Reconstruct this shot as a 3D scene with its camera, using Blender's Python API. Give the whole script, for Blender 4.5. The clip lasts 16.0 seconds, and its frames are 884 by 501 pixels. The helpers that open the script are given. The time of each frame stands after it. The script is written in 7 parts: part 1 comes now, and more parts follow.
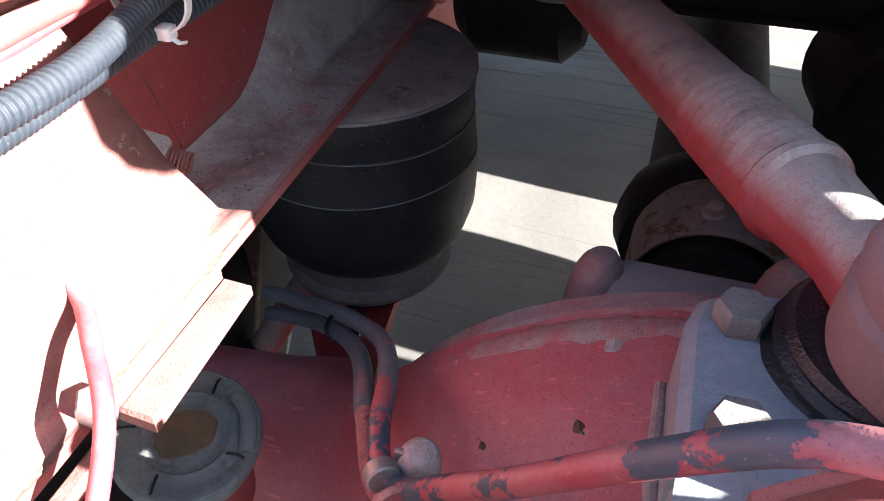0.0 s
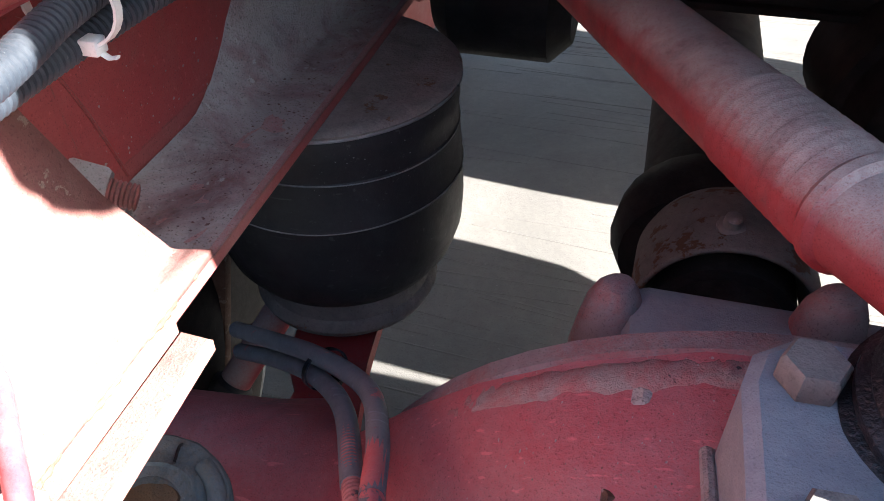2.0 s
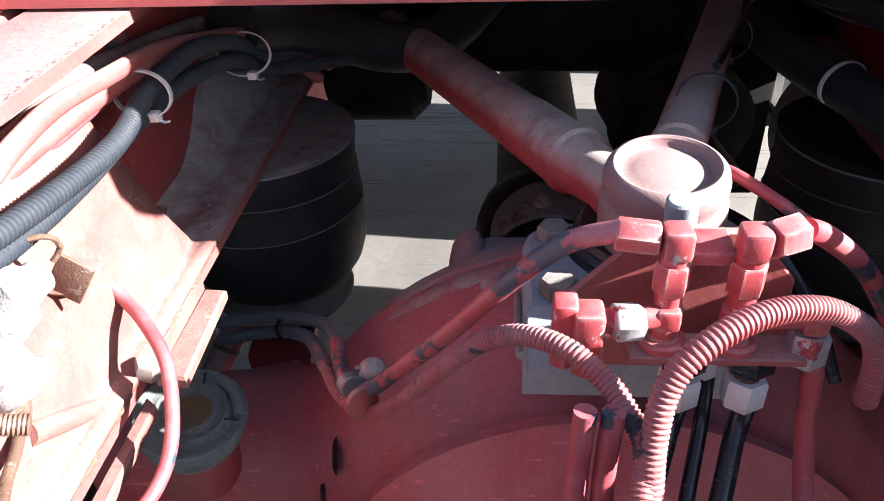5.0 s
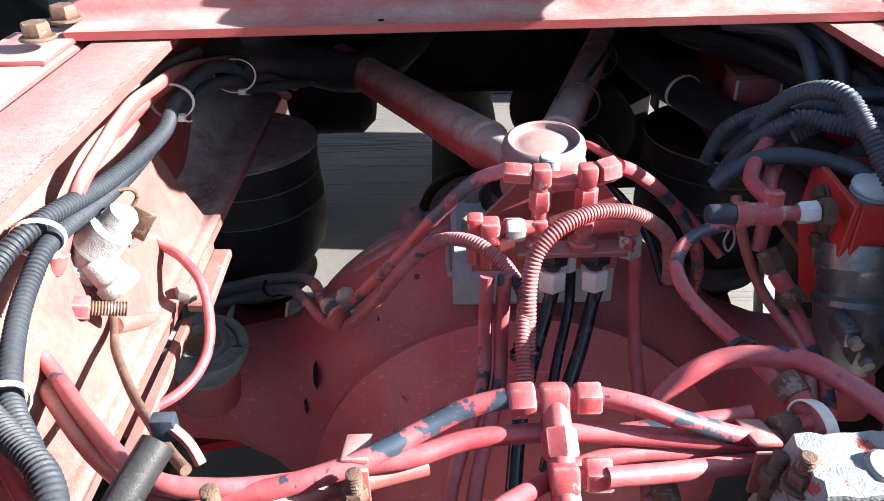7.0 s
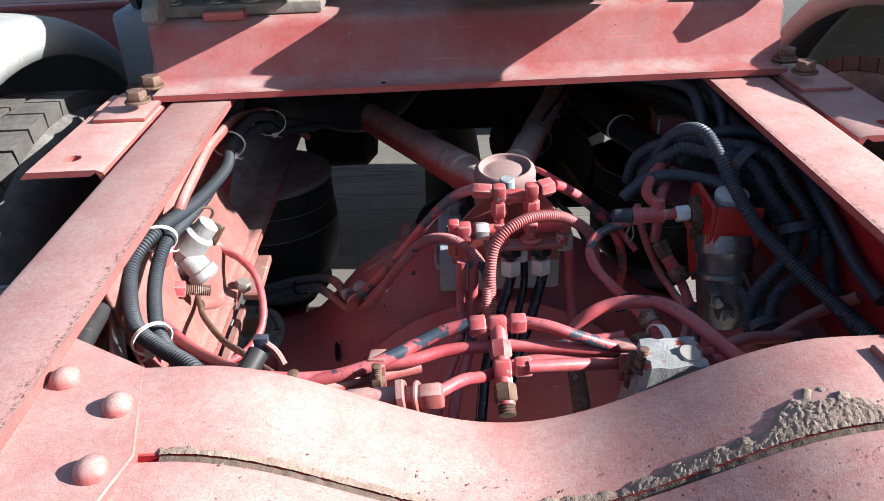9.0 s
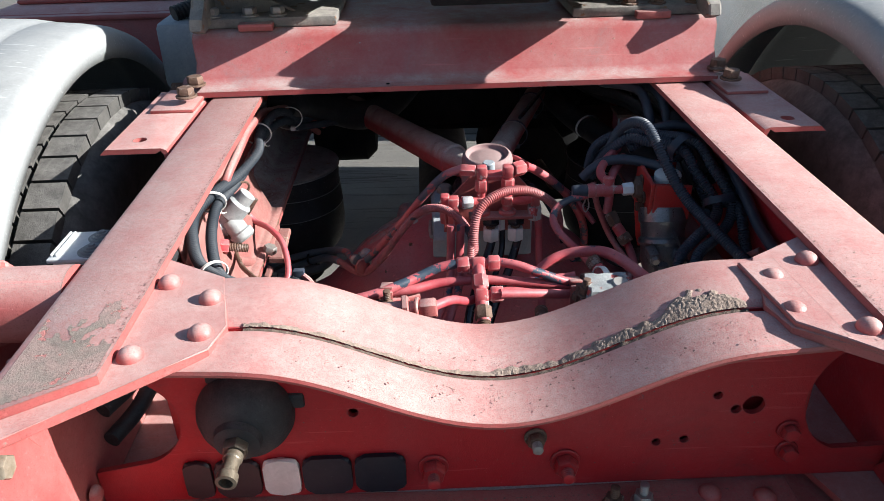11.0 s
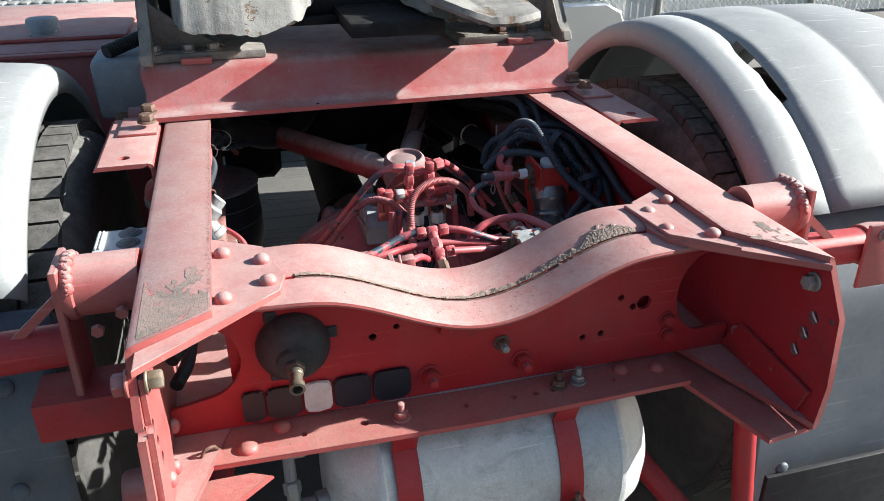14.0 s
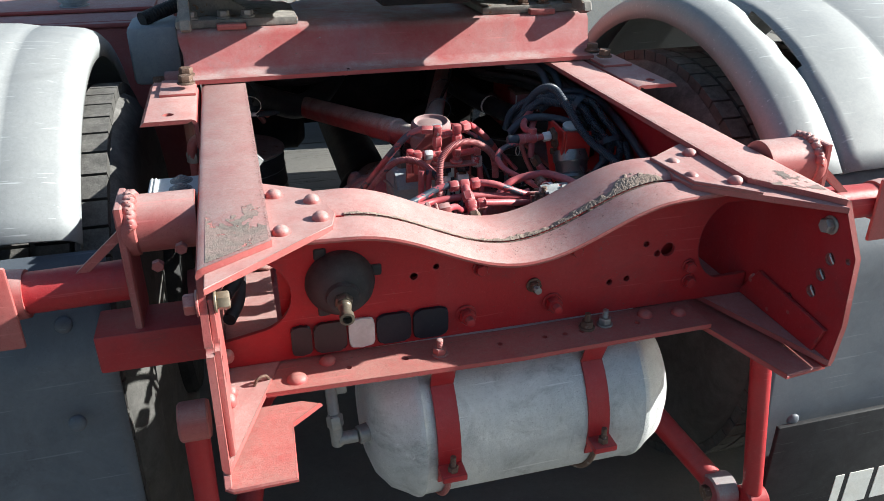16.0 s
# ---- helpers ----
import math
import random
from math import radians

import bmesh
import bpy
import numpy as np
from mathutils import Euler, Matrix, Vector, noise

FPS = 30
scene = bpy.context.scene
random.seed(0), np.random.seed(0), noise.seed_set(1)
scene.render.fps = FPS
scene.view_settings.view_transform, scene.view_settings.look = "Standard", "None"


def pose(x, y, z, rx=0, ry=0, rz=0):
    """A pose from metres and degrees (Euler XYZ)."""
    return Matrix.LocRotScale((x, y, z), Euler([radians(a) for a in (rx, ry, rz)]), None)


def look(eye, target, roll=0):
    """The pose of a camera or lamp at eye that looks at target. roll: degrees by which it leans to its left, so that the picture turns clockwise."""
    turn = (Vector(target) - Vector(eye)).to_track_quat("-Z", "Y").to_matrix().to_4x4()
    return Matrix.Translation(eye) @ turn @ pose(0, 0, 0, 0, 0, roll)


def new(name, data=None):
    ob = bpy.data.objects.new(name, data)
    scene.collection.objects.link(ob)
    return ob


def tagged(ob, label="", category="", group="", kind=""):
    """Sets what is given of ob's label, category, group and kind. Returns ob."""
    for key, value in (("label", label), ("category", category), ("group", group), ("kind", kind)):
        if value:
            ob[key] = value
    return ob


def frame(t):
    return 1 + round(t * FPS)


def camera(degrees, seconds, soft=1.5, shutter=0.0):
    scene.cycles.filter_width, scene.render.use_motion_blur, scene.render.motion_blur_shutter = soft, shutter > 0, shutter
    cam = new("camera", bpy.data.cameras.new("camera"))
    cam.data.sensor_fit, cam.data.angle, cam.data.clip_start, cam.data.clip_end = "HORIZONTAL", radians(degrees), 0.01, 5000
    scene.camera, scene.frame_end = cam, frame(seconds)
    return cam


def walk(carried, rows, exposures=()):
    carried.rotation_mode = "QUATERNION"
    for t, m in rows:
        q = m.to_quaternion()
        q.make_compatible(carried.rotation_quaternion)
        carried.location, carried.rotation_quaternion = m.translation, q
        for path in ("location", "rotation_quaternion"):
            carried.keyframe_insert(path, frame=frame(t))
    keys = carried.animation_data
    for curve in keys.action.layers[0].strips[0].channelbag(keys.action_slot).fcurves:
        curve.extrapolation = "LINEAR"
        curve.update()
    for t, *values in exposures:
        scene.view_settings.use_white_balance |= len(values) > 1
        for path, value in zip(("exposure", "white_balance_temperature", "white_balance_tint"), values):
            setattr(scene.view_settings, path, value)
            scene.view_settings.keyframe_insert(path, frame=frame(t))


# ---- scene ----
cam = camera(60.2, 16.0, 0.7)
PATH = [
    (0, (-0.081, 0.456, 1.031), (-0.539, 1.92, -0.252), 0.1),
    (0.5, (-0.103, 0.491, 1.014), (-0.564, 1.962, -0.26), 0.6),
    (1, (-0.12, 0.53, 1.0), (-0.54, 1.998, -0.291), 0.3),
    (1.5, (-0.115, 0.525, 1.002), (-0.519, 2.002, -0.285), -0.1),
    (2, (-0.108, 0.514, 1.006), (-0.504, 1.991, -0.283), -0.4),
    (2.5, (-0.091, 0.481, 1.019), (-0.438, 1.978, -0.261), -0.3),
    (3, (-0.086, 0.435, 1.037), (-0.399, 1.971, -0.205), -1.6),
    (3.5, (-0.084, 0.392, 1.05), (-0.361, 1.95, -0.172), -2.5),
    (4, (-0.076, 0.351, 1.067), (-0.321, 1.944, -0.117), -2.6),
    (4.5, (-0.073, 0.305, 1.085), (-0.268, 1.937, -0.055), -2.4),
    (5, (-0.063, 0.258, 1.096), (-0.223, 1.905, -0.026), -2.5),
    (5.2, (-0.06, 0.24, 1.103), (-0.167, 1.896, -0.013), -1.7),
    (7.3, (-0.056, -0.012, 1.171), (-0.059, 1.694, 0.127), -1.5),
    (7.5, (-0.052, -0.041, 1.185), (-0.06, 1.657, 0.128), -1.6),
    (8, (-0.054, -0.104, 1.211), (-0.063, 1.609, 0.178), -1.9),
    (8.5, (-0.052, -0.152, 1.237), (-0.062, 1.575, 0.229), -1.9),
    (9, (-0.047, -0.207, 1.253), (-0.043, 1.537, 0.274), -2.5),
    (9.2, (-0.045, -0.23, 1.259), (-0.022, 1.519, 0.29), -2.4),
    (11.3, (-0.062, -0.44, 1.305), (-0.02, 1.323, 0.361), -1.3),
    (11.5, (-0.079, -0.455, 1.309), (-0.001, 1.322, 0.395), -1.2),
    (12, (-0.128, -0.502, 1.32), (0.033, 1.258, 0.386), -1.1),
    (12.5, (-0.171, -0.545, 1.33), (0.061, 1.216, 0.411), -0.8),
    (13, (-0.208, -0.594, 1.336), (0.142, 1.163, 0.446), -0.6),
    (13.5, (-0.255, -0.631, 1.341), (0.2, 1.095, 0.438), -1.5),
    (14, (-0.253, -0.657, 1.35), (0.215, 1.072, 0.462), -0.4),
    (14.5, (-0.212, -0.691, 1.343), (0.129, 1.077, 0.473), -0.5),
    (15, (-0.203, -0.716, 1.339), (0.103, 1.064, 0.48), 0.4),
    (15.5, (-0.248, -0.72, 1.337), (0.11, 1.046, 0.469), -0.2),
    (16, (-0.322, -0.719, 1.317), (0.147, 1.003, 0.415), 0.0),
]
walk(cam, [(t, look(eye, target, roll)) for t, eye, target, roll in PATH],
     exposures=[(0.0, 3.3, 6500, 10), (2.0, 3.35, 6500, 10), (3.0, 3.45, 6500, 11), (4.0, 3.2, 6500, 12), (5.2, 2.6, 6500, 12), (7.3, 2.4, 6500, 9), (8.0, 1.98, 6500, 10), (9.0, 1.66, 6500, 10), (11.3, 1.48, 6400, 7), (14.5, 1.55, 6400, 5), (16.0, 1.48, 6400, 4)])

# ---- world and sun ----
SUN = Vector((0.888, -0.09, 0.45)).normalized()
world = bpy.data.worlds.new("sky")
scene.world = world
world.use_nodes = True
wn = world.node_tree
sky = wn.nodes.new("ShaderNodeTexSky")
sky.sky_type, sky.sun_disc = "NISHITA", False
sky.sun_elevation = math.asin(SUN.z)
sky.sun_rotation = math.atan2(SUN.x, SUN.y)
wn.links.new(sky.outputs[0], wn.nodes["Background"].inputs[0])
wn.nodes["Background"].inputs[1].default_value = 0.052
lamp = bpy.data.lights.new("sun", "SUN")
lamp.energy, lamp.angle, lamp.color = 5.0, radians(0.5), (1.0, 0.96, 0.91)
sun = new("sun", lamp)
sun.matrix_world = look(SUN * 20, (0, 0, 0))


# ---- materials ----
def material(name, base, alt=None, scale=8.0, spread=(0.4, 0.65), rough=0.55, metal=0.0, bump=0.15, grain=180.0,
             chip=None, chip_at=0.62, chip_scale=35.0, dust=None, dust_amount=0.5, dust_from=0.15, coat=0.0,
             grime=None, grime_at=0.55, grime_scale=13.0, grime_amount=0.6, speck=0.35, scratch=0.0, gloss=0.5, worn=None, worn_amount=0.7, dust_even=0.0):
    """Paint or raw surface: two tones at a large scale, grime and chips at smaller ones, dust lying on what faces up, specks and fine relief."""
    m = bpy.data.materials.new(name)
    m.use_nodes = True
    t = m.node_tree
    n, l = t.nodes, t.links
    b = n["Principled BSDF"]
    co = n.new("ShaderNodeTexCoord")

    def noise_at(s, detail=5.0, r=0.6, warp=0.0):
        q = n.new("ShaderNodeTexNoise")
        q.inputs["Scale"].default_value, q.inputs["Detail"].default_value, q.inputs["Roughness"].default_value = s, detail, r
        q.inputs["Distortion"].default_value = warp
        l.new(co.outputs["Object"], q.inputs["Vector"])
        return q.outputs["Fac"]

    def ramp(src, lo, hi):
        q = n.new("ShaderNodeMapRange")
        q.inputs["From Min"].default_value, q.inputs["From Max"].default_value = lo, hi
        l.new(src, q.inputs["Value"])
        return q.outputs["Result"]

    def mix(fac, a, c):
        q = n.new("ShaderNodeMix")
        q.data_type = "RGBA"
        l.new(fac, q.inputs["Factor"])
        for sock, v in ((q.inputs["A"], a), (q.inputs["B"], c)):
            if isinstance(v, tuple):
                sock.default_value = (*v, 1)
            else:
                l.new(v, sock)
        return q.outputs["Result"]

    def times(a, c, op="MULTIPLY"):
        q = n.new("ShaderNodeMath")
        q.operation = op
        l.new(a, q.inputs[0])
        if isinstance(c, float):
            q.inputs[1].default_value = c
        else:
            l.new(c, q.inputs[1])
        return q.outputs[0]

    alt = alt or tuple(v * 0.75 for v in base)
    col = mix(ramp(noise_at(scale, 9.0, 0.68, 0.6), *spread), base, alt)
    fine = noise_at(grain, 4.0, 0.7)
    tiny = noise_at(grain * 4.5, 2.0, 0.6)
    if dust:
        up = n.new("ShaderNodeNewGeometry")
        sep = n.new("ShaderNodeSeparateXYZ")
        l.new(up.outputs["Normal"], sep.inputs[0])
        lying = times(ramp(sep.outputs["Z"], dust_from, 0.95), ramp(noise_at(scale * 3.1, 8.0, 0.75), 0.28 - dust_even, 0.66))
        lying = times(lying, ramp(tiny, 0.15, 0.6))
        col = mix(times(lying, dust_amount), col, dust)
    if grime:
        where = times(ramp(noise_at(grime_scale, 10.0, 0.72, 0.8), grime_at, grime_at + 0.16), ramp(fine, 0.3, 0.6))
        col = mix(times(where, grime_amount), col, grime)
    height = times(fine, times(tiny, 0.6), "ADD")
    col = mix(times(ramp(fine, 0.60, 0.40), 0.14), col, tuple(v * 0.45 for v in base))
    if chip:
        edge = noise_at(chip_scale, 8.0, 0.66)
        where = ramp(edge, chip_at, chip_at + 0.012)
        rim = times(ramp(edge, chip_at - 0.03, chip_at), 0.35)
        col = mix(rim, col, tuple(min(1.0, v * 0.6 + 0.3 * c) for v, c in zip(base, chip)))
        col = mix(where, col, chip)
        height = times(height, times(where, -0.7), "ADD")
    if speck:
        col = mix(times(ramp(tiny, 0.58, 0.70), speck), col, tuple(v * 0.35 for v in base))
        col = mix(times(ramp(noise_at(grain * 1.7, 5.0, 0.75), 0.66, 0.70), speck), col, tuple(v * 0.3 for v in base))
        col = mix(times(ramp(noise_at(grain * 2.3, 3.0, 0.6), 0.69, 0.73), speck), col, tuple(min(0.8, v * 1.25 + 0.10) for v in alt))
    if scratch:
        st = n.new("ShaderNodeTexNoise")
        mp = n.new("ShaderNodeMapping")
        mp.inputs["Scale"].default_value, mp.inputs["Rotation"].default_value = (2.0, 90.0, 60.0), (0.2, 0.5, 0.35)
        l.new(co.outputs["Object"], mp.inputs[0])
        l.new(mp.outputs[0], st.inputs["Vector"])
        st.inputs["Scale"].default_value, st.inputs["Detail"].default_value = 3.0, 3.0
        col = mix(times(ramp(st.outputs["Fac"], 0.66, 0.70), scratch), col, tuple(min(0.85, v * 1.5 + 0.12) for v in base))
    if worn:
        # paint rubbed off along the edges
        bev, geo, dot = n.new("ShaderNodeBevel"), n.new("ShaderNodeNewGeometry"), n.new("ShaderNodeVectorMath")
        bev.samples = 4
        bev.inputs["Radius"].default_value = 0.0035
        dot.operation = "DOT_PRODUCT"
        l.new(bev.outputs[0], dot.inputs[0])
        l.new(geo.outputs["Normal"], dot.inputs[1])
        edge = times(ramp(dot.outputs["Value"], 0.99, 0.86), ramp(noise_at(90.0, 6.0, 0.7), 0.38, 0.56))
        col = mix(times(edge, worn_amount), col, worn)
    l.new(col, b.inputs["Base Color"])
    rr = n.new("ShaderNodeMapRange")
    rr.inputs["To Min"].default_value, rr.inputs["To Max"].default_value = max(rough - 0.14, 0.05), min(rough + 0.2, 1)
    l.new(noise_at(scale * 4.3, 4.0), rr.inputs["Value"])
    l.new(rr.outputs["Result"], b.inputs["Roughness"])
    b.inputs["Metallic"].default_value = metal
    b.inputs["Coat Weight"].default_value = coat
    b.inputs["Specular IOR Level"].default_value = gloss
    bp = n.new("ShaderNodeBump")
    bp.inputs["Strength"].default_value, bp.inputs["Distance"].default_value = min(1.0, bump * 1.6), 0.0011
    l.new(height, bp.inputs["Height"])
    l.new(bp.outputs["Normal"], b.inputs["Normal"])
    return m


DUST = (0.40, 0.36, 0.33)
RED = material("faded_red_paint", (0.35, 0.063, 0.061), (0.37, 0.14, 0.132), 6.0, (0.35, 0.75), dust=(0.45, 0.34, 0.32), dust_amount=1.1, dust_even=0.25, dust_from=0.40, worn=(0.12, 0.075, 0.06),
               chip=(0.24, 0.19, 0.17), chip_at=0.71, chip_scale=38.0, rough=0.5, bump=0.14, grime=(0.16, 0.11, 0.105), grime_at=0.58, grime_scale=5.0, grime_amount=0.6, scratch=0.25, speck=0.60)
RAIL_WORN = material("worn_grey_rail_end", (0.20, 0.165, 0.145), (0.30, 0.20, 0.185), 22.0, rough=0.7, bump=0.4, chip=(0.36, 0.14, 0.13), chip_at=0.60, chip_scale=40.0, grime=(0.06, 0.055, 0.05), grime_at=0.5, grime_scale=30.0, speck=0.6)
PLATE = material("scuffed_red_plate_paint", (0.35, 0.050, 0.052), (0.34, 0.095, 0.096), 5.0, (0.35, 0.75), dust=(0.42, 0.37, 0.36), dust_amount=1.2, dust_from=0.5, worn=(0.12, 0.075, 0.06), chip=(0.30, 0.27, 0.27), chip_at=0.715, chip_scale=30.0, rough=0.45, bump=0.10, grime=(0.17, 0.15, 0.155), grime_at=0.55, grime_scale=6.0, grime_amount=0.7, scratch=0.3, speck=0.35)
# deeper copy of the faded red, with the shade of shaded faces in its colour
RED_DEEP_SHADED = material("deep_shaded_red_paint", (0.38, 0.014, 0.020), (0.36, 0.032, 0.038), 6.0, dust=(0.30, 0.17, 0.16), dust_amount=0.5, rough=0.42, speck=0.35, scratch=0.2, gloss=0.35, worn=(0.07, 0.04, 0.04),
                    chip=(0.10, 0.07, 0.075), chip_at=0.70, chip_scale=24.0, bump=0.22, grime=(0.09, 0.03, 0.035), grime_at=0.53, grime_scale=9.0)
RED_LOW = material("brown_dusted_red_paint", (0.40, 0.052, 0.053), (0.40, 0.10, 0.096), 6.0, (0.35, 0.75), dust=(0.39, 0.26, 0.225), dust_amount=0.9, dust_even=0.15, dust_from=0.4, rough=0.5, bump=0.25, worn=(0.12, 0.075, 0.06),
                   chip=(0.24, 0.19, 0.17), chip_at=0.71, chip_scale=38.0, grime=(0.17, 0.115, 0.09), grime_at=0.54, grime_scale=9.0, grime_amount=0.45, scratch=0.25, speck=0.6)
HOUSING = material("scarred_axle_paint", (0.50, 0.080, 0.10), (0.47, 0.15, 0.17), 5.0, dust=(0.42, 0.33, 0.35), dust_amount=0.6, rough=0.45, bump=0.28,
                   chip=(0.075, 0.08, 0.095), chip_at=0.70, chip_scale=16.0, grime=(0.10, 0.085, 0.105), grime_at=0.555, grime_scale=8.0, grime_amount=0.7, scratch=0.5, speck=0.7)
RED_BOX = material("bright_red_bracket_paint", (0.62, 0.032, 0.028), (0.55, 0.05, 0.045), 10.0, rough=0.45, bump=0.12, dust=(0.36, 0.18, 0.16), dust_amount=0.4, worn=(0.2, 0.1, 0.08), grime=(0.2, 0.03, 0.03), grime_at=0.56, grime_scale=20.0, grime_amount=0.5)
RED_DUSTY = material("dust_caked_red_paint", (0.30, 0.03, 0.042), (0.28, 0.085, 0.09), 11.0, dust=(0.29, 0.265, 0.27), dust_amount=2.6, dust_even=0.1, dust_from=-0.15, rough=0.75, bump=0.22, grain=420.0, speck=0.2)
ARM = material("dusty_red_rod_paint", (0.34, 0.034, 0.042), (0.33, 0.085, 0.09), 14.0, dust=(0.46, 0.435, 0.41), dust_amount=2.6, dust_even=0.15, dust_from=0.12, rough=0.65, bump=0.2, grain=300.0, grime=(0.10, 0.05, 0.05), grime_at=0.5, grime_scale=18.0, speck=0.8, chip=(0.34, 0.28, 0.265), chip_at=0.69, chip_scale=60.0)
DUSTED = material("pink_dusted_casting", (0.25, 0.125, 0.13), (0.27, 0.175, 0.175), 9.0, dust=(0.31, 0.25, 0.24), dust_amount=0.9, dust_even=0.1, rough=0.75, bump=0.2, grain=300.0, grime=(0.2, 0.09, 0.09), grime_scale=16.0, speck=0.3)
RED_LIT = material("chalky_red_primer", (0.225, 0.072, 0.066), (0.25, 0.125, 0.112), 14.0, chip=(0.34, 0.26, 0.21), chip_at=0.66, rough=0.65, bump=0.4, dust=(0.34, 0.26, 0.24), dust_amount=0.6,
                   grime=(0.26, 0.16, 0.13), grime_at=0.52, grime_scale=22.0, speck=0.6, worn=(0.2, 0.12, 0.08))
HOSE_RED = material("red_painted_hose", (0.38, 0.045, 0.06), (0.42, 0.12, 0.13), 16.0, chip=(0.03, 0.05, 0.075), chip_at=0.62, chip_scale=24.0, rough=0.42, dust=(0.42, 0.27, 0.28), dust_amount=0.35, bump=0.08)
RIB = material("chipped_ribbed_hose", (0.34, 0.065, 0.07), (0.40, 0.16, 0.16), 26.0, chip=(0.05, 0.05, 0.06), chip_at=0.57, chip_scale=26.0, rough=0.55, dust=(0.40, 0.27, 0.26), dust_amount=0.5, bump=0.1, grime=(0.08, 0.06, 0.065), grime_at=0.48, grime_scale=40.0)
HOSE_CHIP = material("flaking_red_hose", (0.38, 0.045, 0.06), (0.42, 0.12, 0.13), 16.0, chip=(0.03, 0.05, 0.075), chip_at=0.535, chip_scale=22.0, rough=0.42, dust=(0.42, 0.27, 0.28), dust_amount=0.3, bump=0.08)
HOSE_BARE = material("half_bare_hose", (0.38, 0.055, 0.07), (0.40, 0.15, 0.16), 16.0, chip=(0.055, 0.075, 0.10), chip_at=0.52, chip_scale=15.0, rough=0.45, dust=(0.40, 0.28, 0.29), dust_amount=0.4, bump=0.1, scratch=0.3)
HOSE_DARK = material("bare_blue_black_hose", (0.085, 0.115, 0.15), (0.13, 0.155, 0.185), 22.0, chip=(0.36, 0.10, 0.12), chip_at=0.63, chip_scale=30.0, rough=0.5, dust=(0.26, 0.26, 0.28), dust_amount=0.5, bump=0.1, scratch=0.4)
FITTING = material("red_painted_fitting", (0.42, 0.045, 0.055), (0.43, 0.115, 0.12), 40.0, chip=(0.42, 0.38, 0.36), chip_at=0.63, chip_scale=48.0, rough=0.45, worn=(0.45, 0.38, 0.35), worn_amount=0.8, dust=(0.42, 0.28, 0.28), dust_amount=0.25, bump=0.1, grime=(0.12, 0.06, 0.06), grime_scale=60.0, grime_amount=0.4)
RUST = material("rusty_steel", (0.115, 0.066, 0.046), (0.18, 0.115, 0.088), 45.0, chip=(0.24, 0.19, 0.165), chip_at=0.6, chip_scale=90.0, rough=0.7, metal=0.25, bump=0.5)
STEEL = material("dull_steel", (0.28, 0.28, 0.28), (0.38, 0.35, 0.32), 30.0, rough=0.5, metal=0.6, dust=DUST, dust_amount=0.4)
ZINC = material("bright_zinc", (0.74, 0.77, 0.78), (0.80, 0.81, 0.81), 30.0, rough=0.3, metal=0.15, bump=0.05, speck=0.1)
WORN_NUT = material("worn_bare_nut", (0.42, 0.43, 0.45), (0.52, 0.53, 0.54), 50.0, rough=0.4, metal=0.3, chip=(0.38, 0.06, 0.07), chip_at=0.6, chip_scale=70.0, worn=(0.4, 0.1, 0.1))
GREY = material("grey_primer", (0.25, 0.295, 0.34), (0.33, 0.365, 0.40), 20.0, rough=0.6, dust=(0.40, 0.41, 0.42), dust_amount=0.5, bump=0.3, chip=(0.17, 0.12, 0.09), chip_at=0.69, chip_scale=40.0, grime=(0.08, 0.08, 0.09))
CAST = material("dusty_cast_iron", (0.13, 0.125, 0.12), (0.24, 0.22, 0.2), 14.0, rough=0.8, dust=(0.36, 0.33, 0.3), dust_amount=0.8, bump=0.6, grain=90.0,
                chip=(0.17, 0.10, 0.06), chip_at=0.62, chip_scale=40.0, grime=(0.03, 0.03, 0.03), grime_scale=24.0)
LOBE = material("pitted_cast_iron", (0.22, 0.215, 0.205), (0.13, 0.125, 0.12), 16.0, rough=0.85, bump=0.9, grain=70.0, chip=(0.12, 0.08, 0.05), chip_at=0.60, chip_scale=22.0, grime=(0.05, 0.05, 0.05), grime_at=0.52, grime_scale=20.0)
LUG = material("grey_dusted_red_lug", (0.25, 0.21, 0.225), (0.30, 0.10, 0.11), 28.0, (0.45, 0.62), rough=0.8, bump=0.35, dust=(0.36, 0.35, 0.35), dust_amount=0.9, dust_from=0.0, speck=0.7)
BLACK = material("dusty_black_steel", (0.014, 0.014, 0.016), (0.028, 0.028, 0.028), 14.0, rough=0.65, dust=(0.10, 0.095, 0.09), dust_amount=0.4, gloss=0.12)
DUSTY_BLACK = material("dusty_black_plastic", (0.022, 0.024, 0.028), (0.045, 0.045, 0.047), 16.0, rough=0.6, dust=(0.16, 0.15, 0.145), dust_amount=0.7, gloss=0.3, bump=0.3, speck=0.5)
RUBBER = material("black_rubber", (0.018, 0.019, 0.022), (0.030, 0.031, 0.035), 18.0, rough=0.5, dust=(0.10, 0.10, 0.10), dust_amount=0.5, scratch=0.2, gloss=0.3)
CONDUIT = material("black_corrugated_plastic", (0.024, 0.035, 0.056), (0.040, 0.054, 0.078), 25.0, rough=0.45, dust=(0.11, 0.112, 0.12), dust_amount=0.4)
CONDUIT_DUSTY = material("dusty_corrugated_plastic", (0.021, 0.028, 0.039), (0.034, 0.042, 0.054), 25.0, rough=0.55, dust=(0.07, 0.075, 0.08), dust_amount=0.5, gloss=0.35)
GREY_HOSE = material("dusty_grey_hose", (0.12, 0.13, 0.14), (0.24, 0.24, 0.24), 25.0, rough=0.6, dust=(0.4, 0.38, 0.36), dust_amount=0.5)
NYLON = material("shiny_black_nylon", (0.012, 0.016, 0.024), (0.02, 0.027, 0.036), 20.0, rough=0.2, speck=0.0, bump=0.05)
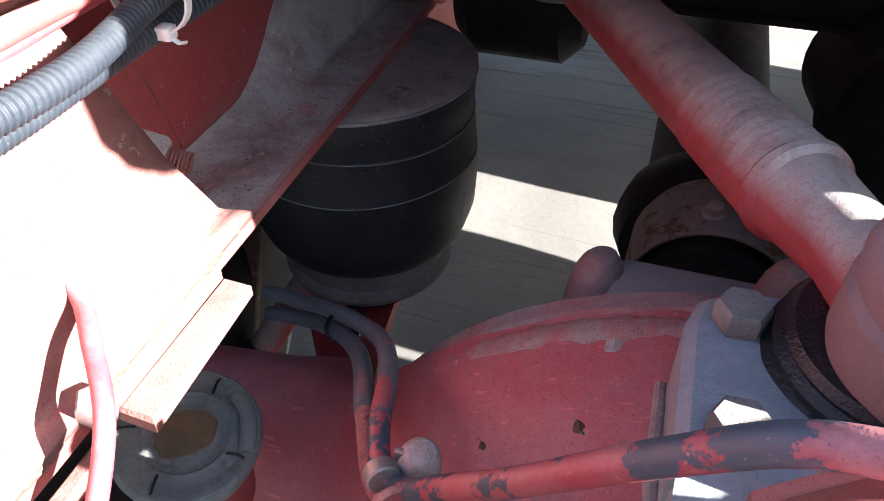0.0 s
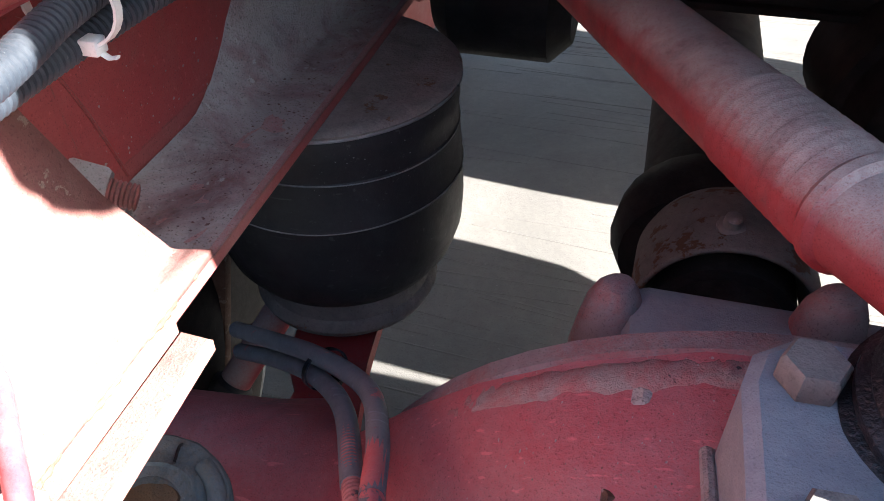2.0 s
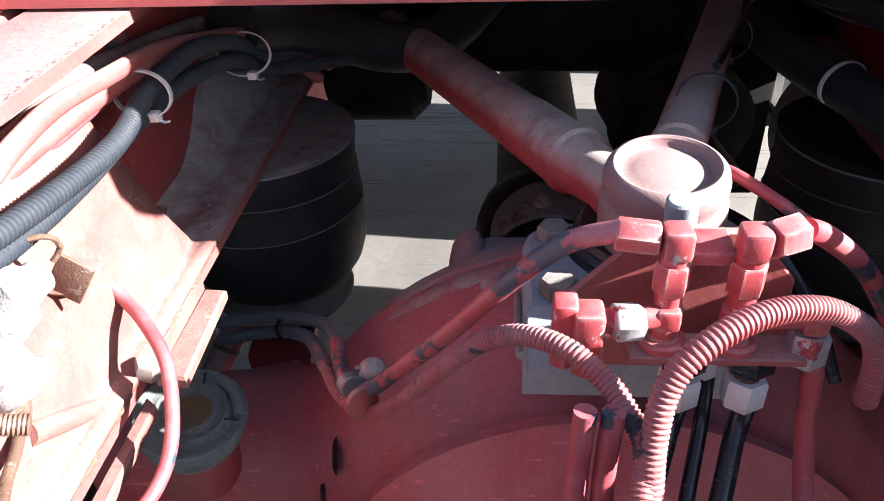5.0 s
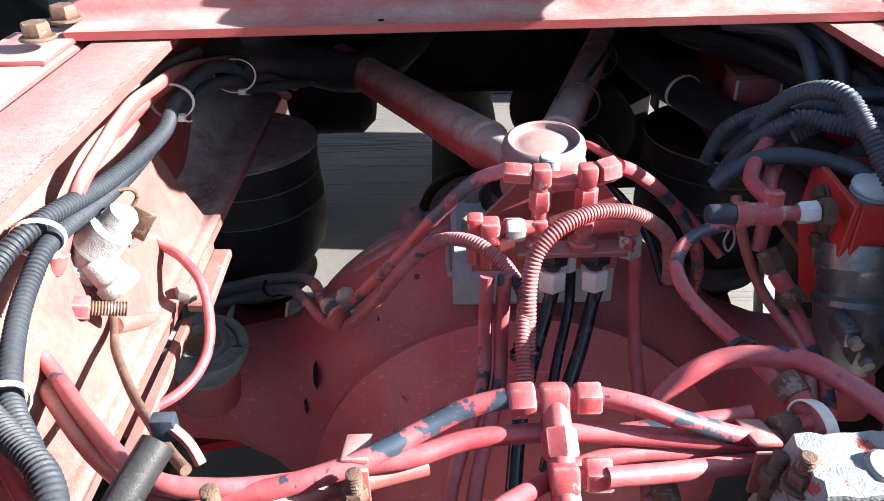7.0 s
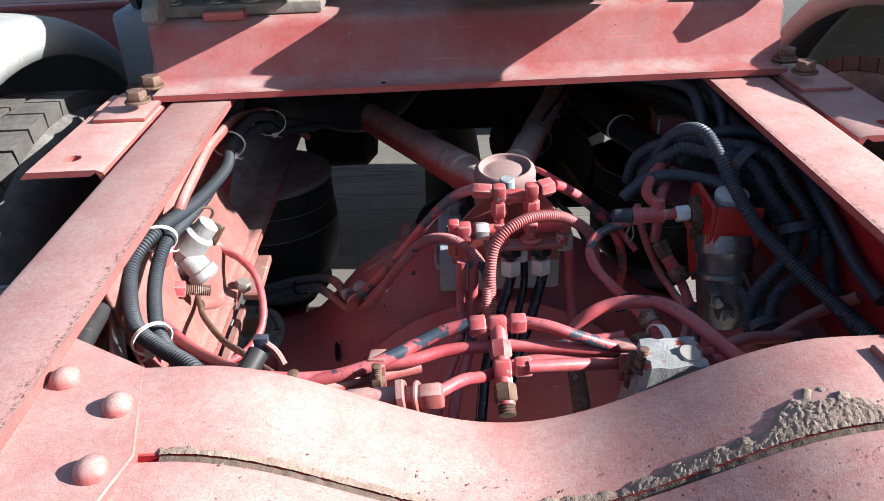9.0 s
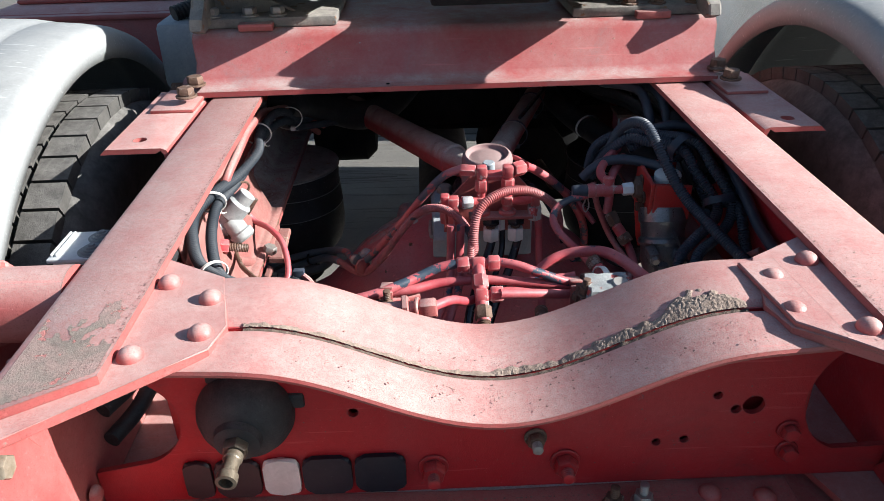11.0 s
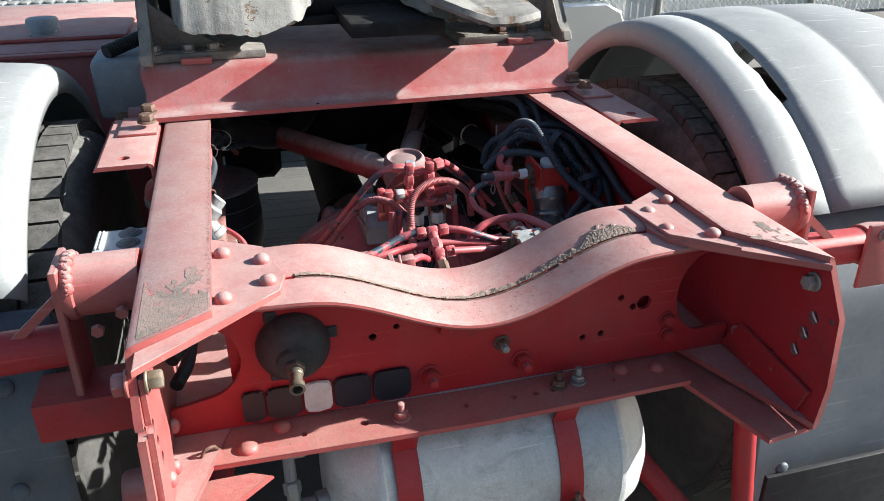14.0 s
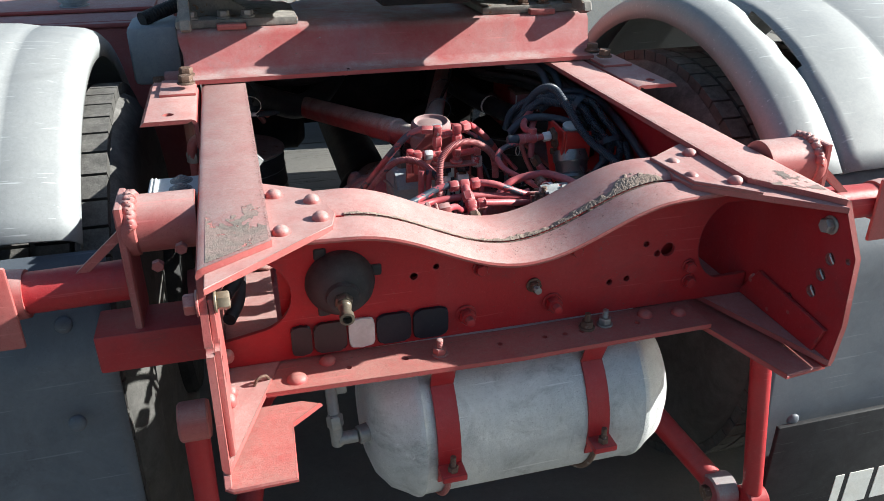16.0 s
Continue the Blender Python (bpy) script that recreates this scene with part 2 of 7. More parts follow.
TYRE = material("worn_tyre_rubber", (0.042, 0.041, 0.040), (0.072, 0.070, 0.067), 12.0, rough=0.8, dust=(0.26, 0.25, 0.24), dust_amount=0.8, dust_from=-0.3, bump=0.4, gloss=0.2)
FENDER = material("weathered_silver_plastic", (0.215, 0.230, 0.243), (0.27, 0.283, 0.29), 4.0, (0.3, 0.75), rough=0.6, chip=(0.42, 0.43, 0.44), chip_at=0.715, chip_scale=14.0,
                  dust=(0.36, 0.36, 0.355), dust_amount=0.5, bump=0.08, grime=(0.13, 0.14, 0.145), grime_at=0.53, grime_scale=6.0, grime_amount=0.55, scratch=0.8, speck=0.3)
PANEL = material("grimy_grey_plastic", (0.080, 0.096, 0.120), (0.115, 0.130, 0.152), 5.0, rough=0.5, grime=(0.05, 0.055, 0.07), grime_at=0.5, grime_scale=7.0, grime_amount=0.7, bump=0.12, scratch=0.3)
ALU = material("brushed_aluminium_tank", (0.52, 0.54, 0.55), (0.66, 0.67, 0.67), 9.0, rough=0.5, metal=0.45, bump=0.5, dust=(0.42, 0.42, 0.41), dust_amount=0.4, grime=(0.13, 0.135, 0.135), grime_at=0.50, grime_scale=11.0, grime_amount=0.7, scratch=0.4, speck=0.6)
WHITE = material("white_nylon", (0.78, 0.78, 0.75), (0.7, 0.69, 0.64), 30.0, rough=0.4, bump=0.05, speck=0.15)
WHITE_ALU = material("flaking_white_alloy", (0.25, 0.265, 0.275), (0.36, 0.37, 0.37), 60.0, rough=0.5, bump=0.5, grime=(0.12, 0.12, 0.12), grime_at=0.52, grime_scale=45.0, chip=(0.38, 0.12, 0.11), chip_at=0.67, chip_scale=80.0)
PAD = material("cracked_grey_rubber", (0.12, 0.165, 0.185), (0.20, 0.23, 0.235), 22.0, rough=0.8, dust=(0.24, 0.19, 0.13), dust_amount=0.7, bump=0.8, grain=70.0, grime=(0.03, 0.045, 0.055), grime_at=0.5, grime_scale=40.0)
PAD_RUST = material("rust_stain", (0.19, 0.11, 0.055), (0.12, 0.09, 0.06), 40.0, rough=0.85, bump=0.6)
FLAKE = material("dark_flake", (0.17, 0.09, 0.08), (0.12, 0.08, 0.075), 60.0, rough=0.8)
DIRT = material("caked_dirt", (0.20, 0.15, 0.125), (0.31, 0.24, 0.20), 60.0, rough=1.0, bump=1.0, grain=220.0)
PACKED = material("packed_dark_dirt", (0.085, 0.062, 0.052), (0.14, 0.105, 0.085), 60.0, rough=1.0, bump=1.0, grain=220.0)
CRUST = material("crusted_weld", (0.40, 0.12, 0.135), (0.36, 0.30, 0.29), 40.0, (0.42, 0.60), rough=0.9, bump=0.8, grain=260.0, chip=(0.05, 0.06, 0.08), chip_at=0.66, chip_scale=70.0, dust=(0.42, 0.38, 0.36), dust_amount=0.7, speck=0.6)
RUSTY_GUARD = material("rust_speckled_guard", (0.15, 0.14, 0.13), (0.22, 0.205, 0.19), 14.0, rough=0.8, bump=0.4, chip=(0.13, 0.065, 0.035), chip_at=0.56, chip_scale=55.0, dust=(0.30, 0.28, 0.26), dust_amount=0.6, grime=(0.04, 0.04, 0.04), grime_scale=20.0, speck=0.6)
CAKE = material("grey_dust_cake", (0.42, 0.395, 0.38), (0.26, 0.13, 0.13), 15.0, (0.46, 0.68), rough=1.0, bump=1.0, grain=150.0, chip=(0.44, 0.42, 0.40), chip_at=0.64, chip_scale=55.0, speck=0.8, grime=(0.08, 0.055, 0.055), grime_at=0.52, grime_scale=30.0)
GREASE = material("black_grease", (0.012, 0.012, 0.014), (0.02, 0.02, 0.022), 30.0, rough=0.35, bump=0.8, grain=120.0)
CONCRETE = material("worn_concrete", (0.105, 0.101, 0.095), (0.152, 0.144, 0.134), 1.7, rough=0.9, chip=(0.12, 0.11, 0.10), chip_at=0.68, chip_scale=9.0, bump=0.7, grain=60.0, grime=(0.09, 0.085, 0.08), grime_scale=5.0, scratch=0.0)
LIGHT_GREY = material("pale_grey_plastic", (0.55, 0.57, 0.58), (0.62, 0.63, 0.63), 30.0, rough=0.5, bump=0.05, speck=0.1)
BADGE = material("black_badge_plastic", (0.012, 0.015, 0.024), (0.02, 0.022, 0.03), 30.0, rough=0.5, gloss=0.25, bump=0.05)
GHOST = material("dark_badge_trace", (0.035, 0.018, 0.022), (0.024, 0.016, 0.018), 30.0, rough=0.45, bump=0.1)
BADGE_PALE = material("pale_badge_plastic", (0.6, 0.58, 0.56), (0.5, 0.47, 0.45), 50.0, rough=0.5, bump=0.05, speck=0.1)
HOLE = material("dark_opening", (0.01, 0.01, 0.01), rough=0.9, gloss=0.0, speck=0.0)


# ---- mesh helpers ----
def part(name, bm, mat, parent=None, label="", smooth=35):
    """Links a bmesh as one mesh object, under parent where one is given."""
    bmesh.ops.remove_doubles(bm, verts=bm.verts, dist=0.00002)
    bmesh.ops.recalc_face_normals(bm, faces=bm.faces)
    for f in bm.faces:
        f.smooth = True
    for e in bm.edges:
        if len(e.link_faces) == 2 and e.calc_face_angle(0) > radians(smooth):
            e.smooth = False
    me = bpy.data.meshes.new(name)
    bm.to_mesh(me)
    bm.free()
    me.materials.append(mat)
    ob = new(name, me)
    if parent:
        ob.parent = parent
        up, base = parent, Matrix()
        while up:
            base = up.matrix_basis if not up.parent else base
            up = up.parent
        ob.matrix_parent_inverse = base.inverted() if not parent.parent else Matrix()
    if label:
        ob["label"] = label
    return ob


def thing(name, base, label, category, group=""):
    ob = new(name)
    ob.empty_display_size = 0.02
    ob.matrix_basis = Matrix.Translation(base)
    return tagged(ob, label, category, group)


def set_off(ob, x, y, z):
    """Moves a finished thing with all its parts."""
    ob.matrix_basis = Matrix.Translation((x, y, z)) @ ob.matrix_basis
    return ob


def B():
    return bmesh.new()


def box(bm, x0, x1, y0, y1, z0, z1, bev=0.002, turn=None):
    g = bmesh.ops.create_cube(bm, size=1)
    m = Matrix.Translation(((x0 + x1) / 2, (y0 + y1) / 2, (z0 + z1) / 2))
    if turn:
        m = m @ turn
    m = m @ Matrix.Diagonal((abs(x1 - x0), abs(y1 - y0), abs(z1 - z0), 1))
    bmesh.ops.transform(bm, matrix=m, verts=g["verts"])
    if bev:
        ed = list({e for v in g["verts"] for e in v.link_edges})
        bmesh.ops.bevel(bm, geom=ed, offset=bev, segments=2, profile=0.5, affect="EDGES")
    return bm


def axes(d):
    d = Vector(d).normalized()
    u = d.orthogonal().normalized()
    if abs(d.z) < 0.95:
        u = d.cross(Vector((0, 0, 1))).normalized()
    return d, u, d.cross(u)


def rings(bm, stations, seg=24, cap=True, phase=0.0):
    """stations: (centre, axis u, axis v, radius or (ru, rv))."""
    prev = first = None
    for c, u, v, r in stations:
        ru, rv = r if isinstance(r, tuple) else (r, r)
        ring = [bm.verts.new(c + u * (ru * math.cos(phase + 2 * math.pi * k / seg)) + v * (rv * math.sin(phase + 2 * math.pi * k / seg))) for k in range(seg)]
        if prev:
            for k in range(seg):
                bm.faces.new((prev[k], prev[(k + 1) % seg], ring[(k + 1) % seg], ring[k]))
        else:
            first = ring
        prev = ring
    if cap:
        bm.faces.new(list(reversed(first)))
        bm.faces.new(prev)
    return bm


def lathe(bm, base, axis, profile, seg=32, cap=True, phase=0.0):
    """profile: (distance along the axis, radius)."""
    d, u, v = axes(axis)
    base = Vector(base)
    return rings(bm, [(base + d * h, u, v, max(r, 0.0001)) for h, r in profile], seg, cap, phase)


def rod(bm, a, b, r, seg=20, bev=0.0015):
    a, b = Vector(a), Vector(b)
    n = (b - a).length
    bev = min(bev, r * 0.4, n * 0.3)
    return lathe(bm, a, b - a, [(0, r - bev), (bev, r), (n - bev, r), (n, r - bev)], seg)


def hexa(bm, a, b, flats, phase=0.3, dome=0.15):
    a, b = Vector(a), Vector(b)
    n, r = (b - a).length, flats / 2 / math.cos(math.pi / 6)
    e = min(n * 0.18, r * dome)
    return lathe(bm, a, b - a, [(0, r * 0.9), (e, r), (n - e, r), (n, r * 0.88)], 6, True, phase)


def thread(bm, a, b, r, pitch=0.0022, seg=16):
    a, b = Vector(a), Vector(b)
    n = (b - a).length
    k = max(2, int(n / pitch))
    prof = [(0, r * 0.85)]
    for i in range(k):
        prof += [((i + 0.25) * n / k, r * 0.84), ((i + 0.75) * n / k, r)]
    return lathe(bm, a, b - a, prof + [(n, r * 0.8)], seg)


def spline(pts, step=0.004):
    """A smooth line through the points, sampled at even steps."""
    p = [Vector(q) for q in pts]
    p = [p[0] * 2 - p[1]] + p + [p[-1] * 2 - p[-2]]
    out = []
    for i in range(1, len(p) - 2):
        a, b, c, d = p[i - 1:i + 3]
        for k in range(16):
            t = k / 16
            out.append(0.5 * ((2 * b) + (c - a) * t + (2 * a - 5 * b + 4 * c - d) * t * t + (3 * b - a - 3 * c + d) * t ** 3))
    out.append(p[-2])
    even, left = [out[0]], 0.0
    for a, b in zip(out, out[1:]):
        n = (b - a).length
        at = step - left
        while at <= n and n > 0:
            even.append(a.lerp(b, at / n))
            at += step
        left = n - (at - step)
    return even if len(even) > 2 else out


def tube(bm, pts, r, seg=12, step=0.005, ridge=0.0, pitch=0.005, flat=1.0):
    """A hose through the points; ridge: how far its rings stand proud."""
    if ridge:
        step = pitch / 4
    line = spline(pts, step)
    d = (line[1] - line[0]).normalized()
    u = axes(d)[1]
    st = []
    for i, c in enumerate(line):
        d = (line[min(i + 1, len(line) - 1)] - line[max(i - 1, 0)]).normalized()
        u = (u - d * u.dot(d)).normalized()
        rr = r + (ridge if i % 4 in (0, 1) else 0.0)
        st.append((c, u, d.cross(u), (rr, rr * flat)))
    return rings(bm, st, seg)


def plate(bm, outline, axis, a0, a1, bev=0.0015):
    """An outline in the two other axes, in their order, made thick from a0 to a1 along axis."""
    def at(p, a):
        return {"x": (a, p[0], p[1]), "y": (p[0], a, p[1]), "z": (p[0], p[1], a)}[axis]
    lo = [bm.verts.new(at(p, a0)) for p in outline]
    hi = [bm.verts.new(at(p, a1)) for p in outline]
    n = len(outline)
    fs = [bm.faces.new(lo), bm.faces.new(list(reversed(hi)))]
    fs += [bm.faces.new((lo[k], hi[k], hi[(k + 1) % n], lo[(k + 1) % n])) for k in range(n)]
    if bev:
        ed = list({e for f in fs[:2] for e in f.edges})
        bmesh.ops.bevel(bm, geom=ed, offset=bev, segments=1, affect="EDGES")
    return bm


def slab(bm, path, across, thick, bev=0.0):
    """A sheet swept along a path: path of points, across: vector, thick: vector."""
    across, thick = Vector(across), Vector(thick)
    prev = None
    first = None
    for p in path:
        p = Vector(p)
        q = [bm.verts.new(v) for v in (p, p + across, p + across + thick, p + thick)]
        if prev:
            for k in range(4):
                bm.faces.new((prev[k], prev[(k + 1) % 4], q[(k + 1) % 4], q[k]))
        else:
            first = q
        prev = q
    bm.faces.new(first)
    bm.faces.new(list(reversed(prev)))
    return bm


def cut(ob, cutter):
    """Takes the cutter's bmesh out of ob for good."""
    me = bpy.data.meshes.new("cutter")
    bmesh.ops.recalc_face_normals(cutter, faces=cutter.faces)
    cutter.to_mesh(me)
    cutter.free()
    tool = new("cutter", me)
    mod = ob.modifiers.new("cut", "BOOLEAN")
    mod.operation, mod.object, mod.solver = "DIFFERENCE", tool, "EXACT"
    dg = bpy.context.evaluated_depsgraph_get()
    done = bpy.data.meshes.new_from_object(ob.evaluated_get(dg))
    ob.modifiers.remove(mod)
    ob.data = done
    bpy.data.objects.remove(tool)
    bm = B()
    bm.from_mesh(done)
    for f in bm.faces:
        f.smooth = True
    for e in bm.edges:
        if len(e.link_faces) == 2:
            e.smooth = e.calc_face_angle(0) < radians(35)
    bm.to_mesh(done)
    bm.free()
    return ob


def dome_rivet(parent, at, up=(0, 0, 1), r=0.014, h=0.011, name="rivet", mat=None):
    prof = [(-0.002, r)] + [(h * math.sin(a), r * math.cos(a)) for a in (0.0, 0.35, 0.7, 1.05, 1.35)]
    return part(name, lathe(B(), at, up, prof, 18), mat or RED, parent)


def hex_bolt(parent, at, up, flats=0.022, head=0.012, washer=True, mat=None, name="bolt"):
    at, up = Vector(at), Vector(up).normalized()
    bm = B()
    h = 0.0
    if washer:
        rod(bm, at, at + up * 0.003, flats * 0.72, 20, 0.0008)
        h = 0.003
    hexa(bm, at + up * h, at + up * (h + head), flats)
    return part(name, bm, mat or RUST, parent)


def specks(name, parent, mat, n, seed, place, size=(0.0008, 0.003), label=""):
    """Loose flakes and crumbs lying on a surface; place(rnd) gives a point and the surface's normal."""
    rnd = random.Random(seed)
    bm = B()
    for i in range(n):
        p, up = place(rnd)
        d, u, v = axes(up)
        r = size[0] * 0.6 + (size[1] - size[0]) * 0.42 * rnd.random() ** 3
        k = rnd.choice((4, 5, 6))
        a0 = rnd.uniform(0, 6.3)
        ring = [bm.verts.new(Vector(p) + d * 0.0003 + (u * math.cos(a0 + 6.2832 * j / k) * rnd.uniform(0.5, 1.5) + v * math.sin(a0 + 6.2832 * j / k) * rnd.uniform(0.5, 1.2)) * r) for j in range(k)]
        top = bm.verts.new(Vector(p) + d * (0.0003 + r * 0.08))
        for j in range(k):
            bm.faces.new((ring[j], ring[(j + 1) % k], top))
    return tagged(part(name, bm, mat, parent, label), kind="stuff")


# ---- ground and distance ----
bm = B()
for gx in range(-6, 7):
    for gy in range(-4, 9):
        box(bm, gx * 3.0 - 1.72 + 0.006, gx * 3.0 + 1.28 - 0.006, gy * 3.0 - 2.8 + 0.006, gy * 3.0 + 0.2 - 0.006, -0.15, 0.0, 0.004)
lo, hi = -400, 400
vs = [bm.verts.new(p) for p in ((lo, lo, -0.012), (hi, lo, -0.012), (hi, hi, -0.012), (lo, hi, -0.012))]
bm.faces.new(vs)
# low ridges across the yard, shaped to pass for streaks of shadow
rnd = random.Random(21)
for i in range(240):
    x, y = rnd.uniform(-1.6, 0.9), rnd.uniform(1.1, 3.6)
    n = rnd.uniform(0.25, 0.9)
    w = rnd.uniform(0.0015, 0.007)
    lean = rnd.uniform(-0.05, 0.03)
    q = [bm.verts.new(p) for p in ((x, y, 0.0), (x + n, y + lean, 0.0), (x + n, y + lean + w * 0.5, rnd.uniform(0.0004, 0.0016)), (x + n, y + lean + w, 0.0), (x, y + w, 0.0), (x, y + w * 0.5, rnd.uniform(0.0004, 0.0016)))]
    bm.faces.new((q[0], q[1], q[2], q[5]))
    bm.faces.new((q[5], q[2], q[3], q[4]))
tagged(part("ground", bm, CONCRETE), "pale worn concrete yard with joints and streaks", "ground", kind="structure")

RAIL_TOP, RAIL_LOW = 0.955, 0.735


# ---- frame rails ----
def frame_rail(side):
    s = side
    name = "dusty red steel frame rail, open channel with riveted gusset"
    t = thing("frame_rail", (s * 0.385, 0, RAIL_LOW), name, "frame rail", "frame rails of the truck")
    bm = B()
    # channel: web with two flanges, rounded outer corners
    w, k = 0.008, 0.008
    prof = [(0.305, RAIL_LOW), (0.385 - k, RAIL_LOW), (0.385 - k * 0.3, RAIL_LOW + k * 0.3), (0.385, RAIL_LOW + k), (0.385, 0.80), (0.385, 0.89), (0.385, RAIL_TOP - k), (0.385 - k * 0.3, RAIL_TOP - k * 0.3),
            (0.385 - k, RAIL_TOP), (0.305, RAIL_TOP), (0.305, RAIL_TOP - w), (0.385 - w, RAIL_TOP - w), (0.385 - w, 0.89), (0.385 - w, 0.80), (0.385 - w, RAIL_LOW + w), (0.305, RAIL_LOW + w)]
    ends = []
    for y in (0.0, 0.4, 0.8, 1.3, 2.0, 3.2):
        row = []
        for x, z in prof:
            yy = y
            if y == 0.0:
                yy = (0.045 if s < 0 else 0.07) * max(0, (0.377 - x) / 0.072)
                if x > 0.37:
                    yy = {0.89: -0.03, 0.80: -0.048}.get(z, -0.002 if z > 0.85 else -0.062) if s < 0 else {0.89: -0.06, 0.80: -0.067}.get(z, -0.026 if z > 0.85 else -0.062)
                if z < 0.8 and x < 0.37:
                    yy = 0.14
            row.append(bm.verts.new((s * x, yy, z)))
        ends.append(row)
    n = len(prof)
    for a, b in zip(ends, ends[1:]):
        for i in range(n):
            bm.faces.new((a[i], a[(i + 1) % n], b[(i + 1) % n], b[i]))
    for e in (ends[0], ends[-1]):
        for q in ((0, 1, 14, 15), (1, 2, 3, 14), (3, 4, 13, 14), (4, 5, 12, 13), (5, 6, 11, 12), (6, 7, 8, 11), (8, 9, 10, 11)):
            bm.faces.new([e[k] for k in q])
    bmesh.ops.triangulate(bm, faces=bm.faces[:])
    rail = part("rail", bm, RED, t)
    if s > 0:
        bmc = B()
        for y, z, r in ((-0.022, 0.872, 0.0085), (-0.013, 0.845, 0.0085), (-0.004, 0.816, 0.0085), (-0.05, 0.882, 0.004), (0.03, 0.79, 0.004)):
            lathe(bmc, (0.34, y, z), (1, 0, 0), [(0, r), (0.041, r)], 14)
        cut(rail, bmc)
        # the holes are blind; pale discs stand in for light seen through them
        for y, z in ((-0.022, 0.872), (-0.013, 0.845), (-0.004, 0.816)):
            part("daylight_disc", rod(B(), (0.3808, y, z), (0.3795, y + 0.001, z - 0.001), 0.0075, 14, 0.0004), LIGHT_GREY, t, "pale disc painted as light through the hole")
    else:
        bmc = B()
        for y, z, r in ((-0.028, 0.872, 0.0075), (-0.018, 0.846, 0.0075), (-0.009, 0.82, 0.0075), (0.932, 0.764, 0.009), (0.84, 0.9, 0.02)):
            lathe(bmc, (-0.42, y, z), (1, 0, 0), [(0, r), (0.08, r)], 14)
        cut(rail, bmc)
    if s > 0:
        # shade on the inner face of the web is put into its colour
        rail.data.materials.append(RED_DEEP_SHADED)
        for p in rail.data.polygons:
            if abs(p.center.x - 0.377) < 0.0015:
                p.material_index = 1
    # gusset under the top flange, chamfered, carrying the crossmember
    g = [(0.377, -0.032), (0.306, 0.026), (0.27, 0.056), (0.234, 0.085), (0.226, 0.118), (0.246, 0.2), (0.31, 0.24), (0.377, 0.24)]
    part("gusset", plate(B(), [(s * x, y) for x, y in g], "z", RAIL_TOP - 0.0165, RAIL_TOP - 0.0082, 0.001), RED, t)
    for x, y in ((0.293, 0.189), (0.249, 0.160), (0.245, 0.106), (0.293, 0.078)):
        dome_rivet(t, (s * x, y, RAIL_TOP - 0.0085), r=0.0108, h=0.0095)
    bm = B()
    grid = {}
    for i in range(36):
        for j in range(95):
            x, y = 0.308 + i * 0.0019, 0.006 + j * 0.0022
            if y < 0.048 - (x - 0.305) * 0.62:
                continue
            bare = (1.15 if s < 0 else 0.35) - (y - 0.04) / 0.11 + 0.9 * noise.noise(Vector((x * 38, y * 26, s))) + 0.45 * noise.noise(Vector((x * 150, y * 120, 2)))
            if bare > 0.42:
                grid[i, j] = bm.verts.new((s * x, y, RAIL_TOP + 0.0004))
    for i, j in list(grid):
        q = [grid.get(k) for k in ((i, j), (i + 1, j), (i + 1, j + 1), (i, j + 1))]
        if all(q):
            bm.faces.new(q)
    for v in [v for v in bm.verts if not v.link_faces]:
        bm.verts.remove(v)
    tagged(part("worn_patch", bm, RAIL_WORN, t, "grey metal worn through the paint"), kind="stuff")
    specks("grime", t, FLAKE, 300 if s < 0 else 500, 50 + s, lambda r: ((s * r.uniform(0.312, 0.374), 0.045 + abs(r.gauss(0, 0.045)), RAIL_TOP + 0.0005), (0, 0, 1)), (0.0004, 0.0016))
    specks("edge_rust", t, FLAKE, 900, 55 + s, lambda r: ((s * (0.3065 + abs(r.gauss(0, 0.002))), r.uniform(0.05, 0.72), RAIL_TOP + 0.0002), (0, 0, 1)), (0.0004, 0.0022))
    specks("paint_wear", t, DIRT, 500, 60 + s, lambda r: ((s * r.uniform(0.31, 0.375), r.uniform(0.05, 0.72), RAIL_TOP + 0.0002), (0, 0, 1)), (0.0004, 0.0020))
    if s > 0:
        # second small plate lapped on the crossmember
        part("lap_plate", plate(B(), [(0.226, 0.183), (0.262, 0.19), (0.268, 0.06), (0.300, 0.03), (0.236, 0.085)], "z", RAIL_TOP - 0.0088, RAIL_TOP - 0.0035, 0.001), RED, t)
    # bolt through the web near the end
    by, bz = (-0.009, 0.919) if s < 0 else (-0.011, 0.915)
    hex_bolt(t, (s * 0.3705 if s < 0 else s * 0.377, by, bz), (-s, 0, 0), 0.017, 0.013 if s < 0 else 0.010, True, material("gilt_bolt", (0.25, 0.20, 0.145), (0.34, 0.29, 0.235), 60.0, rough=0.4, metal=0.4) if s < 0 else STEEL)
    hex_bolt(t, (s * 0.385, by, bz), (s, 0, 0), 0.02, 0.012, True, RED)
    for y, z in ((0.105, 0.775), (0.06, 0.752), (0.02, 0.77)):
        dome_rivet(t, (s * (0.371 if s < 0 else 0.377), y, z), (-s, 0, 0), 0.009, 0.007)
    if s < 0:
        # liner inside the web with the same row of holes, a pointed rear edge and a fold below
        liner = part("liner", plate(B(), [(-0.015, 0.925), (0.03, 0.925), (0.055, 0.88), (0.07, 0.80), (0.05, 0.745), (-0.045, 0.745), (-0.04, 0.79), (-0.026, 0.86)], "x", -0.3765, -0.3705, 0.001), RED, t)
        bmc = B()
        for y, z in ((-0.018, 0.872), (-0.011, 0.846), (-0.004, 0.82)):
            lathe(bmc, (-0.40, y, z), (1, 0, 0), [(0, 0.0075), (0.06, 0.0075)], 14)
        cut(liner, bmc)
    else:
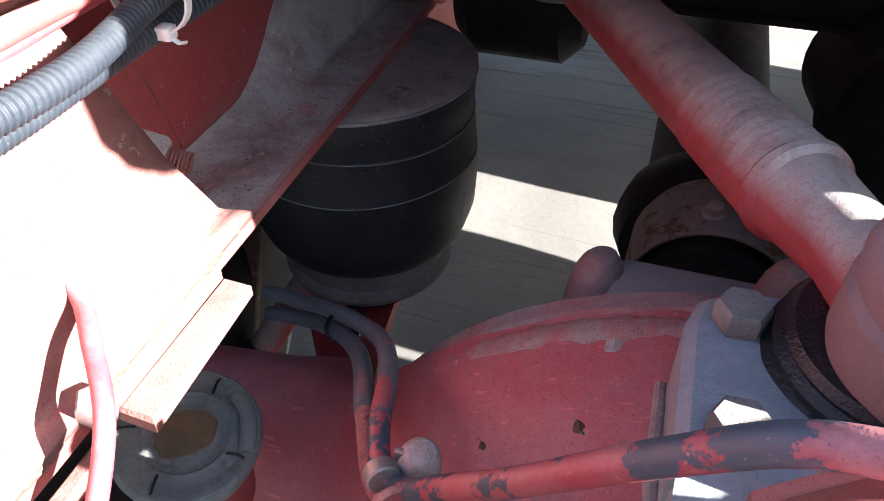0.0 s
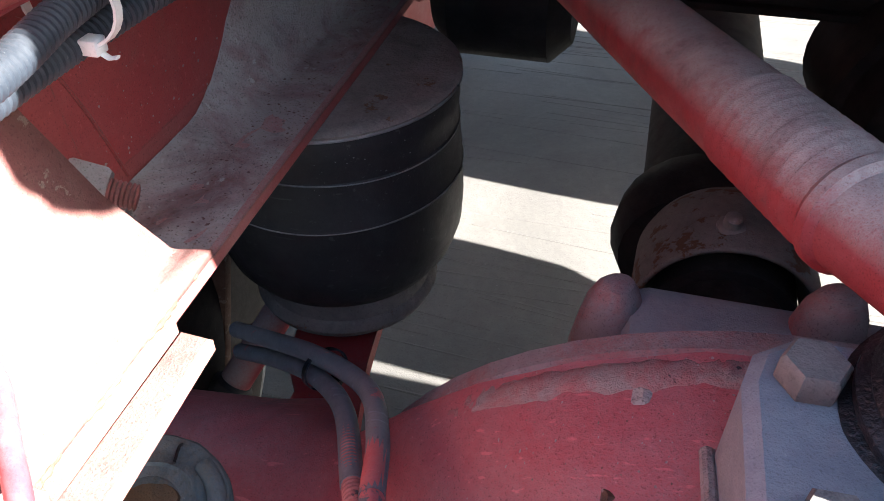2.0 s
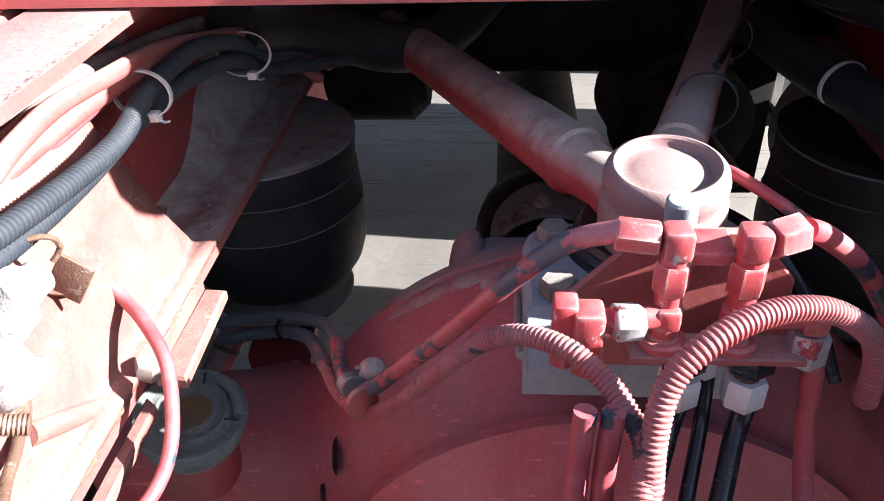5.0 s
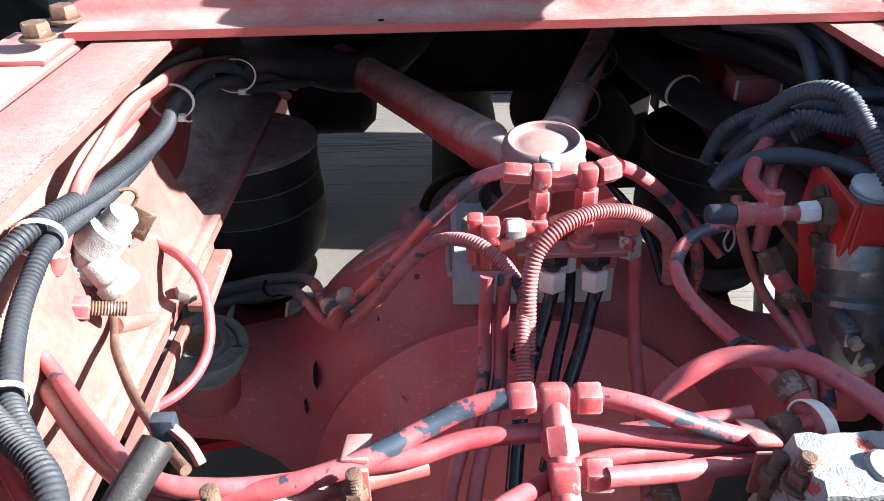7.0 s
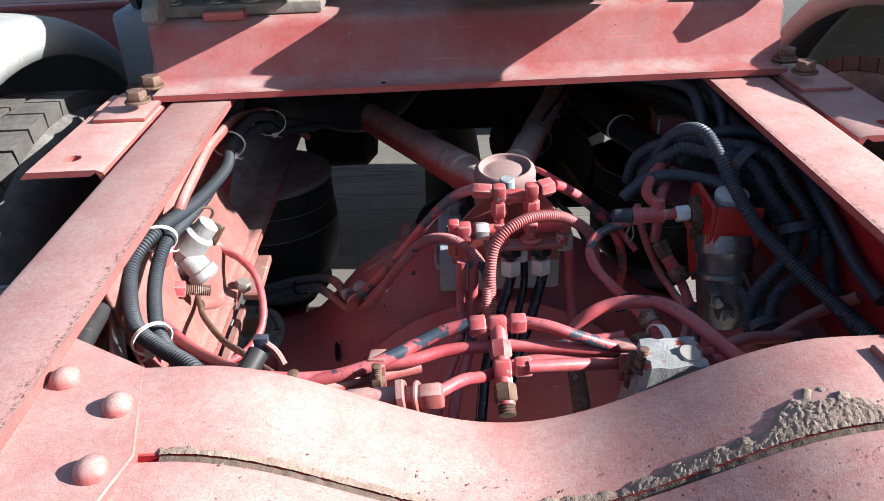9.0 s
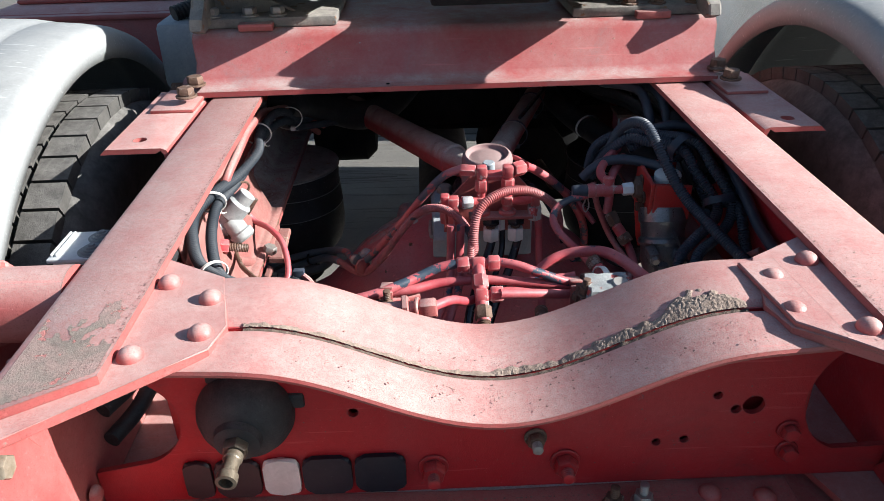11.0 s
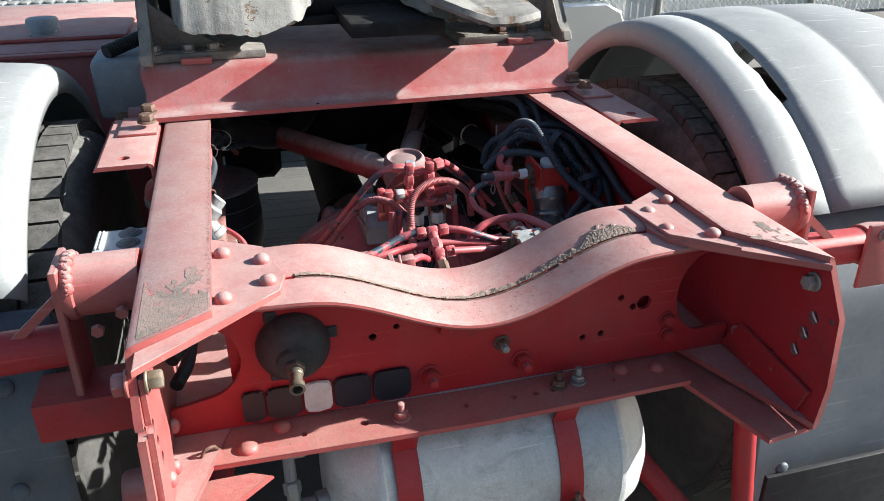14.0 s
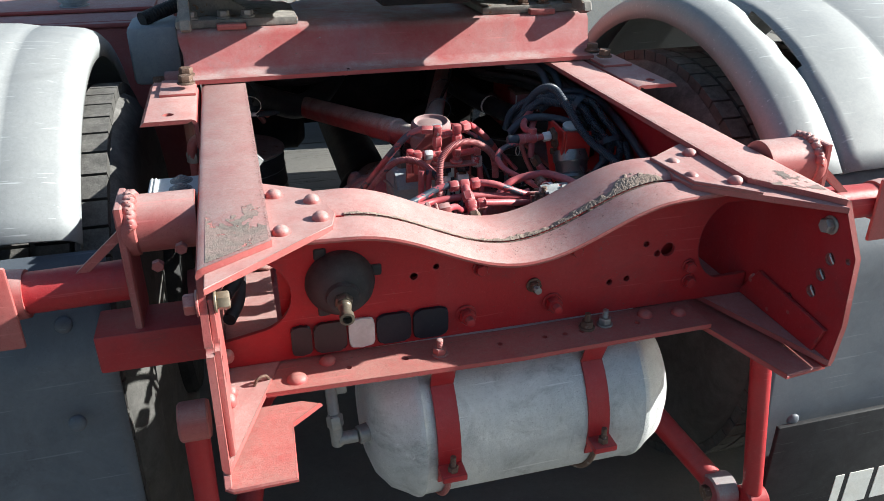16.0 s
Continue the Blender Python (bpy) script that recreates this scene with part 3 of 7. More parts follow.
        part("liner", plate(B(), [(0.092, 0.797), (-0.048, 0.782), (-0.034, 0.742), (0.02, 0.744), (0.13, 0.744)], "x", 0.3705, 0.3765, 0.001), RED_DEEP_SHADED, t)
    # lower end bracket: a folded plate below the rail
    zl = 0.724 if s < 0 else 0.722
    bm = B()
    if s < 0:
        plate(bm, [(-0.070, zl - 0.001), (-0.062, 0.7345), (0.06, 0.7345), (0.06, zl - 0.001)], "x", -0.385, -0.377, 0.001)
        part("end_plate", bm, RED, t)
        bm = B()
        plate(bm, [(-0.385, -0.068), (-0.376, -0.075), (-0.307, -0.074), (-0.306, 0.022), (-0.266, 0.05), (-0.29, 0.062), (-0.385, 0.062)], "z", zl - 0.007, zl, 0.002)
    else:
        plate(bm, [(0.0, zl + 0.006), (-0.055, zl + 0.006), (-0.061, 0.7345), (0.14, 0.7345), (0.15, zl + 0.006)], "x", 0.377, 0.385, 0.001)
        part("end_plate", bm, RED_DEEP_SHADED, t)
        bm = B()
        plate(bm, [(0.385, -0.051), (0.321, -0.058), (0.286, 0.077), (0.24, 0.12), (0.29, 0.15), (0.385, 0.15)], "z", zl - 0.002, zl + 0.006, 0.002)
    part("foot_plate", bm, RED_LOW, t)
    if s < 0:
        # dust caked in the corner of the channel
        bm = B()
        prev = None
        for i in range(60):
            y = 0.68 + i * 0.012
            row = []
            for k in range(13):
                a = k / 12
                x = -0.3762 + 0.066 * a
                rise = min(1.0, max(0.0, (y - 0.885) / 0.14))
                z = 0.7435 + (0.010 + 0.085 * rise * rise * (3 - 2 * rise)) * max(0.0, 1 - a * 2.1) ** 2.2
                lump = 0.0035 * noise.noise(Vector((x * 55, y * 40, 1))) + 0.0018 * noise.noise(Vector((x * 160, y * 150, 4)))
                fade = min(1.0, (1 - a) * 5) * min(1.0, a * 5 + 0.2)
                row.append(bm.verts.new((x + max(0, lump) * (1 - a) * 0.6 + 0.0006, y, z + 0.0006 + max(-0.0015, lump) * fade)))
            if prev:
                for k in range(12):
                    bm.faces.new((prev[k], prev[k + 1], row[k + 1], row[k]))
            prev = row
        specks("dust_scatter", t, DIRT, 900, 41, lambda r: ((-0.372 + 0.062 * r.random(), r.uniform(0.66, 1.15), 0.7455), (0, 0, 1)), (0.0005, 0.0022))
        specks("rust_scatter", t, FLAKE, 500, 42, lambda r: ((-0.3725 + 0.064 * r.random(), r.uniform(0.66, 1.15), 0.7455), (0, 0, 1)), (0.0006, 0.003))
        tagged(part("dust_layer", bm, CAKE, t, "grey caked dust", 80), kind="stuff")
        sheet = part("web_sheet", plate(B(), [(0.786, 0.944), (0.784, 0.841), (0.789, 0.765), (1.28, 0.765), (1.28, 0.944)], "x", -0.3768, -0.3752, 0.0), RED_LOW, t)
        bmc = B()
        for y, z, r in ((0.932, 0.764, 0.009), (0.84, 0.9, 0.02), (0.98, 0.85, 0.006)):
            lathe(bmc, (-0.42, y, z), (1, 0, 0), [(0, r), (0.08, r)], 16)
        cut(sheet, bmc)
        liner = part("web_liner", plate(B(), [(0.785, 0.93), (0.783, 0.841), (0.788, 0.773), (0.72, 0.76), (0.60, 0.76), (0.60, 0.93)], "x", -0.3768, -0.3725, 0.001), RED_LOW, t)
        specks("web_dust", t, CAKE, 260, 43, lambda r: ((-0.3748, r.uniform(0.80, 1.1), 0.765 + 0.15 * r.random() ** 1.7), (1, 0, 0)), (0.0005, 0.003))
        part("web_weld", tube(B(), [(-0.3745, 0.791, 0.8356), (-0.3743, 0.8037, 0.8033), (-0.3745, 0.8177, 0.7562)], 0.0010, 6, 0.003), RED_LOW, t)
        bmc = B()
        lathe(bmc, (-0.3738, 0.772, 0.857), (1, 0, 0), [(0, 0.014), (0.03, 0.014)], 24)
        cut(liner, bmc)
    return t


frame_rail(-1)
frame_rail(1)


# ---- rear crossmember ----
def wave(x):
    a = min(abs(x) / 0.215, 1.0)
    return 0.9425 - 0.0625 * (0.5 + 0.5 * math.cos(math.pi * a))


def rear_crossmember():
    t = thing("rear_crossmember", (0, 0.115, RAIL_LOW), "bright faded red pressed steel rear crossmember with wavy top", "crossmember")
    xs = [i * 0.303 / 24 for i in range(-24, 25)]
    # rear channel: web, top flange to the rear, bottom flange to the rear
    outline = [(x, wave(x) - 0.006) for x in xs] + [(0.36, 0.939), (0.375, 0.90), (0.375, 0.741), (-0.375, 0.741), (-0.375, 0.90), (-0.36, 0.939)]
    # both webs carry the shade below the flanges in their deeper red
    web = part("rear_web", plate(B(), outline, "y", 0.112, 0.118, 0.0), RED_DEEP_SHADED, t)
    bm = B()
    for sx in (-1, 1):
        arc = [(sx * (0.335 - 0.048 * math.cos(a)), (0.833 if sx > 0 else 0.838) + (0.062 if sx > 0 else 0.05) * math.sin(a)) for a in [radians(k) for k in range(-75, 76, 10)]]
        plate(bm, arc + [(sx * 0.40, 0.89), (sx * 0.40, 0.775)], "y", 0.10, 0.135, 0.0)
    for x, z, r in ((0.238, 0.83, 0.0105), (0.222, 0.826, 0.005), (0.203, 0.843, 0.0045), (0.152, 0.79, 0.0045), (0.178, 0.792, 0.0045), (-0.13, 0.84, 0.005), (-0.10, 0.85, 0.004)):
        lathe(bm, (x, 0.09, z), (0, 1, 0), [(0, r), (0.05, r)], 14)
    cut(web, bm)
    bm = B()
    path = [(x, 0.064 if abs(x) < 0.2 else 0.064 + (abs(x) - 0.2) * 0.08, wave(x) - 0.005) for x in xs]
    prev = None
    for i, x in enumerate(xs):
        z = wave(x)
        y0 = path[i][1]
        ring = [bm.verts.new(p) for p in ((x, y0, z - 0.0105), (x, y0 - 0.001, z - 0.0075), (x, y0, z - 0.0045), (x, 0.105, z), (x, 0.118, z - 0.002), (x, 0.123, z - 0.009), (x, 0.117, z - 0.009), (x, 0.112, z - 0.006))]
        if prev:
            for k in range(8):
                bm.faces.new((prev[k], prev[(k + 1) % 8], ring[(k + 1) % 8], ring[k]))
        else:
            bm.faces.new(ring)
        prev = ring
    bm.faces.new(list(reversed(prev)))
    part("rear_flange", bm, RED, t)
    bm = B()
    prev = None
    for i, x in enumerate(xs):
        z = wave(x) + 0.001
        ring = [bm.verts.new(p) for p in ((x, 0.124, z - 0.012), (x, 0.126, z - 0.004), (x, 0.133, z + 0.001), (x, 0.165, z + 0.003), (x, 0.192, z + 0.003), (x, 0.204, z - 0.001), (x, 0.209, z - 0.012), (x, 0.204, z - 0.014), (x, 0.199, z - 0.006), (x, 0.165, z - 0.004), (x, 0.132, z - 0.008))]
        m = len(ring)
        if prev:
            for k in range(m):
                bm.faces.new((prev[k], prev[(k + 1) % m], ring[(k + 1) % m], ring[k]))
        else:
            bm.faces.new(ring)
        prev = ring
    bm.faces.new(list(reversed(prev)))
    part("front_flange", bm, RED, t)
    part("front_web", plate(B(), [(x, wave(x) - 0.012) for x in xs] + [(0.3, 0.745), (-0.3, 0.745)], "y", 0.1435, 0.1495, 0.0), RED_DEEP_SHADED, t)
    # dirt packed in the groove between the two channels
    bm = B()
    grid = {}
    for i in range(430):
        x = -0.215 + i * 0.001
        wide = 0.0012 + 0.0030 * (1 + noise.noise(Vector((x * 22, 0, 3))))
        if x > -0.04:
            wide += 0.002 * min(1.0, (x + 0.04) / 0.05)
        wide += 0.005 * max(0.0, 1 - abs(x - 0.115) / 0.06) + 0.020 * max(0.0, 1 - (abs(x - 0.178) / 0.036) ** 2)
        for j in range(38):
            y = 0.1235 + j * 0.001
            lie = wave(x) + 0.001 + (-0.004 + 0.005 * min(1.0, (y - 0.1235) / 0.009)) + 0.002 * min(1.0, max(0.0, (y - 0.133) / 0.03))
            edge = wide * (1 + 0.5 * noise.noise(Vector((x * 120, y * 120, 8)))) - (y - 0.1235)
            if edge > 0:
                lump = 0.5 + noise.noise(Vector((x * 420, y * 420, 1))) * 0.5 + 0.5 * noise.noise(Vector((x * 900, y * 900, 6)))
                grid[i, j] = bm.verts.new((x, y, lie + min(0.0022, edge * 0.45) * (0.45 + 0.75 * lump)))
            elif edge > -0.001:
                grid[i, j] = bm.verts.new((x, y, lie - 0.0006))
    for (i, j), v in grid.items():
        q = [grid.get(k) for k in ((i, j), (i + 1, j), (i + 1, j + 1), (i, j + 1))]
        if all(q):
            bm.faces.new(q)
    for v in [v for v in bm.verts if not v.link_faces]:
        bm.verts.remove(v)
    tagged(part("dirt", bm, DIRT, t), kind="stuff")
    # the groove itself is packed with darker dirt
    bm = B()
    prev = None
    for i in range(216):
        x = -0.215 + i * 0.002
        z = wave(x) - 0.0045 + 0.0012 * noise.noise(Vector((x * 160, 2, 2)))
        row = [bm.verts.new(p) for p in ((x, 0.1165, z - 0.003), (x, 0.1205, z), (x, 0.1245, z + 0.0012), (x, 0.1272, z + 0.001))]
        if prev:
            for k in range(3):
                bm.faces.new((prev[k], prev[k + 1], row[k + 1], row[k]))
        prev = row
    tagged(part("packed_dirt", bm, PACKED, t), kind="stuff")

    def on_top(rnd):
        x = rnd.gauss(0.07, 0.1) if rnd.random() < 0.6 else rnd.uniform(-0.2, 0.2)
        x = max(-0.21, min(0.21, x))
        y = rnd.choice((rnd.uniform(0.068, 0.108), rnd.uniform(0.134, 0.185), rnd.gauss(0.1, 0.012), rnd.gauss(0.145, 0.01)))
        y = min(0.183, max(0.068, y))
        k = (wave(x + 0.002) - wave(x - 0.002)) / 0.004
        return (x, y, wave(x) + (0.0028 if y > 0.124 else 0.0)), (-k, 0, 1)
    specks("loose_dirt", t, DIRT, 500, 31, on_top, (0.0005, 0.0024))
    specks("chipping", t, FLAKE, 300, 32, on_top, (0.0005, 0.003))
    specks("flange_dirt", t, DIRT, 700, 33, lambda r: ((r.uniform(-0.35, 0.28), min(0.112, max(0.068, r.gauss(0.11, 0.02))), 0.7405), (0, 0, 1)), (0.0006, 0.003))
    specks("web_chips", t, FLAKE, 300, 34, lambda r: ((r.uniform(-0.27, 0.27), 0.1115, 0.75 + 0.12 * r.random() ** 1.5), (0, -1, 0)), (0.0004, 0.0022))
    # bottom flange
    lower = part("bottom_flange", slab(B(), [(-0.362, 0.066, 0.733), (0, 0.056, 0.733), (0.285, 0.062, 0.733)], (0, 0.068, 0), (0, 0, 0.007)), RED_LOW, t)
    bm = B()
    for x in (-0.225, -0.15, 0.045, 0.075, 0.10, 0.185, -0.02):
        lathe(bm, (x, 0.092, 0.72), (0, 0, 1), [(0, 0.0038), (0.04, 0.0038)], 12)
    cut(lower, bm)
    for x, y, r in ((-0.292, 0.084, 0.013), (-0.25, 0.112, 0.011), (0.205, 0.108, 0.011), (0.255, 0.10, 0.011)):
        dome_rivet(t, (x, y, 0.740), r=r, h=0.008, mat=RED_LOW)
    for x, z in ((-0.059, 0.772), (0.066, 0.772)):
        hex_bolt(t, (x, 0.112, z), (0, -1, 0), 0.02, 0.012, True, RED_DEEP_SHADED, "bolt")
        part("bolt_shank", thread(B(), (x, 0.1, z), (x, 0.086, z), 0.006), RED_DEEP_SHADED, t)
    for x, z in ((-0.04, 0.84), (0.095, 0.85), (0.275, 0.80), (0.278, 0.775), (-0.235, 0.925)):
        hex_bolt(t, (x, 0.112, z), (0, -1, 0), 0.015, 0.008, True, RED_DEEP_SHADED)
    hex_bolt(t, (0.037, 0.112, 0.803), (0, -1, 0), 0.015, 0.008, True, RUST)
    part("bolt_shank", thread(B(), (0.037, 0.102, 0.803), (0.037, 0.092, 0.803), 0.005), STEEL, t)
    for x, y, m in ((-0.105, 0.089, RED), (0.11, 0.098, RUST), (0.138, 0.100, STEEL)):
        hex_bolt(t, (x, y, 0.740), (0, 0, 1), 0.016, 0.009, True, m)
        part("bolt_shank", thread(B(), (x, y, 0.752), (x, y, 0.764), 0.0045), m, t)
    # wire clip on the flange
    part("wire_clip", tube(B(), [(-0.345, 0.08, 0.741), (-0.34, 0.08, 0.752), (-0.33, 0.085, 0.752), (-0.326, 0.09, 0.742)], 0.002, 8), RUST, t)
    # badge: one pale block among dark ones
    x = -0.293
    for i, (w, m) in enumerate(((0.026, GHOST), (0.042, GHOST), (0.034, BADGE_PALE), (0.046, BADGE), (0.048, BADGE))):
        bm = B()
        k = [(x + w / 2 + (w / 2) * math.copysign(abs(math.cos(a)) ** 0.35, math.cos(a)), 0.769 + 0.022 * math.copysign(abs(math.sin(a)) ** 0.35, math.sin(a))) for a in [j * math.pi / 14 for j in range(28)]]
        plate(bm, k, "y", 0.106, 0.1115, 0.002)
        part("badge_block", bm, m, t, "pale raised badge block" if i == 2 else "black raised badge block")
        x += w + 0.003
    # what is fixed to the rear web stands with it, a little ahead of the flange
    for ob in t.children:
        if ob.name.split(".")[0] in ("rear_web", "badge_block", "web_chips") or (ob.name.startswith("bolt") and ob.data.vertices[0].co.z > 0.765):
            ob.location = (0, 0.012, 0.003)
    return t


rear_crossmember()


# ---- fifth wheel mounting plate across the rails ----
def mounting_plate():
    t = thing("mounting_plate", (0, 0.72, RAIL_TOP), "wide faded red folded steel plate bolted across the rails", "mounting plate")
    bm = B()
    prof = [(0.722, 0.9575), (0.745, 0.9575), (0.758, 0.960), (0.768, 0.967), (0.800, 1.018), (0.808, 1.026), (0.820, 1.0295), (1.55, 1.0295)]
    w = 0.008
    inner = [(y + (0.006 if 0.75 < y < 0.83 else 0), z - w) for y, z in prof]
    full = prof + list(reversed(inner))
    def ends(side):
        return [bm.verts.new((side * (0.418 if z > 0.99 else 0.40 + 0.018 * max(0, (z - 0.955) / 0.035)), y, z)) for y, z in full]
    a, b = ends(-1), ends(1)
    n = len(full)
    for k in range(n):
        bm.faces.new((a[k], b[k], b[(k + 1) % n], a[(k + 1) % n]))
    bm.faces.new(a)
    bm.faces.new(list(reversed(b)))
    part("plate", bm, PLATE, t)
    specks("ledge_dirt", t, DIRT, 700, 71, lambda r: ((r.uniform(-0.39, 0.39), 0.724 + 0.034 * r.random(), 0.9578), (0, 0, 1)), (0.0004, 0.0022))
    specks("edge_rust", t, FLAKE, 900, 72, lambda r: ((r.uniform(-0.39, 0.39), 0.723 + abs(r.gauss(0, 0.002)), 0.9578), (0, 0, 1)), (0.0004, 0.0022))
    specks("face_chips", t, DIRT, 160, 73, lambda r: (lambda f: ((r.uniform(-0.39, 0.39), 0.770 + 0.028 * f, 0.9705 + 0.0446 * f), (0, -0.85, 0.53)))(r.random()), (0.0006, 0.003))
    for s in (-1, 1):
        for x, y in ((0.408, 0.69), (0.409, 0.75)):
            hex_bolt(t, (s * x, y, RAIL_TOP + 0.006), (0, 0, 1), 0.022, 0.012, True, RUST)
        # end wall that closes the fold
        bm = plate(B(), [(0.76, 0.9575), (0.81, 1.02), (1.5, 1.02), (1.5, 0.90), (0.85, 0.90)], "x", s * 0.412, s * 0.404, 0.0)
        part("side_wall", bm, RED, t)
    bm = B()
    lathe(bm, (-0.11, 0.735, 0.9578), (0, 0, 1), [(0, 0.003), (0.0008, 0.003)], 10)
    part("drain_hole", bm, HOLE, t)
    return t


set_off(mounting_plate(), 0, 0.013, 0.008)


def mounting_tab(s):
    # bent tab with a rusty seam where its pad is welded on
    t = thing("mounting_tab", (s * 0.42, 0.6, RAIL_TOP - 0.01), "faded red bent steel tab bolted beside the rail", "bracket", "tabs beside the rails")
    bm = B()
    prof = [(0.388, 0.905), (0.388, 0.945), (0.391, 0.952), (0.398, 0.955), (0.47 if s < 0 else 0.465, 0.955)]
    o = [(x + 0.007, z - 0.007) if i > 2 else (x + 0.007, z) for i, (x, z) in enumerate(prof)]
    full = [(s * x, z) for x, z in prof + list(reversed(o))]
    rows = [[bm.verts.new((x, y, z)) for x, z in full] for y in (0.525, 0.78)]
    n = len(full)
    for k in range(n):
        bm.faces.new((rows[0][k], rows[0][(k + 1) % n], rows[1][(k + 1) % n], rows[1][k]))
    bm.faces.new(rows[0])
    bm.faces.new(list(reversed(rows[1])))
    tab = part("tab", bm, RED, t)
    bm = B()
    lathe(bm, (s * 0.435, 0.56, 0.93), (0, 0, 1), [(0, 0.009), (0.05, 0.009)], 16)
    cut(tab, bm)
    part("pad", box(B(), s * 0.392, s * 0.455, 0.67, 0.775, 0.9545, 0.960, 0.002), RED, t)
    return t


mounting_tab(-1)
mounting_tab(1)


# ---- fifth wheel coupling above the plate ----
def fifth_wheel():
    t = thing("fifth_wheel", (0, 0.95, 1.03), "dusty grey cast fifth wheel coupling on bolted brackets", "fifth wheel")
    for s in (-1, 1):
        part("base_bar", box(B(), s * 0.19, s * 0.42, 0.825, 1.25, 1.030, 1.046, 0.004), CAST, t, "dusty bolted base bar")
        bm = B()
        plate(bm, [(0.790, 1.031), (0.765, 1.040), (0.772, 1.056), (0.80, 1.068), (0.86, 1.14), (0.88, 1.268), (1.15, 1.268), (1.2, 1.045), (0.84, 1.045)], "x", s * 0.41, s * 0.39, 0.003)
        plate(bm, [(s * 0.40, 1.045), (s * 0.39, 1.13), (s * 0.35, 1.10), (s * 0.29, 1.06), (s * 0.26, 1.045)], "y", 0.868, 0.882, 0.002)
        part("bracket", bm, CAST, t)
        if s > 0:
            for k in range(9):
                part("raised_mark", box(B(), 0.275 + k * 0.0125, 0.283 + k * 0.0125, 0.8655, 0.8685, 1.048, 1.058, 0.001), CAST, t)
        for x in (0.39, 0.33, 0.285):
            hex_bolt(t, (s * x, 0.842, 1.046), (0, 0, 1), 0.02, 0.011, True, STEEL if s < 0 else RUST)
        part("stop_block", box(B(), s * 0.29, s * 0.345, 0.808, 0.828, 1.028, 1.040, 0.002), RED, t)
        # underside of the tilting plate: heavy tapering lobe with a chipped edge
        bm = B()
        cols, rows = 34, 22
        grid = {}
        for low in (0, 1):
            for i in range(cols + 1):
                for j in range(rows + 1):
                    u, w = i / cols * 2 - 1, j / rows * 2 - 1
                    cx = -0.215 if s < 0 else 0.2
                    half = (0.135 if s < 0 else 0.115) * (1 - 0.28 * max(0, -w) ** 2)
                    x = cx + u * half + (0.02 if s < 0 else 0.0) * w
                    y = 0.955 + w * 0.2 - 0.02 * (1 - u * u)
                    z = 1.27
                    if low:
                        up = 0.02 * max(0.0, (-u * s) - 0.6) ** 1.3 * 2.0 + 0.02 * max(0.0, abs(u) - 0.8) + 0.05 * max(0.0, -w - 0.7) ** 1.4
                        z = 1.084 + up + (y - 0.76) * 0.12 + 0.005 * noise.noise(Vector((x * 60, y * 60, s))) + 0.010 * noise.noise(Vector((x * 16, y * 16, s)))
                    y += 0.0 if low else 0.17 * max(0.0, -w)
                    grid[low, i, j] = bm.verts.new((x + 0.003 * noise.noise(Vector((y * 40, z * 40, 7))), y + 0.004 * noise.noise(Vector((x * 18, z * 40, 2))), z))
        for i in range(cols):
            for j in range(rows):
                bm.faces.new((grid[0, i, j], grid[0, i + 1, j], grid[0, i + 1, j + 1], grid[0, i, j + 1]))
                bm.faces.new((grid[1, i, j], grid[1, i, j + 1], grid[1, i + 1, j + 1], grid[1, i + 1, j]))
        ring = [(i, 0) for i in range(cols)] + [(cols, j) for j in range(rows)] + [(cols - i, rows) for i in range(cols)] + [(0, rows - j) for j in range(rows)]
        for p, q in zip(ring, ring[1:] + ring[:1]):
            bm.faces.new((grid[0, p[0], p[1]], grid[1, p[0], p[1]], grid[1, q[0], q[1]], grid[0, q[0], q[1]]))
        part("plate_lobe", bm, LOBE, t, "dusty chipped cast iron lobe", 50)
    # thin rear lip of the right lobe
    bm = B()
    prev = None
    for k in range(25):
        x = 0.105 + 0.205 * k / 24
        y0 = 0.644 + 0.055 * abs((x - 0.21) / 0.105) ** 2.5 + 0.004 * noise.noise(Vector((x * 45, 3, 1)))
        z0 = 1.094 + 0.36 * max(0.0, 0.2 - x) + 0.003 * noise.noise(Vector((x * 50, 1, 4)))
        q = [bm.verts.new(p) for p in ((x, y0 + 0.006, z0), (x, y0, z0 + 0.006), (x, y0 + 0.005, z0 + 0.017), (x, 0.80, z0 + 0.030), (x, 0.80, z0))]
        if prev:
            for j in range(5):
                bm.faces.new((prev[j], q[j], q[(j + 1) % 5], prev[(j + 1) % 5]))
        else:
            bm.faces.new(q)
        prev = q
    bm.faces.new(list(reversed(prev)))
    bmesh.ops.recalc_face_normals(bm, faces=bm.faces[:])
    part("lobe_lip", bm, LOBE, t, "dusty chipped rear lip")
    part("pivot_bar", rod(B(), (-0.38, 1.0, 1.10), (0.38, 1.0, 1.10), 0.03), BLACK, t)
    part("cross_bar", box(B(), -0.16, 0.2, 0.93, 0.96, 1.066, 1.082, 0.003), BLACK, t)
    part("lock_block", box(B(), -0.04, 0.14, 0.742, 1.0, 1.070, 1.098, 0.006), BLACK, t)
    part("lock_lever", box(B(), 0.055, 0.1, 0.90, 0.93, 1.078, 1.085, 0.002), CAST, t)
    # table of the coupling
    bm = B()
    plate(bm, [(-0.10, 1.05), (-0.12, 0.90), (-0.19, 0.87), (-0.28, 0.875), (-0.33, 0.90)] + [(-0.39, 1.0), (-0.396, 1.25), (-0.3, 1.5), (0.0, 1.62), (0.3, 1.5), (0.396, 1.25), (0.39, 1.0), (0.33, 0.90), (0.28, 0.875), (0.19, 0.87), (0.12, 0.90), (0.10, 1.05)], "z", 1.268, 1.32, 0.006)
    part("table", bm, CAST, t)
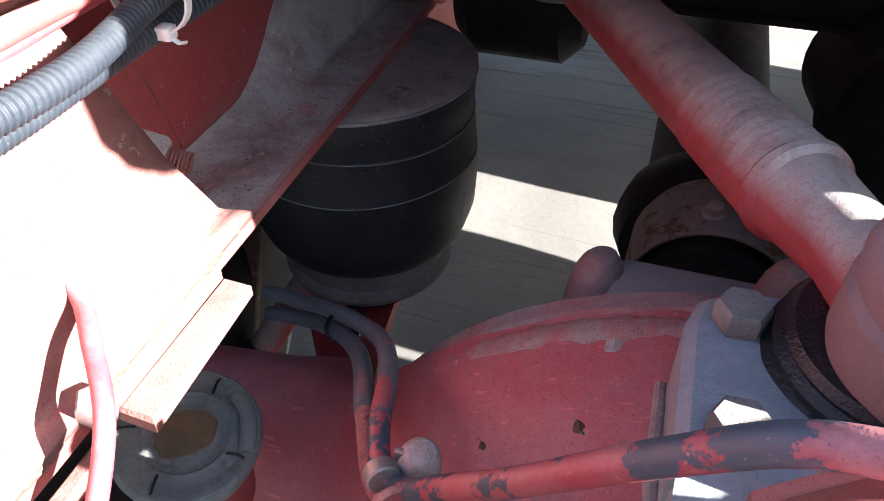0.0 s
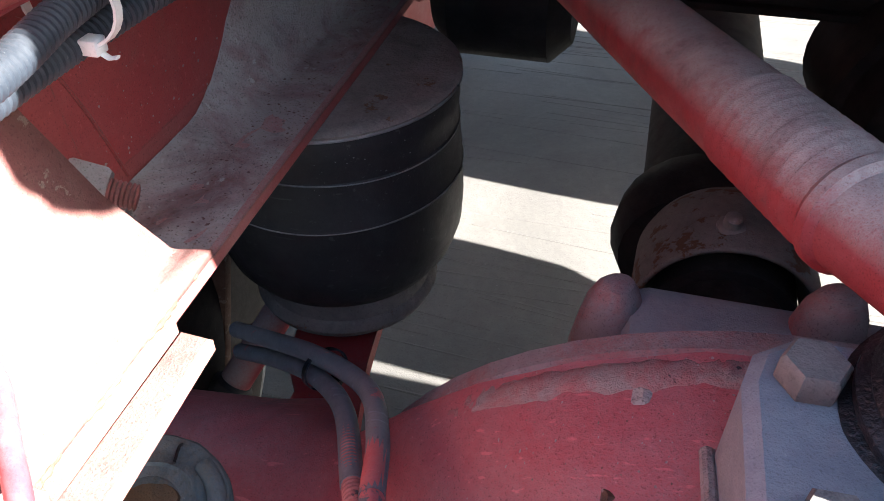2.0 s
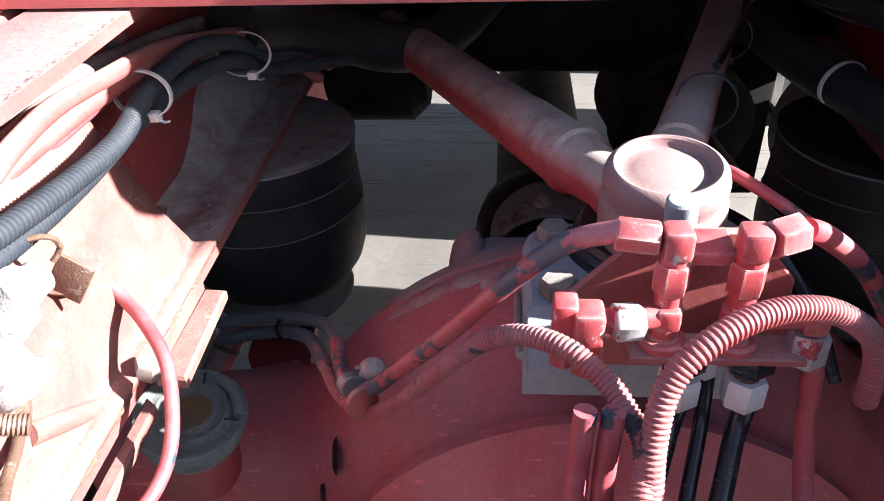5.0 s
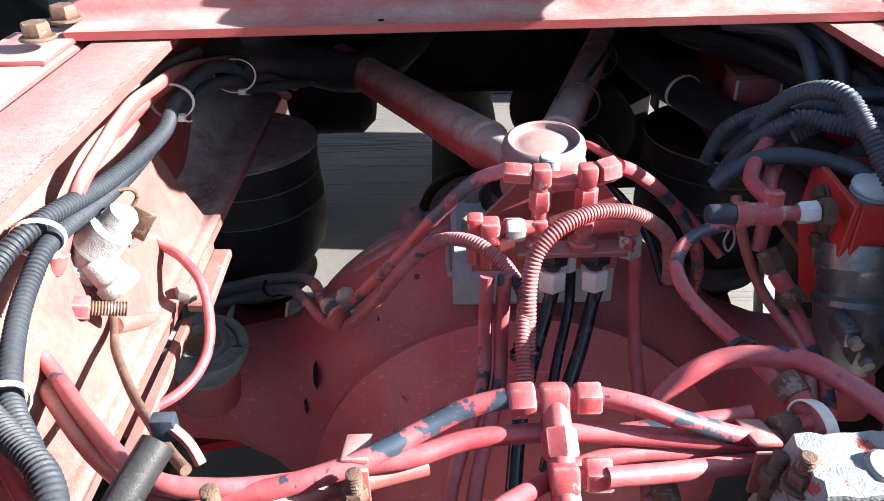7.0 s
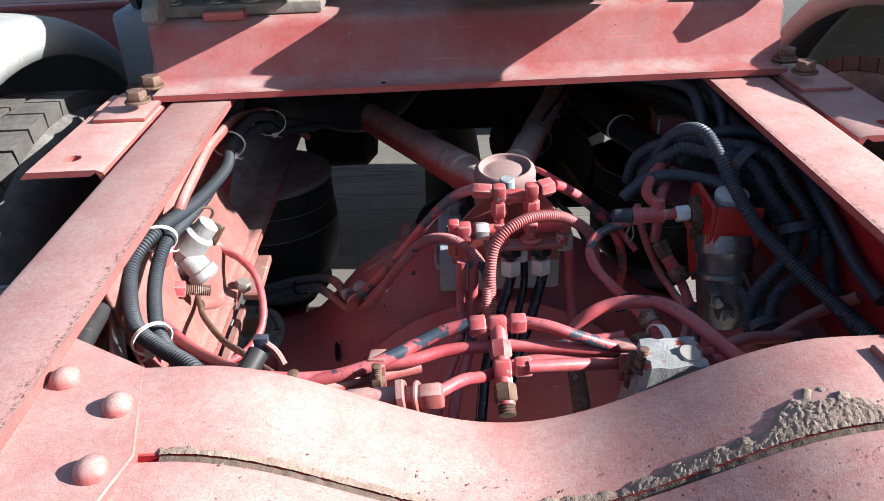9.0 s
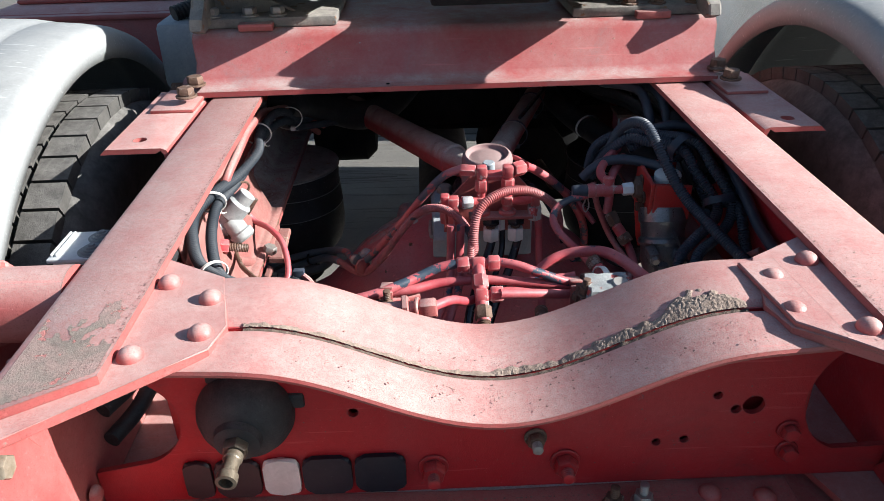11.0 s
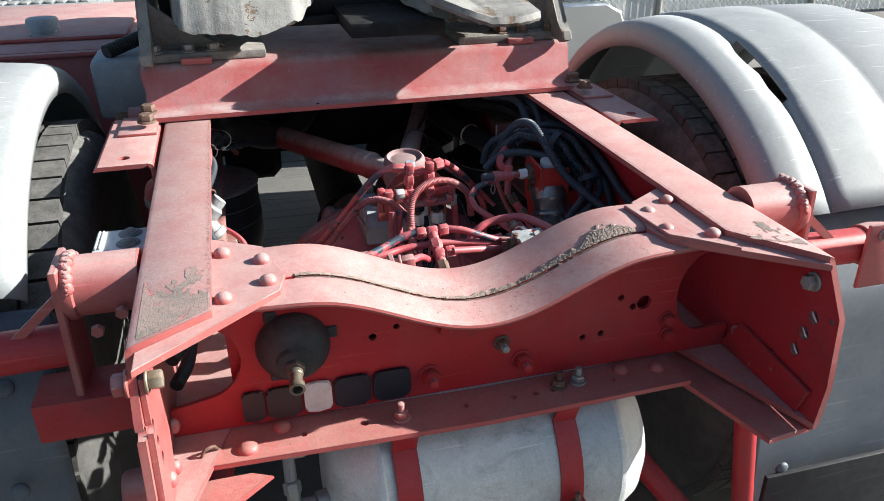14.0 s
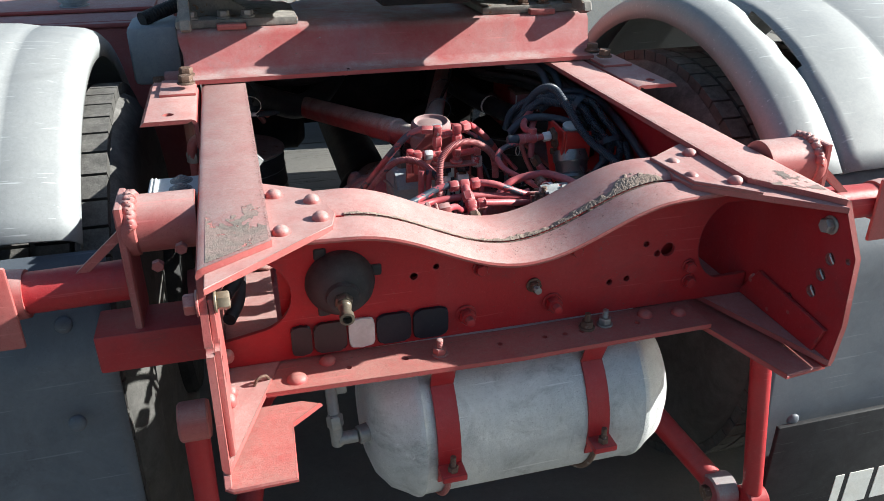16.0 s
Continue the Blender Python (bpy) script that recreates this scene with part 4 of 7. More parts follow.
    return t


set_off(fifth_wheel(), 0, 0.013, 0.008)


# ---- wheels ----
WY, WZ, WR = 0.74, 0.50, 0.478
HUB = WR - 0.001


def truck_wheel(x_in, x_out, s):
    """A tyre between two planes, with tread blocks and a rim."""
    t = thing("truck_wheel", (s * x_in, WY, 0), "dusty black truck tyre with worn tread blocks on steel rim", "wheel", "rear wheels")
    bm = B()
    w = x_out - x_in
    prof = [(0.0, 0.30), (0.012, 0.34), (0.004, 0.38), (0.010, WR - 0.055), (0.028, WR - 0.025), (0.05, WR - 0.012), (w / 2, WR - 0.008), (w - 0.05, WR - 0.012), (w - 0.028, WR - 0.025), (w - 0.010, WR - 0.055), (w - 0.004, 0.38), (w - 0.012, 0.34), (w, 0.30)]
    lathe(bm, (s * x_in, WY, HUB), (s, 0, 0), prof, 72)
    tyre = part("tyre", bm, TYRE, t)
    bm = B()
    nb = 64
    for k in range(nb):
        a = 2 * math.pi * k / nb
        for j in range(4):
            u0 = 0.032 + j * (w - 0.064) / 4 + 0.004
            u1 = u0 + (w - 0.064) / 4 - 0.008
            off = (0.4 if j in (1, 2) else 0.0) * 2 * math.pi / nb
            c = Matrix.Translation((s * (x_in + (u0 + u1) / 2), WY, HUB)) @ Matrix.Rotation(a + off, 4, "X") @ Matrix.Translation((0, 0, WR - 0.009))
            g = bmesh.ops.create_cube(bm, size=1)
            bmesh.ops.transform(bm, matrix=c @ Matrix.Diagonal((u1 - u0, 0.042, 0.02, 1)), verts=g["verts"])
    tagged(part("tread", bm, TYRE, tyre), kind="stuff")
    bm = B()
    lathe(bm, (s * (x_in + 0.02), WY, HUB), (s, 0, 0), [(0, 0.30), (0.01, 0.295), (0.03, 0.28), (0.05, 0.2), (0.06, 0.12), (0.08, 0.12)], 48)
    part("rim", bm, CAST, t)
    return t


for s in (-1, 1):
    truck_wheel(0.524 if s > 0 else 0.497, 0.784, s)
    truck_wheel(0.81, 1.07, s)


# ---- mudguards ----
def mudguard(s):
    t = thing("mudguard", (s * 0.8, WY, 0.5), "weathered silver-grey plastic mudguard over the rear wheels" + (", torn along its ridge" if s > 0 else ", scratched"), "mudguard", "rear mudguards")
    R = 0.588 if s > 0 else 0.570
    x0 = 0.555
    # section across: inner lip, rolled shoulder, groove, broad crown, outer lip
    g = 0.010 if s > 0 else 0.002
    sec = [(x0 + 0.004, -0.05), (x0, -0.03), (x0 + 0.003, -0.014), (x0 + 0.012, -0.004), (x0 + 0.026, 0.002), (x0 + 0.055, 0.006), (x0 + 0.092, 0.009), (x0 + 0.099, 0.009 - g), (x0 + 0.106, 0.011), (x0 + 0.13, 0.015),
           (x0 + 0.2, 0.018), (x0 + 0.27, 0.019), (x0 + 0.276, 0.0165), (x0 + 0.282, 0.019), (x0 + 0.45, 0.016), (x0 + 0.52, 0.0), (x0 + 0.53, -0.04)]
    bm = B()
    rows = []
    steps = 60
    for k in range(steps + 1):
        a = radians((-52 if s > 0 else -48.5) + 210 * k / steps)
        wob = 0.002 * math.sin(a * 5)
        rows.append([bm.verts.new((s * x, WY + (R + h + wob) * math.sin(a), WZ - 0.015 + (R + h + wob) * math.cos(a))) for x, h in sec])
    for i in range(steps):
        for j in range(len(sec) - 1):
            # the right-hand guard is split open along its ridge
            if s > 0 and j in (6, 7) and 6 <= i <= 10:
                continue
            bm.faces.new((rows[i][j], rows[i][j + 1], rows[i + 1][j + 1], rows[i + 1][j]))
    if s > 0:
        rnd = random.Random(9)
        for i in range(6, 12):
            rows[i][6].co.x -= rnd.uniform(0.002, 0.014) * (1 if 6 < i < 11 else 0.1)
            rows[i][6].co.z -= rnd.uniform(0.0, 0.006)
    shell = part("shell", bm, FENDER, t, smooth=60)
    so = shell.modifiers.new("thickness", "SOLIDIFY")
    so.thickness, so.offset = 0.004, -1
    # lower tail panel and its fixing bolts
    bm = B()
    rows = []
    for k in range(20):
        a = radians(-50 - 16 * k / 8) if k < 9 else radians(-66)
        drop = 0.05 * max(0, k - 8)
        rows.append([bm.verts.new((s * x, WY + (R - 0.012) * math.sin(a) - 0.08 * drop, WZ - 0.015 + (R - 0.012) * math.cos(a) - drop)) for x in (x0 - 0.03, x0 - 0.01, x0 + 0.25, x0 + 0.51)])
    for i in range(19):
        for j in range(3):
            bm.faces.new((rows[i][j], rows[i][j + 1], rows[i + 1][j + 1], rows[i + 1][j]))
    tail = part("tail_panel", bm, PANEL, t, "grimy grey lower panel", 60)
    so = tail.modifiers.new("thickness", "SOLIDIFY")
    so.thickness, so.offset = 0.005, -1
    for dx, a in ((0.03, -60), (0.03, -74), (0.02, -96)):
        a = radians(a)
        n = Vector((0, math.sin(a), math.cos(a)))
        dome_rivet(t, Vector((s * (x0 + dx), WY, WZ - 0.015)) + n * (R - 0.011), n, 0.012, 0.006, "fixing", PANEL)
    return t


def mudflap(s):
    t = thing("mudflap", (s * 0.8, WY - 0.57, 0.06), "black rubber mudflap with white printed bars, behind the wheel", "mudflap", "mudflaps")
    part("flap", box(B(), s * 0.54, s * 1.08, WY - 0.585, WY - 0.575, 0.06, 0.42, 0.002), RUBBER, t)
    x = 0.70
    for w in (0.02, 0.055, 0.05, 0.05, 0.055):
        part("printed_bar", box(B(), s * x, s * (x + w), WY - 0.5865, WY - 0.5852, 0.19, 0.27, 0), WHITE, t, "white printed bar")
        x += w + 0.012
    return t


for s in (-1, 1):
    mudguard(s)
    mudflap(s)


# ---- drive axle ----
def drive_axle():
    t = thing("drive_axle", (0, WY, 0.22), "faded red banjo drive axle with bolted grey torque rod seat", "axle")
    # banjo: a swelling housing along the axle line
    bm = B()
    st = []
    for x, ry, rz, dz in ((-0.50, 0.062, 0.062, 0.0), (-0.40, 0.064, 0.068, 0.01), (-0.33, 0.07, 0.075, 0.01), (-0.28, 0.085, 0.095, 0.0), (-0.235, 0.115, 0.13, 0.0), (-0.20, 0.15, 0.165, 0.0), (-0.16, 0.18, 0.200, 0.0), (-0.11, 0.20, 0.232, 0.0),
                          (-0.05, 0.21, 0.256, 0.0), (0.02, 0.21, 0.264, 0.0), (0.09, 0.21, 0.256, 0.0), (0.15, 0.20, 0.232, 0.0), (0.20, 0.18, 0.20, 0.0), (0.245, 0.145, 0.155, 0.0), (0.29, 0.10, 0.11, 0.0), (0.34, 0.075, 0.08, 0.01), (0.42, 0.064, 0.068, 0.01), (0.50, 0.062, 0.062, 0.0)):
        st.append((Vector((x, WY - 0.01, WZ + dz)), Vector((0, 1, 0)), Vector((0, 0, 1)), (ry, rz)))
    rings(bm, st, 56)
    for v in bm.verts:
        # the front is cut off where the carrier is bolted on
        if abs(v.co.x) < 0.27 and v.co.y > WY - 0.02:
            v.co.y = WY - 0.02 + (v.co.y - WY + 0.02) * 0.08
    part("housing", bm, HOUSING, t)
    # rear cover bulge with a raised rim
    bm = B()
    lathe(bm, (0.02, WY - 0.165, WZ), (0, -1, 0), [(0, 0.225), (0.01, 0.226), (0.018, 0.215), (0.03, 0.20), (0.06, 0.17), (0.08, 0.12), (0.088, 0.06), (0.09, 0.001)], 48)
    part("rear_cover", bm, HOUSING, t)
    # front carrier flange with lugs
    bm = B()
    lathe(bm, (0.015, WY - 0.022, WZ - 0.005), (0, 1, 0), [(0, 0.262), (0.004, 0.270), (0.016, 0.270), (0.020, 0.262), (0.024, 0.19), (0.05, 0.14), (0.10, 0.115), (0.14, 0.10), (0.18, 0.085)], 64)
    part("carrier", bm, LUG, t, "grey dust-coated differential carrier")
    for x, y, z in ((-0.094, 0.781, 0.737), (0.0185, 0.778, 0.758)):
        bm = lathe(B(), (x, y + 0.006, z - 0.085), (0, -0.07, 1), [(0, 0.025), (0.03, 0.0235), (0.055, 0.0195), (0.070, 0.0165), (0.079, 0.0125), (0.084, 0.0085), (0.0855, 0.002)], 28)
        for v in bm.verts:
            v.co += Vector((1, 1, 0.5)) * 0.0012 * noise.noise(v.co * 70)
        part("lug", bm, LUG, t)
    part("carrier_top", box(B(), -0.088, 0.10, 0.733, 0.80, 0.67, 0.727, 0.012), GREY, t, "grey dust-coated top of the carrier")
    # weld seam between housing and carrier
    bm = B()
    prev = None
    for k in range(240):
        a = -1.05 + 2.1 * k / 239
        row = []
        for m in range(7):
            w = (m - 3) / 3
            lump = 0.0024 * (1 - w * w) + 0.0028 * max(0.0, noise.noise(Vector((a * 60, w * 3, 4)))) + 0.0012 * noise.noise(Vector((a * 190, w * 7, 9)))
            rr = 0.266 + (lump if abs(w) < 0.95 else -0.003)
            row.append(bm.verts.new((0.015 + rr * math.sin(a), WY - 0.030 + w * (0.010 + 0.004 * noise.noise(Vector((a * 25, 1, 1)))), WZ - 0.005 + rr * math.cos(a))))
        if prev:
            for m in range(6):
                bm.faces.new((prev[m], prev[m + 1], row[m + 1], row[m]))
        prev = row
    part("weld_seam", bm, CRUST, t, "crusted weld seam", 70)

    part("brake_backplate", plate(B(), [(-0.526, 0.58), (-0.444, 0.58), (-0.452, 0.55), (-0.493, 0.34), (-0.526, 0.32)], "y", 0.93, 0.942, 0.002), RUST, t, "rusty brown brake backplate")
    # torque rod seat
    bm = B()
    plate(bm, [(-0.049, 0.575), (-0.049, 0.655), (-0.044, 0.672), (-0.028, 0.684), (0.105, 0.69), (0.105, 0.575)], "z", 0.735, 0.8125, 0.005)
    slab(bm, [(-0.047, 0.578, 0.811), (-0.047, 0.560, 0.799), (-0.047, 0.552, 0.780)], (0.05, 0, 0), (0, 0.02, -0.004))
    part("rod_seat", bm, GREY, t, "grey primed torque rod seat")
    part("seat_edge", tube(B(), [(-0.0505, 0.575, 0.775), (-0.052, 0.60, 0.772), (-0.0515, 0.63, 0.768), (-0.051, 0.66, 0.760)], 0.0035, 10), CAKE, t)
    for x, y in ((-0.0268, 0.658), (-0.027, 0.594), (0.09, 0.657), (0.09, 0.604)):
        hex_bolt(t, (x, y, 0.812), (0, 0, 1), 0.0215, 0.013, False, CAST)
    # pleated rubber boot under the ball
    part("boot", lathe(B(), (0.034, 0.648, 0.806), (-0.03, -0.10, 1), [(0, 0.046), (0.005, 0.051), (0.009, 0.052), (0.012, 0.047), (0.015, 0.049), (0.019, 0.049), (0.022, 0.045), (0.025, 0.046), (0.029, 0.043)], 48), GREASE, t, "black pleated rubber boot")
    # rust spots and scars on the housing
    sty = [(-0.28, 0.085, 0.095), (-0.235, 0.115, 0.13), (-0.20, 0.15, 0.165), (-0.16, 0.18, 0.200), (-0.11, 0.20, 0.232), (-0.05, 0.21, 0.256)]
    for x, y, r, m in ((-0.088, 0.652, 0.0048, RUST), (-0.138, 0.647, 0.0032, RUST), (-0.13, 0.628, 0.0035, RUST), (-0.080, 0.699, 0.007, CAKE), (-0.207, 0.628, 0.017, GREASE), (-0.220, 0.618, 0.009, GREASE)):
        i = max(k for k in range(5) if sty[k][0] <= x)
        f = (x - sty[i][0]) / (sty[i + 1][0] - sty[i][0])
        ry, rz = (sty[i][k] + f * (sty[i + 1][k] - sty[i][k]) for k in (1, 2))
        v = (y - WY + 0.01) / ry
        z = WZ + rz * math.sqrt(max(0.0, 1 - v * v))
        up = Vector((min(0, (x + 0.02) * 3), v * rz, math.sqrt(max(0.0, 1 - v * v)) * ry)).normalized()
        bm = B()
        a, c, d = axes(up)
        rim = [bm.verts.new(Vector((x, y, z)) - a * 0.003 + (c * math.cos(q) * 1.2 + d * math.sin(q)) * r * (1 + 0.55 * noise.noise(Vector((math.cos(q) * 2.2, math.sin(q) * 2.2 + x * 50, y * 50))))) for q in [k * math.pi / 8 for k in range(16)]]
        top = [bm.verts.new(Vector((x, y, z)) + a * 0.0002 + (p.co - Vector((x, y, z)) + a * 0.003) * 0.6) for p in rim]
        for k in range(16):
            bm.faces.new((rim[k], rim[(k + 1) % 16], top[(k + 1) % 16], top[k]))
        bm.faces.new(top)
        part("scar", bm, m, t)
    # dirt and splashes on the upper side of the housing
    def on_housing(rnd):
        x, v = rnd.uniform(-0.2, -0.02), -0.85 + 0.85 * rnd.random() ** 0.8
        i = max(k for k in range(5) if sty[k][0] <= x)
        f = (x - sty[i][0]) / (sty[i + 1][0] - sty[i][0])
        ry, rz = (sty[i][k] + f * (sty[i + 1][k] - sty[i][k]) for k in (1, 2))
        h = math.sqrt(max(0.0, 1 - v * v))
        return (x, WY - 0.01 + v * ry, WZ + rz * h), (min(0, (x + 0.02) * 3), v * rz, h * ry)
    specks("splashes", t, DIRT, 160, 81, on_housing, (0.0004, 0.0022))
    specks("housing_dirt", t, CAKE, 300, 82, on_housing, (0.0005, 0.0026))
    specks("chips", t, FLAKE, 160, 83, on_housing, (0.0004, 0.0018))
    # cable clamp stud
    part("clamp_stud", lathe(B(), (-0.162, 0.605, 0.715), (0.25, -0.2, 1), [(0, 0.012), (0.008, 0.011), (0.012, 0.012), (0.022, 0.010), (0.027, 0.007), (0.028, 0.002)], 14), CAKE, t)
    # pinion neck under a rusty half-round guard
    part("pinion_flange", lathe(B(), (-0.012, 0.84, 0.612), (0, 1, 0.04), [(0, 0.05), (0.05, 0.048), (0.052, 0.056), (0.10, 0.056), (0.105, 0.05), (0.13, 0.045), (0.135, 0.03)], 40), BLACK, t, "greasy pinion flange")
    guard = []
    for h, r in ((0.0, 0.0655), (0.003, 0.067), (0.030, 0.0675), (0.070, 0.066), (0.085, 0.060)):
        guard.append([(-0.012 + r * math.sin(a), 0.880 + h, 0.630 + r * math.cos(a)) for a in [radians(k) for k in range(-105, 106, 6)]])
    bm = B()
    rows = [[bm.verts.new(p) for p in row] for row in guard]
    for a, b in zip(rows, rows[1:]):
        for k in range(len(a) - 1):
            bm.faces.new((a[k], a[k + 1], b[k + 1], b[k]))
    shroud = part("flange_shroud", bm, RUSTY_GUARD, t, "rust-speckled half-round guard", 50)
    so = shroud.modifiers.new("thickness", "SOLIDIFY")
    so.thickness, so.offset = 0.004, -1
    part("shroud_stud", lathe(B(), (-0.021, 0.905, 0.694), (0, -0.25, 1), [(0, 0.010), (0.004, 0.010), (0.006, 0.0065), (0.013, 0.006), (0.015, 0.003)], 12), STEEL, t)
    # brake drums close the ends
    for s in (-1, 1):
        part("brake_drum", lathe(B(), (s * 0.47, WY, WZ), (s, 0, 0), [(0, 0.19), (0.01, 0.20), (0.2, 0.205)], 40), BLACK, t)
    return t


set_off(drive_axle(), 0.000, 0.064, -0.022)


def propshaft():
    t = thing("propshaft", (-0.015, 1.1, 0.5), "dark greasy propeller shaft running forward from axle", "propshaft")
    part("tube", rod(B(), (-0.008, 1.10, 0.565), (-0.008, 3.2, 0.62), 0.066, 28), BLACK, t)
    bm = B()
    lathe(bm, (-0.015, 0.985, 0.563), (0, 1, 0.03), [(0, 0.06), (0.03, 0.055), (0.04, 0.075), (0.07, 0.085), (0.10, 0.08), (0.13, 0.06)], 24)
    part("joint", bm, BLACK, t)
    return t


set_off(propshaft(), 0.000, 0.064, -0.022)


def torque_rod():
    t = thing("torque_rod", (0.033, 0.65, 0.81), "dusty red V-shaped torque rod with round ball housing", "torque rod")
    c = Vector((0.032, 0.642, 0.0))
    axis = Vector((-0.03, -0.10, 1)).normalized()
    bm = B()
    lathe(bm, c + Vector((0.006, 0.008, 0.811)), axis, [(0, 0.033), (0.006, 0.0385), (0.02, 0.0415), (0.044, 0.041), (0.048, 0.038), (0.051, 0.038), (0.054, 0.0395), (0.060, 0.0400), (0.066, 0.0385), (0.0695, 0.0355), (0.0702, 0.0335), (0.0690, 0.0315), (0.0655, 0.0300), (0.0640, 0.0280), (0.0640, 0.0245), (0.0652, 0.0215), (0.0665, 0.012), (0.067, 0.001)], 64)
    part("ball_housing", bm, DUSTED, t, "pale dusted ball housing with dished cap")
    # two arms
    for far, r0, r1, mat in (((-0.24, 1.225, 0.79), 0.0235, 0.0255, ARM), ((0.225, 1.235, 0.84), 0.019, 0.020, ARM)):
        a = c + Vector((0, 0, 0.842))
        f = Vector(far)
        d = (f - a).normalized()
        n = (f - a).length
        prof = [(0.02, r0 * 1.05), (0.06, r0 * 0.86), (0.085, r0 * 0.95), (0.10, r0 * 1.02), (0.103, r0 * 1.16), (0.108, r0 * 1.18), (0.112, r1 * 0.98)]
        k = 0.118
        while k < 0.19:
            prof += [(k, r1), (k + 0.0022, r1 * 1.035), (k + 0.004, r1 * 1.04), (k + 0.0055, r1 * 0.985)]
            k += 0.0085
        prof += [(0.2, r1), (n - 0.05, r1), (n, r1 * 1.3)]
        part("arm", lathe(B(), a, d, prof, 36), mat, t)
        low = Vector((0, 0.02, 0.045 if far[0] < 0 else 0.02))
        part("bush", rod(B(), f - low - Vector((0.065, 0, 0)), f - low + Vector((0.07, 0, 0)), 0.082 if far[0] < 0 else 0.06, 32, 0.02), BLACK, t)
    return t


set_off(torque_rod(), 0.004, 0.052, -0.014)


# ---- forward crossmember in the shade ----
def forward_crossmember():
    t = thing("forward_crossmember", (0, 1.3, 0.685), "deep crossmember under the plate, blackened for the shade there", "crossmember")
    # the shade under the plate is put into the black colour
    bm = B()
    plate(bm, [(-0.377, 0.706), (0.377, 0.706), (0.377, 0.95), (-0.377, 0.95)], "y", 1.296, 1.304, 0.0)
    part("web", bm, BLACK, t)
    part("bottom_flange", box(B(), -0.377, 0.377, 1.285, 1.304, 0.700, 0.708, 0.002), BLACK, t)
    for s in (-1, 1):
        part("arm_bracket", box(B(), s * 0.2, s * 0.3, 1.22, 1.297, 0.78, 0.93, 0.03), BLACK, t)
    return t


forward_crossmember()


# ---- air springs ----
def air_spring(s):
    t = thing("air_spring", (s * 0.339, 1.024, 0.42), "black rubber air spring bellows with pale dusty top plate", "air spring", "air springs")
    base = Vector((s * 0.339, 1.024, 0))
    # the right plate is black, standing in for the shade over it
    part("top_plate", lathe(B(), base + Vector((0, 0, 0.7265)), (0, 0, 1), [(0, 0.102), (0.002, 0.1075), (0.005, 0.1085), (0.0070, 0.106), (0.0078, 0.098), (0.0080, 0.05)], 64), CAST if s < 0 else BLACK, t, "dusty steel top plate")
    bm = B()
    lathe(bm, base, (0, 0, 1), [(0.560, 0.060), (0.553, 0.074), (0.552, 0.084), (0.558, 0.094), (0.572, 0.103), (0.592, 0.109), (0.615, 0.1105), (0.648, 0.1095), (0.6495, 0.1105), (0.651, 0.1095), (0.6890, 0.1065), (0.6903, 0.1073), (0.6915, 0.1063), (0.705, 0.1055), (0.712, 0.1068), (0.719, 0.1055), (0.7265, 0.105)], 72)
    bel = part("bellows", bm, RUBBER, t)
    for z, r in ((0.6495, 0.1102), (0.6903, 0.1070), (0.7275, 0.1075)):
        pts = [base + Vector((r * math.cos(a), r * math.sin(a), z + 0.0012 * math.sin(2 * a + z * 90))) for a in [k * 2 * math.pi / 60 for k in range(61)]]
        part("mould_line", tube(B(), pts, 0.0006 if z < 0.7 else 0.0014, 6, 0.008), GREY_HOSE, bel)
    # scuffs round the upper part of the rubber
    def on_rubber(rnd):
        a, z = rnd.uniform(-3.0, 0.2), rnd.uniform(0.68, 0.725)
        return base + Vector((0.1068 * math.cos(a), 0.1068 * math.sin(a), z)), (math.cos(a), math.sin(a), 0)
    specks("scuffs", bel, GREY_HOSE, 120, 91, on_rubber, (0.0004, 0.0018))
    part("piston", lathe(B(), base, (0, 0, 1), [(0.512, 0.070), (0.510, 0.076), (0.512, 0.084), (0.518, 0.0862), (0.523, 0.0845), (0.527, 0.080), (0.548, 0.078), (0.56, 0.070)], 56), CAST, t, "dusty flared piston")
    part("piston_foot", lathe(B(), base, (0, 0, 1), [(0.478, 0.052), (0.482, 0.056), (0.512, 0.060)], 36), BLACK, t)
    # trailing arm that carries the spring
    bm = B()
    rim = [(0.383, 1.057, 0.483), (0.306, 1.057, 0.483), (0.300, 0.957, 0.465), (0.286, 0.857, 0.427), (0.288, 0.797, 0.397), (0.413, 0.797, 0.372), (0.406, 0.847, 0.392), (0.373, 0.895, 0.424), (0.364, 0.927, 0.442), (0.381, 0.952, 0.457)]
    top = [bm.verts.new((s * a, b, c)) for a, b, c in rim]
    low = [bm.verts.new((s * a, b + 0.004, c - 0.018)) for a, b, c in rim]
    bm.faces.new(top)
    bm.faces.new(list(reversed(low)))
    for k in range(len(rim)):
        j = (k + 1) % len(rim)
        bm.faces.new((top[k], low[k], low[j], top[j]))
    bmesh.ops.recalc_face_normals(bm, faces=bm.faces[:])
    part("support_arm", bm, RED_DEEP_SHADED, t, "dark red pressed arm plate")
    return t


